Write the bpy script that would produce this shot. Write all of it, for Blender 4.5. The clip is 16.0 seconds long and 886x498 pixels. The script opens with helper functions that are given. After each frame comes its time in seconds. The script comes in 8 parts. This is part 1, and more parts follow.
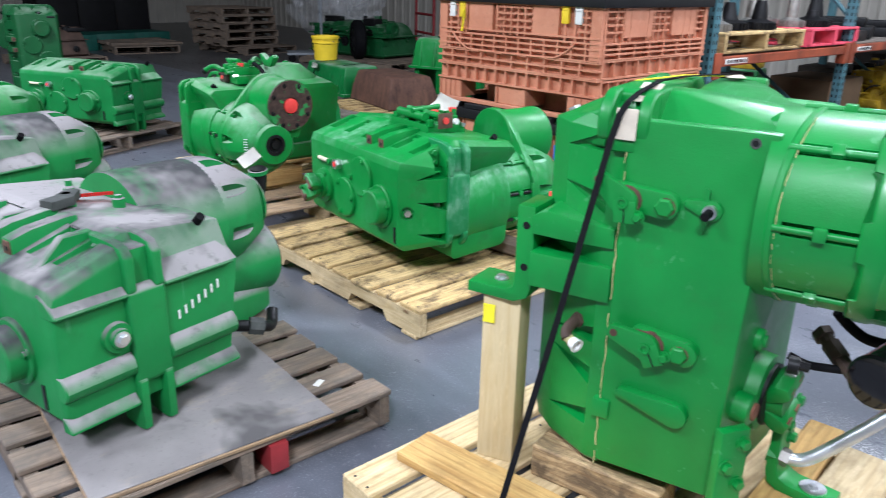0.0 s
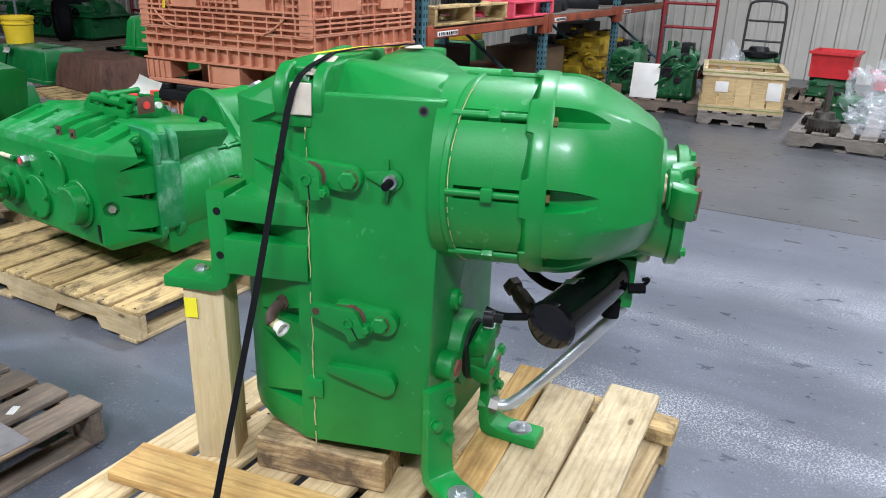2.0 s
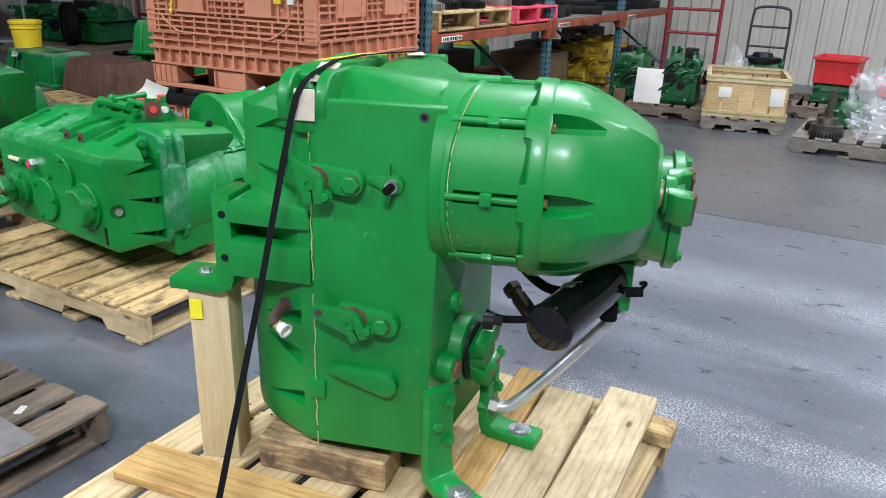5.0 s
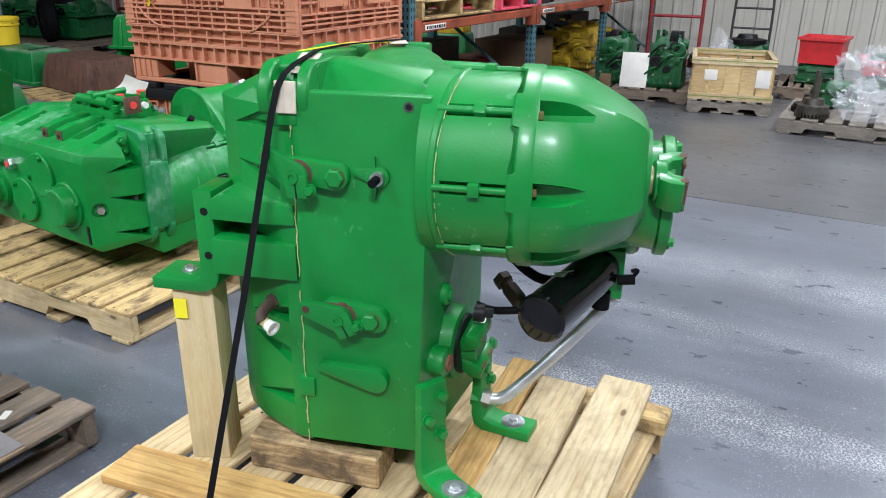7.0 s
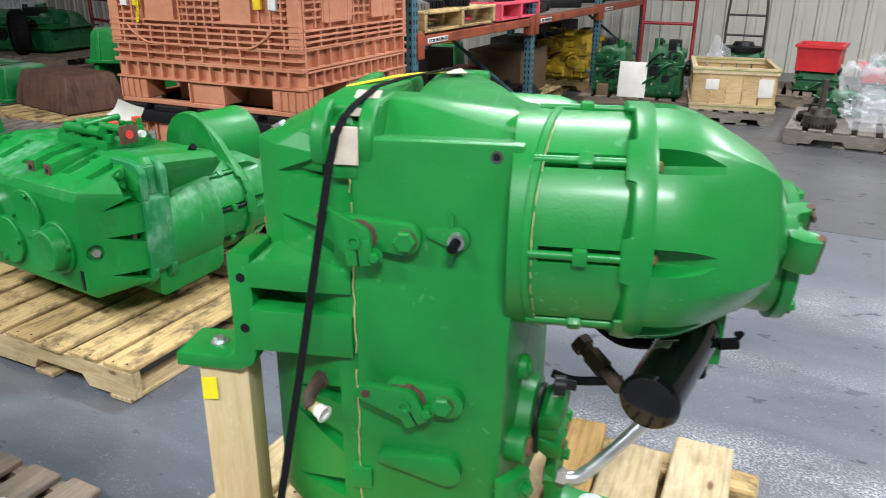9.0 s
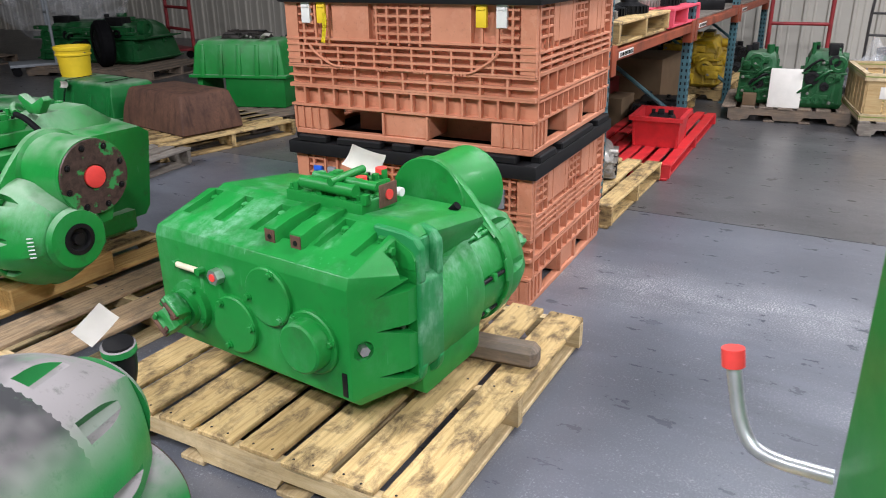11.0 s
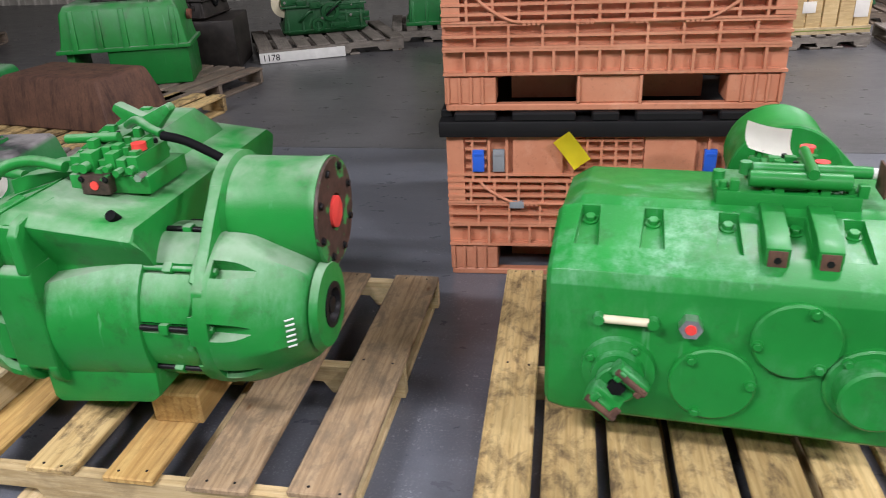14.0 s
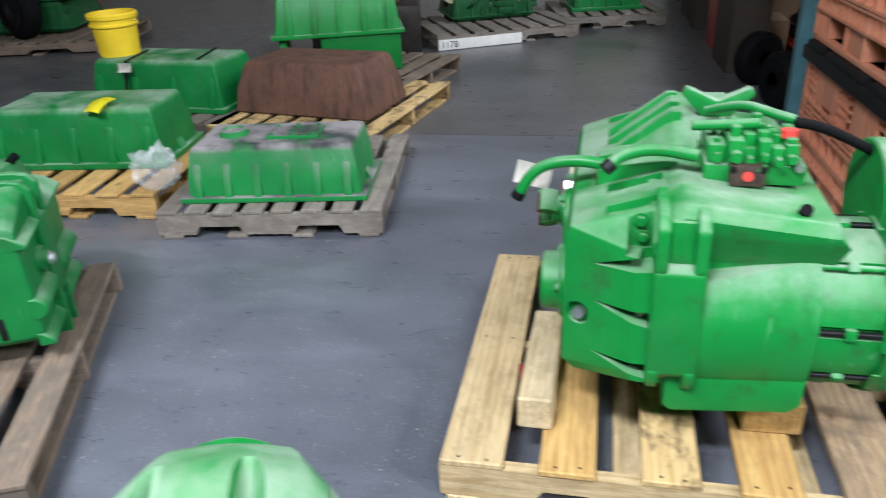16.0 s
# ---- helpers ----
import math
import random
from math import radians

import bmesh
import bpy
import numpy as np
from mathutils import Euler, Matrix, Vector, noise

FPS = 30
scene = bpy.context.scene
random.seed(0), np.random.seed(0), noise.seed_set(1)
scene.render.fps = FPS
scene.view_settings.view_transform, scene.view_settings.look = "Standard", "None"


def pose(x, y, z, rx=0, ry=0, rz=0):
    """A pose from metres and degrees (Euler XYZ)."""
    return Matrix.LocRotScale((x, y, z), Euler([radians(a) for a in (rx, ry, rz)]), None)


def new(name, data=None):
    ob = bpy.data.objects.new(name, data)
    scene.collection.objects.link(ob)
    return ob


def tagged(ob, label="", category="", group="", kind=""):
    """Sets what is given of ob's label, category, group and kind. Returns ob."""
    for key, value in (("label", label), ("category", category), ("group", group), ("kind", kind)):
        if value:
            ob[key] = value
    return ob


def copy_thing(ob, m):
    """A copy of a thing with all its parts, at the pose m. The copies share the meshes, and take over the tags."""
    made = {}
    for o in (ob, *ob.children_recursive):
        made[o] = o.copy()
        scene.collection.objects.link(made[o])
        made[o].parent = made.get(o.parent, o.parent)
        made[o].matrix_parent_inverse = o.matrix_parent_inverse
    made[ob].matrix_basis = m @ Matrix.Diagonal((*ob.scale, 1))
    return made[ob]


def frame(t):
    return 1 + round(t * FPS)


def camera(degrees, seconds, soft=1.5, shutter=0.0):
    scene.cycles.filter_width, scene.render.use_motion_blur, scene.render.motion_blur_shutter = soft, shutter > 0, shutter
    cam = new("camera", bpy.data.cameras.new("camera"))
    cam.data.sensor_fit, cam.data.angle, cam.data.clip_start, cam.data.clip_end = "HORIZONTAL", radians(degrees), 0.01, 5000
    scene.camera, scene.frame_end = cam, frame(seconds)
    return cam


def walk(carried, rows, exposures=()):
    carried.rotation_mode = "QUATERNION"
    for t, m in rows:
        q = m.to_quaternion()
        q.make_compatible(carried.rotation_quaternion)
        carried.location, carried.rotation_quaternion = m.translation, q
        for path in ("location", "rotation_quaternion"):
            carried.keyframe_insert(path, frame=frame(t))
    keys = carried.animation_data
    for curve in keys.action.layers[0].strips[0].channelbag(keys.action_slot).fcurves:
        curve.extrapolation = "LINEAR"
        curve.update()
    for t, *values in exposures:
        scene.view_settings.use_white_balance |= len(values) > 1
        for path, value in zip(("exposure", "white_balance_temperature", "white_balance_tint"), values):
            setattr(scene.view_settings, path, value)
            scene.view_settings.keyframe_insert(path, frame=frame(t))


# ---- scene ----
cam = camera(61.0, 16.0, 1.0, 0.25)
METRES, EYE, TILT, LEAN, TURN = 5.35, 1.425, 0.6, -0.67, -41.6
ROWS = [
    (0.0, 0.0, 0.0, 0.0, 0.22, -20.24, -0.61),
    (0.5, 0.0163, 0.0031, -0.0003, -7.83, -20.59, -1.41),
    (1.0, 0.0254, 0.0071, -0.0025, -15.49, -20.98, -2.08),
    (1.5, 0.028, 0.0046, -0.0015, -18.14, -21.36, -1.53),
    (2.0, 0.0298, 0.0031, -0.0019, -18.74, -21.57, -1.2),
    (2.5, 0.03, 0.0006, -0.0026, -18.51, -21.49, -1.15),
    (3.0, 0.0282, -0.0032, -0.0025, -18.31, -21.42, -1.16),
    (3.5, 0.0299, -0.0026, -0.002, -18.15, -21.28, -1.2),
    (6.0, 0.0294, -0.0028, 0.0006, -18.7, -21.27, -1.12),
    (6.5, 0.0291, -0.0028, -0.0002, -19.01, -21.67, -0.23),
    (7.0, 0.0322, 0.0029, -0.001, -19.6, -22.08, -0.24),
    (7.5, 0.027, 0.0073, -0.0018, -19.79, -22.04, -1.27),
    (8.0, 0.029, 0.0093, -0.0003, -20.59, -21.58, -1.99),
    (8.5, 0.0288, 0.0264, -0.0002, -22.55, -21.36, -1.54),
    (9.0, 0.0145, 0.0668, 0.0023, -21.63, -21.67, 0.03),
    (9.5, -0.0022, 0.1132, 0.0062, -17.02, -21.4, 0.72),
    (10.0, -0.0292, 0.1643, 0.0089, -13.95, -20.52, 1.46),
    (12.5, -0.214, 0.376, 0.0061, -35.32, -24.9, 2.7),
    (13.0, -0.2533, 0.4302, 0.012, -38.3, -25.35, 4.03),
    (13.5, -0.2965, 0.4718, 0.0104, -38.15, -25.35, 4.43),
    (14.0, -0.3373, 0.5174, 0.0091, -39.2, -26.57, 2.55),
    (14.5, -0.3736, 0.5708, 0.0104, -41.36, -26.37, 2.06),
    (15.0, -0.4306, 0.6186, 0.0098, -42.05, -25.97, 1.25),
    (15.5, -0.4923, 0.6666, 0.0097, -43.54, -28.12, 1.36),
    (16.0, -0.5481, 0.7236, 0.0115, -37.93, -27.27, 2.81),
]
walk(cam, [(t, pose(0, 0, EYE, TILT, LEAN, TURN) @ pose(METRES * x, METRES * y, METRES * z, 90 + pitch, roll, yaw)) for t, x, y, z, yaw, pitch, roll in ROWS],
     [(0.0, 0.36, 5850, 15), (1.2, 0.16, 5950, 14), (3.5, 0.11, 6050, 13), (8.0, 0.14, 6200, 12), (9.4, 0.23, 6450, 12), (10.0, 0.23, 6450, 14), (12.5, 0.26, 6400, 20), (13.0, 0.22, 6450, 21), (14.0, 0.16, 6600, 19), (15.3, 0.40, 6250, 14), (16.0, 0.56, 6150, 13)])

# ---- light ----
world = bpy.data.worlds.new("hall_air")
world.use_nodes = True
world.node_tree.nodes["Background"].inputs[0].default_value = (0.75, 0.82, 0.9, 1)
world.node_tree.nodes["Background"].inputs[1].default_value = 0.004
scene.world = world


def lamp(x, y, z, sx, sy, watts, colour=(0.93, 0.97, 1.0)):
    data = bpy.data.lights.new("high_bay_lamp", "AREA")
    data.shape, data.size, data.size_y, data.energy, data.color = "RECTANGLE", sx, sy, watts, colour
    ob = new("high_bay_lamp", data)
    ob.matrix_world = pose(x, y, z)
    return ob


for lx, ly, lw in ((-2.4, -1.6, 470), (-3.2, 2.7, 240), (-1.5, 6.0, 380), (2.8, -3.0, 230), (7.8, -2.1, 300), (4.7, 1.3, 225), (-0.3, 7.4, 125), (9.2, 1.2, 20), (9.6, 12.0, 3)):
    lamp(lx, ly, 5.2, 0.45, 1.3, lw)


# ---- materials ----
def nodes_of(name):
    m = bpy.data.materials.new(name)
    m.use_nodes = True
    nt = m.node_tree
    return m, nt, nt.nodes["Principled BSDF"]


def add(nt, kind, **values):
    n = nt.nodes.new(kind)
    for k, v in values.items():
        n.inputs[k.replace("_", " ")].default_value = v
    return n


def noise_of(nt, scale, detail=4.0, rough=0.6, stretch=None):
    tc = nt.nodes.new("ShaderNodeTexCoord")
    n = add(nt, "ShaderNodeTexNoise", Scale=scale, Detail=detail, Roughness=rough)
    if stretch:
        mp = nt.nodes.new("ShaderNodeMapping")
        mp.inputs["Scale"].default_value = stretch
        nt.links.new(tc.outputs["Object"], mp.inputs[0])
        nt.links.new(mp.outputs[0], n.inputs["Vector"])
    else:
        nt.links.new(tc.outputs["Object"], n.inputs["Vector"])
    return n


def ramp(nt, source, lo, hi, a=(0, 0, 0, 1), b=(1, 1, 1, 1)):
    r = nt.nodes.new("ShaderNodeValToRGB")
    r.color_ramp.elements[0].position, r.color_ramp.elements[0].color = lo, a
    r.color_ramp.elements[1].position, r.color_ramp.elements[1].color = hi, b
    nt.links.new(source, r.inputs[0])
    return r


def mix(nt, fac, a, b, mode="MIX"):
    n = nt.nodes.new("ShaderNodeMix")
    n.data_type, n.blend_type = "RGBA", mode
    for sock, v in ((n.inputs[0], fac), (n.inputs[6], a), (n.inputs[7], b)):
        if isinstance(v, (int, float)):
            sock.default_value = v
        elif isinstance(v, tuple):
            sock.default_value = (*v[:3], 1)
        else:
            nt.links.new(v, sock)
    return n.outputs[2]


def mul(nt, a, b):
    n = nt.nodes.new("ShaderNodeMath")
    n.operation = "MULTIPLY"
    for sock, v in ((n.inputs[0], a), (n.inputs[1], b)):
        if isinstance(v, (int, float)):
            sock.default_value = v
        else:
            nt.links.new(v, sock)
    return n.outputs[0]


def bump(nt, bsdf, height, strength=0.2, distance=0.004):
    b = nt.nodes.new("ShaderNodeBump")
    b.inputs["Strength"].default_value, b.inputs["Distance"].default_value = strength, distance
    nt.links.new(height, b.inputs["Height"])
    nt.links.new(b.outputs[0], bsdf.inputs["Normal"])


def plain(name, colour, rough=0.5, metal=0.0, vary=0.25, scale=12.0, relief=0.1, sheen=0.5):
    """A painted, plastic or metal surface with a little soiling and fine relief."""
    m, nt, p = nodes_of(name)
    big = noise_of(nt, scale, 5.0)
    dark = tuple(c * (1 - vary) for c in colour)
    light = tuple(min(1, c * (1 + vary * 0.6)) for c in colour)
    col = mix(nt, ramp(nt, big.outputs[0], 0.3, 0.7).outputs[0], dark, light)
    nt.links.new(col, p.inputs["Base Color"])
    p.inputs["Roughness"].default_value, p.inputs["Metallic"].default_value = rough, metal
    p.inputs["Specular IOR Level"].default_value = sheen
    fine = noise_of(nt, scale * 14, 3.0)
    bump(nt, p, fine.outputs[0], relief, 0.002)
    return m


def up_facing(nt, lo, hi):
    g = nt.nodes.new("ShaderNodeNewGeometry")
    s = nt.nodes.new("ShaderNodeSeparateXYZ")
    nt.links.new(g.outputs["Normal"], s.inputs[0])
    return ramp(nt, s.outputs[2], lo, hi).outputs[0]


def enamel(name, base=(0.006, 0.225, 0.043), chalk=0.0, dust=0.0, grime=0.3, rough=0.32, coat=0.0, side=0.16, gloss=0.32, coat_rough=0.16):
    """Green machine enamel on cast iron: chalky scuffs, grime, and dust that lies on top."""
    m, nt, p = nodes_of(name)
    broad = noise_of(nt, 3.2, 5.0, 0.62)
    col = mix(nt, ramp(nt, broad.outputs[0], 0.28, 0.72).outputs[0], tuple(c * 0.8 for c in base), tuple(c * 1.14 for c in base))
    if chalk:
        c1 = noise_of(nt, 4.0, 8.0, 0.62)
        c1.inputs["Distortion"].default_value = 0.25
        c2 = noise_of(nt, 30.0, 6.0, 0.75, (1.0, 1.0, 0.35))
        f = mul(nt, mul(nt, ramp(nt, c1.outputs[0], 0.49, 0.63).outputs[0], ramp(nt, c2.outputs[0], 0.36, 0.64).outputs[0]), chalk)
        f = mul(nt, f, mix(nt, up_facing(nt, 0.05, 0.6), (side,) * 3, (1.0, 1.0, 1.0)))
        col = mix(nt, f, col, (0.21, 0.44, 0.29))
    if grime:
        g1 = noise_of(nt, 9.0, 8.0, 0.72)
        f = mul(nt, ramp(nt, g1.outputs[0], 0.54, 0.76).outputs[0], grime)
        col = mix(nt, f, col, (0.030, 0.060, 0.022))
    sp = noise_of(nt, 70.0, 3.0, 0.7)
    chips = ramp(nt, sp.outputs[0], 0.76, 0.80).outputs[0]
    col = mix(nt, mul(nt, chips, 0.5), col, (0.10, 0.24, 0.09))
    # fine pale scratches, gathered in places
    line, place = noise_of(nt, 55.0, 2.0, 0.5, (1.0, 0.9, 0.045)), noise_of(nt, 5.0, 3.0, 0.6)
    f = mul(nt, ramp(nt, line.outputs[0], 0.66, 0.70).outputs[0], ramp(nt, place.outputs[0], 0.52, 0.62).outputs[0])
    col = mix(nt, mul(nt, f, 0.30), col, (0.16, 0.42, 0.22))
    rg = noise_of(nt, 14.0, 4.0)
    r = ramp(nt, rg.outputs[0], 0.2, 0.8, (rough - 0.07,) * 3 + (1,), (rough + 0.13,) * 3 + (1,)).outputs[0]
    if dust:
        d1 = noise_of(nt, 4.0, 7.0, 0.65)
        d1.inputs["Distortion"].default_value = 0.2
        patch = ramp(nt, d1.outputs[0], 0.46 - 0.26 * dust, 0.70 - 0.24 * dust).outputs[0]
        f = mul(nt, mul(nt, up_facing(nt, 0.12 if dust > 0.5 else 0.38, 0.70 if dust > 0.5 else 0.92), patch), min(1.0, 0.45 + 0.55 * dust))
        d2 = noise_of(nt, 2.2, 4.0)
        grey = mix(nt, ramp(nt, d2.outputs[0], 0.41, 0.56).outputs[0], (0.040, 0.041, 0.043), (0.265, 0.246, 0.244))
        d3 = noise_of(nt, 26.0, 6.0, 0.75)
        grey = mix(nt, mul(nt, ramp(nt, d3.outputs[0], 0.55, 0.68).outputs[0], 0.55), grey, (0.07, 0.085, 0.07))
        col = mix(nt, f, col, grey if dust > 0.5 else (0.30, 0.38, 0.29))
        r = mix(nt, f, r, (0.8, 0.8, 0.8))
    nt.links.new(col, p.inputs["Base Color"])
    nt.links.new(r, p.inputs["Roughness"])
    p.inputs["Specular IOR Level"].default_value = gloss
    p.inputs["Coat Weight"].default_value, p.inputs["Coat Roughness"].default_value = coat, coat_rough
    peel = noise_of(nt, 190.0, 3.0, 0.6)
    bump(nt, p, peel.outputs[0], 0.26, 0.0014)
    return m


def timber(name, light, dark, grey=0.0, stain=0.25):
    """Sawn softwood, the grain along each board's own x axis, another tone for each board: growth rings, knots, fibres, stains."""
    m, nt, p = nodes_of(name)
    info = nt.nodes.new("ShaderNodeObjectInfo")
    tc = nt.nodes.new("ShaderNodeTexCoord")
    sh = nt.nodes.new("ShaderNodeVectorMath")
    sc = nt.nodes.new("ShaderNodeVectorMath")
    sc.operation = "SCALE"
    sc.inputs[0].default_value = (7.0, 3.0, 5.0)
    nt.links.new(info.outputs["Random"], sc.inputs["Scale"])
    nt.links.new(tc.outputs["Object"], sh.inputs[0])
    nt.links.new(sc.outputs[0], sh.inputs[1])

    def stretched(x, y, z):
        mp = nt.nodes.new("ShaderNodeMapping")
        mp.inputs["Scale"].default_value = (x, y, z)
        nt.links.new(sh.outputs[0], mp.inputs[0])
        return mp.outputs[0]

    def cloud(vector, scale, detail, rough, warp):
        n = add(nt, "ShaderNodeTexNoise", Scale=scale, Detail=detail, Roughness=rough, Distortion=warp)
        nt.links.new(vector, n.inputs["Vector"])
        return n.outputs[0]

    g = cloud(stretched(1.3, 16.0, 16.0), 3.0, 6.0, 0.6, 1.2)
    st = cloud(stretched(3.0, 5.0, 5.0), 2.6, 6.0, 0.7, 0.4)
    fibre = cloud(stretched(6.0, 150.0, 150.0), 2.0, 3.0, 0.6, 0.2)
    kn = nt.nodes.new("ShaderNodeTexVoronoi")
    kn.inputs["Scale"].default_value = 1.7
    nt.links.new(stretched(2.0, 5.0, 5.0), kn.inputs["Vector"])
    # growth rings run along the board and bend round the knots
    rings = add(nt, "ShaderNodeTexWave", Scale=1.0, Distortion=9.0, Detail=2.0, Detail_Scale=0.22, Detail_Roughness=0.5)
    rings.bands_direction = "Y"
    nt.links.new(stretched(1.1, 13.0, 9.0), rings.inputs["Vector"])
    col = mix(nt, ramp(nt, g, 0.38, 0.68).outputs[0], light, dark)
    col = mix(nt, mul(nt, mul(nt, ramp(nt, rings.outputs["Fac"], 0.60, 1.0).outputs[0], ramp(nt, g, 0.3, 0.6).outputs[0]), 0.6), col, tuple(c * 0.74 for c in dark))
    col = mix(nt, mul(nt, ramp(nt, fibre, 0.55, 0.70).outputs[0], 0.22), col, tuple(c * 0.6 for c in dark))
    scuff = cloud(stretched(9.0, 34.0, 34.0), 2.0, 5.0, 0.7, 0.5)
    col = mix(nt, mul(nt, ramp(nt, scuff, 0.58, 0.66).outputs[0], 0.4), col, tuple(min(1.0, c * 1.2) for c in light))
    tone = ramp(nt, info.outputs["Random"], 0.0, 1.0, (0.84, 0.80, 0.74, 1), (1.12, 1.11, 1.09, 1)).outputs[0]
    col = mix(nt, 1.0, col, tone, "MULTIPLY")
    col = mix(nt, mul(nt, ramp(nt, st, 0.47, 0.64).outputs[0], stain), col, (0.10, 0.066, 0.036))
    if grey:
        col = mix(nt, mul(nt, ramp(nt, st, 0.3, 0.6).outputs[0], grey), col, (0.14, 0.125, 0.11))
    col = mix(nt, ramp(nt, kn.outputs[0], 0.05, 0.19, (0.45, 0.45, 0.45, 1), (0, 0, 0, 1)).outputs[0], col, tuple(c * 0.7 for c in dark))
    col = mix(nt, ramp(nt, kn.outputs[0], 0.045, 0.085, (0.85, 0.85, 0.85, 1), (0, 0, 0, 1)).outputs[0], col, (0.13, 0.062, 0.025))
    nt.links.new(col, p.inputs["Base Color"])
    p.inputs["Roughness"].default_value = 0.75
    p.inputs["Specular IOR Level"].default_value = 0.3
    bump(nt, p, mix(nt, 0.6, g, fibre), 0.6, 0.003)
    return m


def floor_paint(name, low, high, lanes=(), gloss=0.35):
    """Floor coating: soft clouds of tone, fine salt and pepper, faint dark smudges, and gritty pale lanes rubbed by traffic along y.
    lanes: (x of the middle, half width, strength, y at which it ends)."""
    m, nt, p = nodes_of(name)
    cloud = noise_of(nt, 0.9, 4.0, 0.55)
    streak = noise_of(nt, 1.6, 6.0, 0.6, (2.6, 0.7, 1.0))
    grit = noise_of(nt, 120.0, 4.0, 0.75)
    pepper = noise_of(nt, 420.0, 2.0, 0.6)
    patch = noise_of(nt, 6.0, 6.0, 0.7, (1.6, 0.8, 1.0))
    col = mix(nt, ramp(nt, cloud.outputs[0], 0.32, 0.68).outputs[0], low, high)
    col = mix(nt, mul(nt, ramp(nt, streak.outputs[0], 0.48, 0.72).outputs[0], 0.45), col, tuple(c * 1.45 for c in high))
    smudge = noise_of(nt, 1.5, 3.0, 0.5, (1.0, 0.6, 1.0))
    col = mix(nt, mul(nt, ramp(nt, smudge.outputs[0], 0.58, 0.74).outputs[0], 0.4), col, tuple(c * 0.62 for c in low))
    salt = mul(nt, ramp(nt, grit.outputs[0], 0.54, 0.66).outputs[0], ramp(nt, patch.outputs[0], 0.38, 0.66).outputs[0])
    col = mix(nt, mul(nt, salt, 0.6), col, (0.38, 0.385, 0.405))
    flake = noise_of(nt, 46.0, 3.0, 0.65)
    col = mix(nt, mul(nt, mul(nt, ramp(nt, flake.outputs[0], 0.63, 0.67).outputs[0], ramp(nt, patch.outputs[0], 0.42, 0.60).outputs[0]), 0.5), col, (0.42, 0.425, 0.44))
    col = mix(nt, mul(nt, ramp(nt, pepper.outputs[0], 0.58, 0.74).outputs[0], 0.4), col, tuple(c * 0.55 for c in low))
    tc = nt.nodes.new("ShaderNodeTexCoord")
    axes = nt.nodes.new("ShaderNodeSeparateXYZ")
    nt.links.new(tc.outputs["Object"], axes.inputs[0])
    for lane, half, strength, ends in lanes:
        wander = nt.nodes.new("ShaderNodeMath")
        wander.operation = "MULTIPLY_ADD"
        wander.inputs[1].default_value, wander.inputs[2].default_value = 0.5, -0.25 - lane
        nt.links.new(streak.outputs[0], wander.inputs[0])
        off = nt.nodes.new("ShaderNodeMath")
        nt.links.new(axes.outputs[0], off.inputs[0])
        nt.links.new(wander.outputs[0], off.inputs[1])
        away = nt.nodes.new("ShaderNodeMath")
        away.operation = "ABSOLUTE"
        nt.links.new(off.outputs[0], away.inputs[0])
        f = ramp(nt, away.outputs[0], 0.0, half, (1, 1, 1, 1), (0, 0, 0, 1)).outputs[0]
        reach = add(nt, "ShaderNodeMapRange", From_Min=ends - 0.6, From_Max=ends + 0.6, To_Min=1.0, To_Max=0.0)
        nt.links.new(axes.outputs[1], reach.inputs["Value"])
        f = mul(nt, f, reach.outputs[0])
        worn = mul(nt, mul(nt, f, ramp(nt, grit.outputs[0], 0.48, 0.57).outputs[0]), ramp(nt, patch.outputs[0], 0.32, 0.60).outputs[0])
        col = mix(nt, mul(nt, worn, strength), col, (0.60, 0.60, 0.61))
    nt.links.new(col, p.inputs["Base Color"])
    r = ramp(nt, patch.outputs[0], 0.3, 0.7, (0.24, 0.24, 0.24, 1), (0.42, 0.42, 0.42, 1)).outputs[0]
    nt.links.new(r, p.inputs["Roughness"])
    p.inputs["Coat Weight"].default_value, p.inputs["Coat Roughness"].default_value = gloss, 0.30
    bump(nt, p, grit.outputs[0], 0.12, 0.003)
    return m


def rusty(name, base=(0.085, 0.04, 0.027), light=(0.16, 0.075, 0.045)):
    m, nt, p = nodes_of(name)
    a = noise_of(nt, 6.0, 8.0, 0.7)
    b = noise_of(nt, 60.0, 5.0, 0.7)
    col = mix(nt, ramp(nt, a.outputs[0], 0.35, 0.7).outputs[0], base, light)
    run = noise_of(nt, 2.0, 6.0, 0.7, (9.0, 9.0, 1.0))
    col = mix(nt, mul(nt, ramp(nt, run.outputs[0], 0.48, 0.66).outputs[0], 0.65), col, tuple(c * 0.35 for c in base))
    col = mix(nt, mul(nt, ramp(nt, b.outputs[0], 0.5, 0.75).outputs[0], 0.5), col, tuple(c * 0.45 for c in base))
    nt.links.new(col, p.inputs["Base Color"])
    p.inputs["Roughness"].default_value = 0.8
    bump(nt, p, b.outputs[0], 0.4, 0.003)
    return m


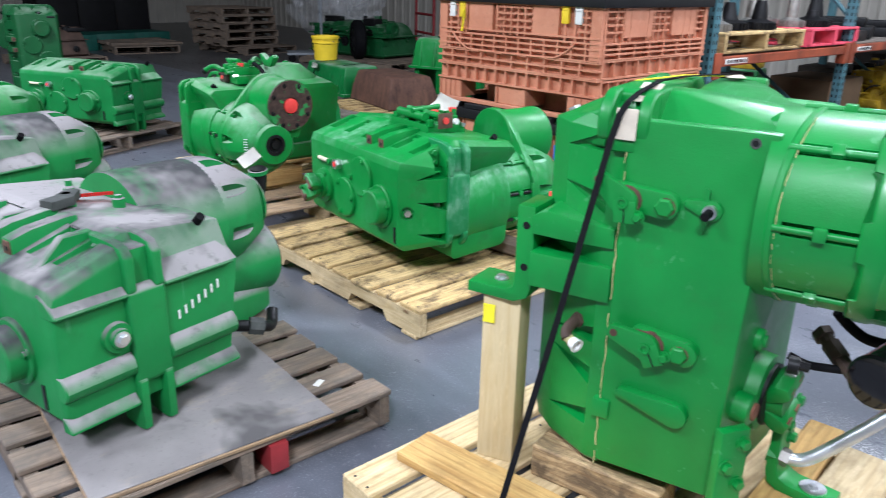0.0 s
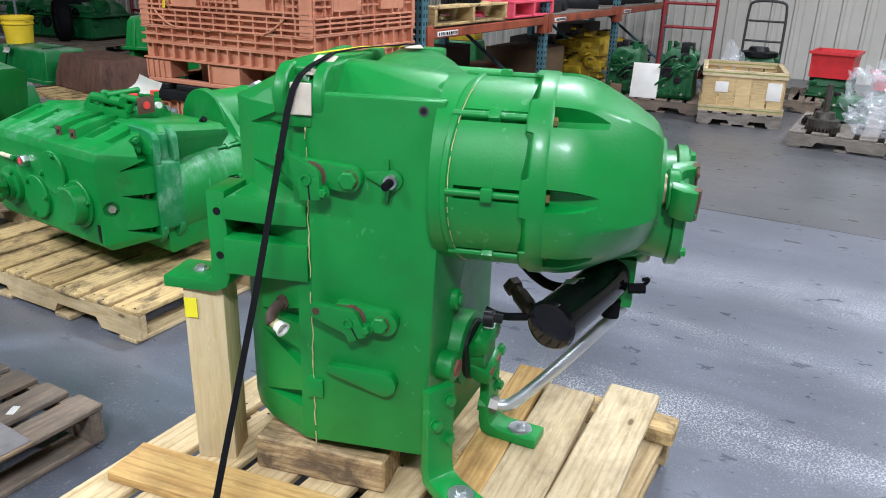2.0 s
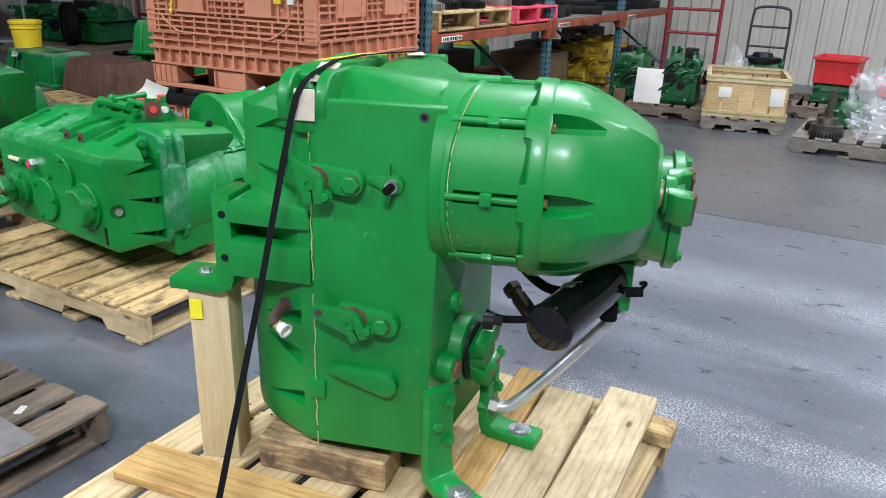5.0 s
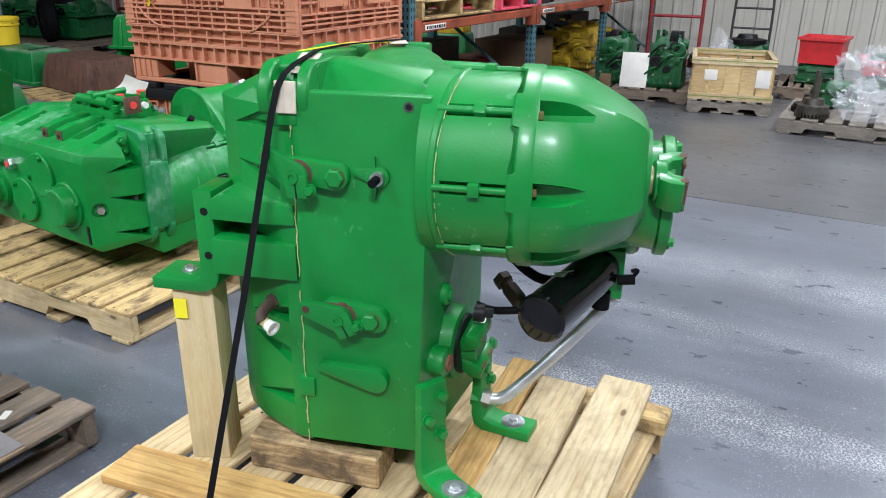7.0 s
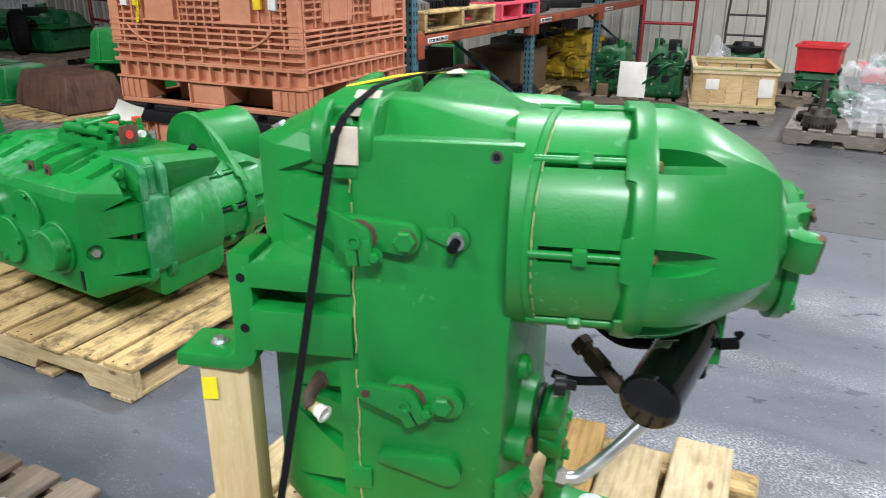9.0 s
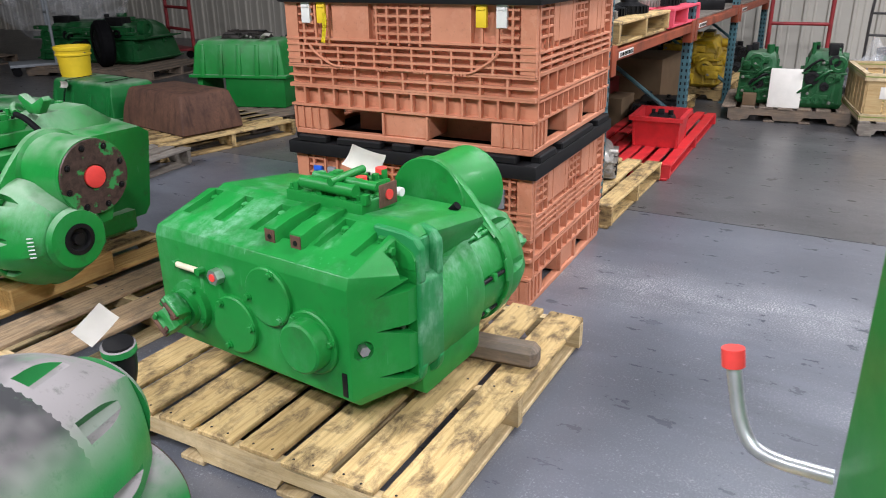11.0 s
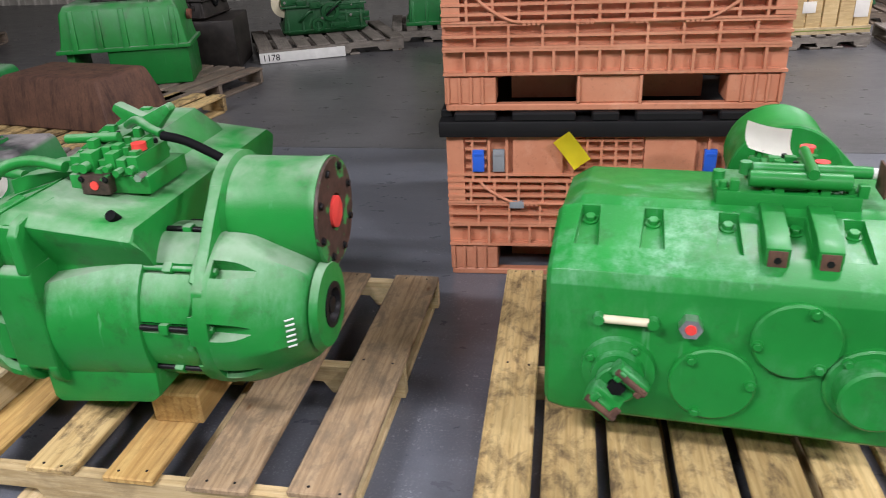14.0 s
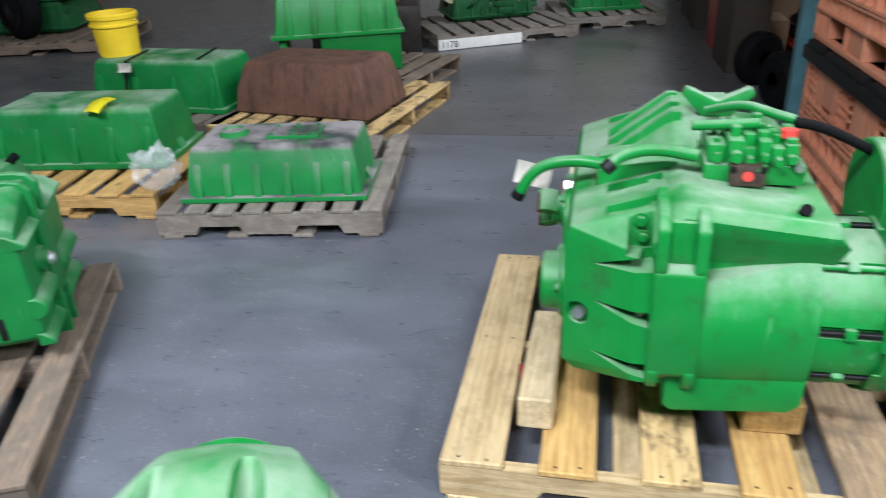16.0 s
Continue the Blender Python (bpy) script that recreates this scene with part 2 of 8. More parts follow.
def dusty_sheet():
    """Plywood under grey dust, rubbed bare in pale patches and stained dark with oil."""
    m, nt, p = nodes_of("dusty_plywood")
    a = noise_of(nt, 2.4, 5.0, 0.6)
    b = noise_of(nt, 4.5, 8.0, 0.7, (1.0, 2.2, 1.0))
    c = noise_of(nt, 60.0, 4.0, 0.7)
    d = noise_of(nt, 1.9, 4.0, 0.6)
    d.inputs["Distortion"].default_value = 0.5
    col = mix(nt, ramp(nt, a.outputs[0], 0.3, 0.7).outputs[0], (0.165, 0.150, 0.148), (0.255, 0.235, 0.228))
    col = mix(nt, mul(nt, ramp(nt, b.outputs[0], 0.56, 0.70).outputs[0], 0.55), col, (0.34, 0.28, 0.21))
    col = mix(nt, mul(nt, ramp(nt, d.outputs[0], 0.55, 0.64).outputs[0], 0.75), col, (0.035, 0.033, 0.034))
    col = mix(nt, mul(nt, ramp(nt, c.outputs[0], 0.56, 0.72).outputs[0], 0.35), col, (0.09, 0.082, 0.080))
    nt.links.new(col, p.inputs["Base Color"])
    p.inputs["Roughness"].default_value = 0.85
    bump(nt, p, c.outputs[0], 0.3, 0.002)
    return m


def flaked_flange():
    """A bare rusty brown machined face with remains of green paint."""
    m, nt, p = nodes_of("flaked_flange")
    a = noise_of(nt, 11.0, 5.0, 0.6)
    b = noise_of(nt, 40.0, 6.0, 0.7)
    col = mix(nt, ramp(nt, b.outputs[0], 0.35, 0.7).outputs[0], (0.035, 0.022, 0.018), (0.10, 0.06, 0.05))
    col = mix(nt, ramp(nt, a.outputs[0], 0.56, 0.6).outputs[0], col, (0.03, 0.28, 0.07))
    nt.links.new(col, p.inputs["Base Color"])
    p.inputs["Roughness"].default_value, p.inputs["Metallic"].default_value = 0.5, 0.2
    bump(nt, p, b.outputs[0], 0.25, 0.002)
    return m


def film_wrap():
    m, nt, p = nodes_of("clear_film")
    p.inputs["Base Color"].default_value = (0.9, 0.92, 0.95, 1)
    p.inputs["Roughness"].default_value = 0.12
    p.inputs["Specular IOR Level"].default_value = 0.9
    p.inputs["Alpha"].default_value = 0.15
    return m


def scuffed_plastic():
    """Salmon structural plastic, rubbed pale in patches and soiled brown in others."""
    m, nt, p = nodes_of("salmon_plastic")
    big = noise_of(nt, 2.2, 6.0, 0.65)
    rub = noise_of(nt, 13.0, 8.0, 0.75)
    fine = noise_of(nt, 60.0, 4.0, 0.7)
    col = mix(nt, ramp(nt, big.outputs[0], 0.32, 0.68).outputs[0], (0.47, 0.168, 0.090), (0.64, 0.28, 0.165))
    col = mix(nt, mul(nt, ramp(nt, rub.outputs[0], 0.54, 0.70).outputs[0], 0.45), col, (0.68, 0.38, 0.26))
    col = mix(nt, mul(nt, ramp(nt, fine.outputs[0], 0.58, 0.72).outputs[0], 0.4), col, (0.24, 0.085, 0.05))
    nt.links.new(col, p.inputs["Base Color"])
    p.inputs["Roughness"].default_value = 0.5
    bump(nt, p, fine.outputs[0], 0.2, 0.002)
    return m


GREEN = enamel("green_enamel", base=(0.004, 0.215, 0.032), rough=0.40, grime=0.2, coat=0.22, gloss=0.42, coat_rough=0.20)
GREEN_CHALKY = enamel("green_enamel_chalky", base=(0.004, 0.22, 0.034), chalk=0.75, grime=0.5, rough=0.42, coat=0.06, gloss=0.36)
GREEN_RUBBED = enamel("green_enamel_rubbed", base=(0.010, 0.215, 0.060), chalk=1.0, grime=0.5, rough=0.45, side=0.95)
GREEN_OLD = enamel("green_enamel_old", base=(0.005, 0.225, 0.036), chalk=0.42, dust=0.49, grime=0.8, rough=0.38, side=0.14, gloss=0.38)
GREEN_DUSTY = enamel("green_enamel_dusty", base=(0.012, 0.22, 0.05), chalk=0.2, dust=1.0, grime=0.3, rough=0.45)
# light put into the enamel: deeper for dim background goods, brighter for lit ones
GREEN_DIM = enamel("green_enamel_dim", base=(0.005, 0.085, 0.022), chalk=0.2, dust=0.2, grime=0.8, rough=0.45)
GREEN_LIT = enamel("green_enamel_lit", base=(0.006, 0.17, 0.036), chalk=0.35, dust=0.4, grime=0.6, rough=0.42)
GRIMY = plain("grimy_iron", (0.055, 0.060, 0.055), 0.7, 0.1, 0.4, 24)
RUST = rusty("brown_rust")
RUST_RED = rusty("red_rust", (0.16, 0.05, 0.03), (0.30, 0.12, 0.07))
BARE = plain("bare_steel", (0.36, 0.34, 0.31), 0.45, 0.75, 0.3, 20)
ZINC = plain("zinc_plating", (0.66, 0.67, 0.68), 0.28, 0.9, 0.2, 30)
DULL_ZINC = plain("dull_zinc_tube", (0.62, 0.64, 0.66), 0.36, 0.75, 0.15, 16)
BLACK = plain("black_paint", (0.003, 0.003, 0.0035), 0.09, 0.0, 0.2, 8, 0.03)
RUBBER = plain("black_rubber", (0.006, 0.006, 0.007), 0.7, 0.0, 0.3, 20, sheen=0.08)
BRASSY = plain("dull_brass", (0.33, 0.24, 0.09), 0.45, 0.6, 0.3, 30)
BARE_TAN = plain("scuffed_bare_shaft", (0.42, 0.31, 0.20), 0.5, 0.3, 0.45, 40)
DARK_TUBE = plain("dark_grey_tube", (0.045, 0.043, 0.042), 0.45, 0.0, 0.25, 10)
DARK_IRON = plain("dark_iron", (0.012, 0.012, 0.013), 0.45, 0.3, 0.4, 14, sheen=0.3)
RED_PLASTIC = plain("red_plastic", (0.62, 0.03, 0.035), 0.4, 0.0, 0.2, 10)
RED_CAP = plain("red_cap", (0.80, 0.06, 0.05), 0.5, 0.0, 0.12, 20)
RED_STEEL = plain("dull_red_steel", (0.30, 0.028, 0.032), 0.5, 0.0, 0.35, 8)
ORANGE = scuffed_plastic()
BLACK_PLASTIC = plain("black_plastic", (0.008, 0.008, 0.009), 0.6, 0.0, 0.3, 6, sheen=0.25)
YELLOW = plain("yellow_plastic", (0.80, 0.56, 0.02), 0.5, 0.0, 0.15, 6)
YELLOW_CARD = plain("yellow_card", (0.88, 0.78, 0.02), 0.75, 0.0, 0.08, 6)
WHITE_CARD = plain("white_card", (0.74, 0.71, 0.65), 0.8, 0.0, 0.08, 9)
CREAM = plain("cream_plastic", (0.74, 0.66, 0.47), 0.6, 0.0, 0.15, 20)
WHITE_PLASTIC = plain("white_plastic", (0.75, 0.74, 0.70), 0.4, 0.0, 0.12, 10)
BLUE_PLASTIC = plain("blue_plastic", (0.02, 0.12, 0.62), 0.4, 0.0, 0.15, 10)
GREY_PLASTIC = plain("grey_plastic", (0.24, 0.26, 0.28), 0.5, 0.0, 0.2, 10)
SEALANT = plain("tan_sealant", (0.50, 0.45, 0.20), 0.7, 0.0, 0.3, 60)
TEAL_STEEL = plain("teal_steel", (0.065, 0.17, 0.20), 0.5, 0.0, 0.25, 9)
ORANGE_STEEL = plain("orange_steel", (0.30, 0.062, 0.024), 0.55, 0.0, 0.5, 5)
PINK_PAINT = plain("pink_paint", (0.80, 0.09, 0.14), 0.6, 0.0, 0.25, 7)
WALL_PAINT = plain("wall_sheet", (0.55, 0.52, 0.455), 0.55, 0.0, 0.10, 1.6, 0.04)
ROOF_PAINT = plain("roof_sheet", (0.07, 0.072, 0.075), 0.7, 0.0, 0.1, 1.2)
YELLOW_IRON = plain("yellow_castings", (0.50, 0.33, 0.015), 0.5, 0.0, 0.5, 9)
BROWN_STEEL = plain("brown_steel", (0.09, 0.055, 0.04), 0.7, 0.1, 0.5, 7)
OILY_STEEL = plain("oily_steel", (0.034, 0.028, 0.024), 0.55, 0.2, 0.6, 9)
CHALK = plain("chalk_mark", (0.72, 0.74, 0.70), 0.9, 0.0, 0.1, 40)
FLANGE = flaked_flange()
FILM = film_wrap()
GEAR_STEEL = plain("oiled_gear_steel", (0.11, 0.10, 0.085), 0.38, 0.7, 0.4, 20)
OLIVE = plain("green_strapping", (0.20, 0.27, 0.05), 0.5, 0.0, 0.1, 10)
# near-black, for boxes that stand in for the shade under the rack
RACK_SHADE = plain("rack_shade", (0.035, 0.026, 0.018), 0.8, 0.0, 0.3, 5)
CARTON = plain("brown_carton", (0.15, 0.095, 0.05), 0.8, 0.0, 0.15, 8)
PINE = timber("new_pine", (0.61, 0.485, 0.29), (0.48, 0.35, 0.175), 0.0, 0.3)
PINE_CRATE = timber("crate_pine", (0.62, 0.47, 0.25), (0.52, 0.36, 0.17), 0.0, 0.1)
PINE_USED = timber("used_pine", (0.63, 0.465, 0.225), (0.50, 0.34, 0.145), 0.04, 0.9)
PINE_PALE = timber("pale_post_pine", (0.62, 0.515, 0.335), (0.50, 0.385, 0.22), 0.0, 0.3)
PINE_POST = timber("smooth_post_pine", (0.76, 0.65, 0.41), (0.68, 0.54, 0.30), 0.0, 0.06)
PINE_TAN = timber("tan_pine", (0.56, 0.37, 0.14), (0.42, 0.24, 0.08), 0.0, 0.25)
SOILED_CARD = plain("soiled_card", (0.62, 0.54, 0.43), 0.8, 0.0, 0.2, 22)
PINE_AGED = timber("aged_pine", (0.42, 0.295, 0.175), (0.28, 0.185, 0.105), 0.30, 0.55)
WOOD_OLD = timber("weathered_wood", (0.30, 0.225, 0.165), (0.18, 0.13, 0.092), 0.6, 0.6)
WOOD_BLOCK = timber("old_block_wood", (0.50, 0.36, 0.19), (0.24, 0.145, 0.065), 0.1, 0.9)
WOOD_GREY = timber("grey_wood", (0.30, 0.27, 0.235), (0.21, 0.185, 0.16), 0.6, 0.4)
PLY = dusty_sheet()
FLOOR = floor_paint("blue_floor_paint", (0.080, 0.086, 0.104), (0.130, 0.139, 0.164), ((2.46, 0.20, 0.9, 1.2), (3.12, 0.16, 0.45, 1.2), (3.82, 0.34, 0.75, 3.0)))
FLOOR_FAR = floor_paint("brown_grey_floor_paint", (0.064, 0.063, 0.066), (0.110, 0.108, 0.112), (), 0.12)


# ---- mesh tools ----
def box(bm, x0, x1, y0, y1, z0, z1, m=None):
    vs = [bm.verts.new((x, y, z)) for x in (x0, x1) for y in (y0, y1) for z in (z0, z1)]
    for f in ((0, 1, 3, 2), (4, 6, 7, 5), (0, 4, 5, 1), (2, 3, 7, 6), (0, 2, 6, 4), (1, 5, 7, 3)):
        bm.faces.new([vs[i] for i in f])
    if m is not None:
        for v in vs:
            v.co = m @ v.co
    return vs


def prism(bm, pts, axis, a, b, m=None):
    """A closed outline pts, in the two axes other than axis, drawn out from a to b."""
    def at(p, h):
        return {"x": (h, p[0], p[1]), "y": (p[0], h, p[1]), "z": (p[0], p[1], h)}[axis]
    lo, hi = [bm.verts.new(at(p, a)) for p in pts], [bm.verts.new(at(p, b)) for p in pts]
    n = len(pts)
    bm.faces.new(lo)
    bm.faces.new(hi[::-1])
    for i in range(n):
        bm.faces.new((lo[i], hi[i], hi[(i + 1) % n], lo[(i + 1) % n]))
    if m is not None:
        for v in lo + hi:
            v.co = m @ v.co
    return lo + hi


def lathe(bm, profile, m=None, seg=28):
    """A profile of (x, r) turned round the x axis; closed where r is 0."""
    rings = []
    for x, r in profile:
        if r < 1e-6:
            rings.append([bm.verts.new((x, 0, 0))])
        else:
            rings.append([bm.verts.new((x, r * math.cos(2 * math.pi * k / seg), r * math.sin(2 * math.pi * k / seg))) for k in range(seg)])
    for p, q in zip(rings, rings[1:]):
        for k in range(seg):
            a, b = p[k % len(p)], p[(k + 1) % len(p)]
            c, d = q[(k + 1) % len(q)], q[k % len(q)]
            face = [v for i, v in enumerate((a, b, c, d)) if v not in (a, b, c, d)[:i]]
            if len(face) > 2:
                bm.faces.new(face)
    vs = [v for r in rings for v in r]
    if m is not None:
        for v in vs:
            v.co = m @ v.co
    return vs


def rod(bm, a, b, r, seg=14, r2=None):
    a, b = Vector(a), Vector(b)
    d = b - a
    m = Matrix.Translation(a) @ d.to_track_quat("X", "Z").to_matrix().to_4x4()
    return lathe(bm, [(0, 0), (0, r), (d.length, r2 or r), (d.length, 0)], m, seg)


def tube(bm, pts, r, seg=10, smooth=5):
    """A round bar through the points, its corners rounded."""
    pts = [Vector(p) for p in pts]
    for _ in range(2):
        if smooth:
            out = [pts[0]]
            for a, b in zip(pts, pts[1:]):
                out += [a.lerp(b, 0.25), a.lerp(b, 0.75)]
            pts = out + [pts[-1]]
    prev, side = None, Vector((0.13, 0.31, 0.94))
    for i, p in enumerate(pts):
        d = (pts[min(i + 1, len(pts) - 1)] - pts[max(i - 1, 0)]).normalized()
        side = (side - d * side.dot(d)).normalized()
        up = d.cross(side)
        ring = [bm.verts.new(p + r * (math.cos(2 * math.pi * k / seg) * side + math.sin(2 * math.pi * k / seg) * up)) for k in range(seg)]
        if prev:
            for k in range(seg):
                bm.faces.new((prev[k], prev[(k + 1) % seg], ring[(k + 1) % seg], ring[k]))
        else:
            bm.faces.new(ring[::-1])
        prev = ring
    bm.faces.new(prev)


def loft(bm, sections):
    rings = [[bm.verts.new(p) for p in s] for s in sections]
    n = len(rings[0])
    bm.faces.new(rings[0][::-1])
    bm.faces.new(rings[-1])
    for p, q in zip(rings, rings[1:]):
        for k in range(n):
            bm.faces.new((p[k], p[(k + 1) % n], q[(k + 1) % n], q[k]))


def polar_skin(bm, stations, radius, seg, m=None, cap=True):
    """A skin round the x axis whose radius may vary round it: radius(x, angle)."""
    rings = []
    for x in stations:
        rings.append([bm.verts.new((x, radius(x, 2 * math.pi * k / seg) * math.cos(2 * math.pi * k / seg),
                                    radius(x, 2 * math.pi * k / seg) * math.sin(2 * math.pi * k / seg))) for k in range(seg)])
    for p, q in zip(rings, rings[1:]):
        for k in range(seg):
            bm.faces.new((p[k], q[k], q[(k + 1) % seg], p[(k + 1) % seg]))
    if cap:
        bm.faces.new(rings[0])
        bm.faces.new(rings[-1][::-1])
    if m is not None:
        for r in rings:
            for v in r:
                v.co = m @ v.co


def soften(bm, width=0.004, seg=2, angle=28):
    bmesh.ops.recalc_face_normals(bm, faces=bm.faces)
    edges = [e for e in bm.edges if len(e.link_faces) == 2 and e.calc_face_angle(0) > radians(angle)]
    bmesh.ops.bevel(bm, geom=edges, offset=width, segments=seg, profile=0.6, affect="EDGES", clamp_overlap=True)


def mesh_of(bm, name, material, sharp=32):
    bmesh.ops.recalc_face_normals(bm, faces=bm.faces)
    me = bpy.data.meshes.new(name)
    bm.to_mesh(me)
    bm.free()
    me.materials.append(material)
    me.polygons.foreach_set("use_smooth", [True] * len(me.polygons))
    me.set_sharp_from_angle(angle=radians(sharp))
    return me


def part(name, bm, material, parent, label="", at=None):
    ob = new(name, bm if isinstance(bm, bpy.types.Mesh) else mesh_of(bm, name, material))
    ob.parent = parent
    if at is not None:
        ob.matrix_basis = at
    return tagged(ob, label)


def thing(name, label, category, at=None, group="", kind=""):
    ob = new(name)
    ob.empty_display_size = 0.1
    if at is not None:
        ob.matrix_basis = at
    return tagged(ob, label, category, group, kind)


def solid(name, bm, material, label, category, at=None, group="", kind=""):
    ob = new(name, mesh_of(bm, name, material))
    if at is not None:
        ob.matrix_basis = at
    return tagged(ob, label, category, group, kind)


def fresh():
    return bmesh.new()


def a_box(x0, x1, y0, y1, z0, z1, soft=0.004, m=None, seg=2):
    bm = fresh()
    box(bm, x0, x1, y0, y1, z0, z1, m)
    if soft:
        soften(bm, soft, seg)
    return bm


def a_lathe(profile, m=None, seg=28):
    bm = fresh()
    lathe(bm, profile, m, seg)
    return bm


def a_rod(a, b, r, seg=16, r2=None):
    bm = fresh()
    rod(bm, a, b, r, seg, r2)
    return bm


def a_tube(pts, r, seg=10):
    bm = fresh()
    tube(bm, pts, r, seg)
    return bm


def hexbolt(bm, p, axis, r=0.012, h=0.01, washer=True):
    """A hexagon head with its washer at p, standing out along axis."""
    p, d = Vector(p), Vector(axis).normalized()
    m = Matrix.Translation(p) @ d.to_track_quat("X", "Z").to_matrix().to_4x4()
    if washer:
        lathe(bm, [(0, 0), (0, r * 1.45), (h * 0.25, r * 1.45), (h * 0.25, 0)], m, 16)
    lathe(bm, [(h * 0.25, 0), (h * 0.25, r), (h * 0.9, r), (h, r * 0.85), (h, 0)], m, 6)


def a_bolt(p, axis, r=0.012, h=0.01):
    bm = fresh()
    hexbolt(bm, p, axis, r, h)
    return bm


def carve(bm, cutters):
    """Cuts closed meshes out of a closed mesh."""
    def held(b):
        bmesh.ops.recalc_face_normals(b, faces=b.faces)
        me = bpy.data.meshes.new("work")
        b.to_mesh(me)
        b.free()
        return new("work", me)
    main = held(bm)
    tools = [held(c) for c in cutters]
    for t in tools:
        mod = main.modifiers.new("cut", "BOOLEAN")
        mod.operation, mod.object, mod.solver = "DIFFERENCE", t, "EXACT"
    bpy.context.view_layer.update()
    me = bpy.data.meshes.new_from_object(main.evaluated_get(bpy.context.evaluated_depsgraph_get()))
    out = fresh()
    out.from_mesh(me)
    for o in (main, *tools):
        data = o.data
        bpy.data.objects.remove(o)
        bpy.data.meshes.remove(data)
    bpy.data.meshes.remove(me)
    return out


# ---- the hall ----
bm = fresh()
box(bm, -9, 12.3, -9, 24, -0.3, -0.02)
solid("ground", bm, plain("joint_filler", (0.03, 0.03, 0.033), 0.9), "dark ground below the floor slabs", "ground", kind="structure")
for x0, x1 in ((-9, -1.07), (-1.06, 4.955), (4.965, 12.3)):
    for y0, y1 in ((-9, -3.005), (-2.995, 8.495), (8.505, 24)):
        bm = fresh()
        box(bm, x0, x1, y0, y1, -0.02, 0)
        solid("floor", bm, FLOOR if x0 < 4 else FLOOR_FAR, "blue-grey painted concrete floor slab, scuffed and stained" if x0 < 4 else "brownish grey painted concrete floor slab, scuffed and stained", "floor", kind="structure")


def sheet_wall(name, length, height, at, label):
    """A wall of ribbed steel sheet, its ribs 0.3 m apart, standing along local x with its face to -y."""
    bm = fresh()
    pts = [(0, 0.12), (0, 0)]
    x = 0.0
    while x < length - 0.3:
        pts += [(x + 0.10, 0), (x + 0.118, -0.03), (x + 0.152, -0.03), (x + 0.17, 0), (x + 0.235, 0), (x + 0.243, -0.008), (x + 0.262, -0.008), (x + 0.27, 0)]
        x += 0.3
    pts += [(length, 0), (length, 0.12)]
    prism(bm, pts, "z", 0, height)
    return solid(name, bm, WALL_PAINT, label, "wall", at, kind="structure")


sheet_wall("wall_east", 33.0, 5.6, pose(12.3, 24, 0, rz=-90), "off-white ribbed steel sheet wall")
sheet_wall("wall_north", 21.3, 5.6, pose(-9, 24, 0), "off-white ribbed steel sheet wall")
sheet_wall("wall_south", 21.3, 5.6, pose(12.3, -9, 0, rz=180), "off-white ribbed steel sheet wall")
sheet_wall("wall_west", 33.0, 5.6, pose(-9, -9, 0, rz=90), "off-white ribbed steel sheet wall")
# ceiling out of view, coloured dark so that less light bounces down
bm = fresh()
box(bm, -9.2, 12.5, -9.2, 24.2, 5.6, 5.75)
solid("ceiling", bm, ROOF_PAINT, "unseen ceiling, dark to limit bounced light", "ceiling", kind="structure")


# ---- gear units ----
# Own axes of a unit: x along the bell, y from the bell end of the case to its far end, z to the side of the input drum.
RODS_NINE = [radians(a) for a in (5, 42, 80, 118, 156, 198, 237, 281, 319)]
RODS_EIGHT = [radians(45 * k) for k in range(8)]


def near_rod(a, rods):
    return min(abs((a - r + math.pi) % (2 * math.pi) - math.pi) for r in rods)


def hull(points):
    """A closed convex solid round the points."""
    bm = fresh()
    for p in points:
        bm.verts.new(p)
    bmesh.ops.convex_hull(bm, input=bm.verts)
    bmesh.ops.delete(bm, geom=[v for v in bm.verts if not v.link_faces], context="VERTS")
    return bm


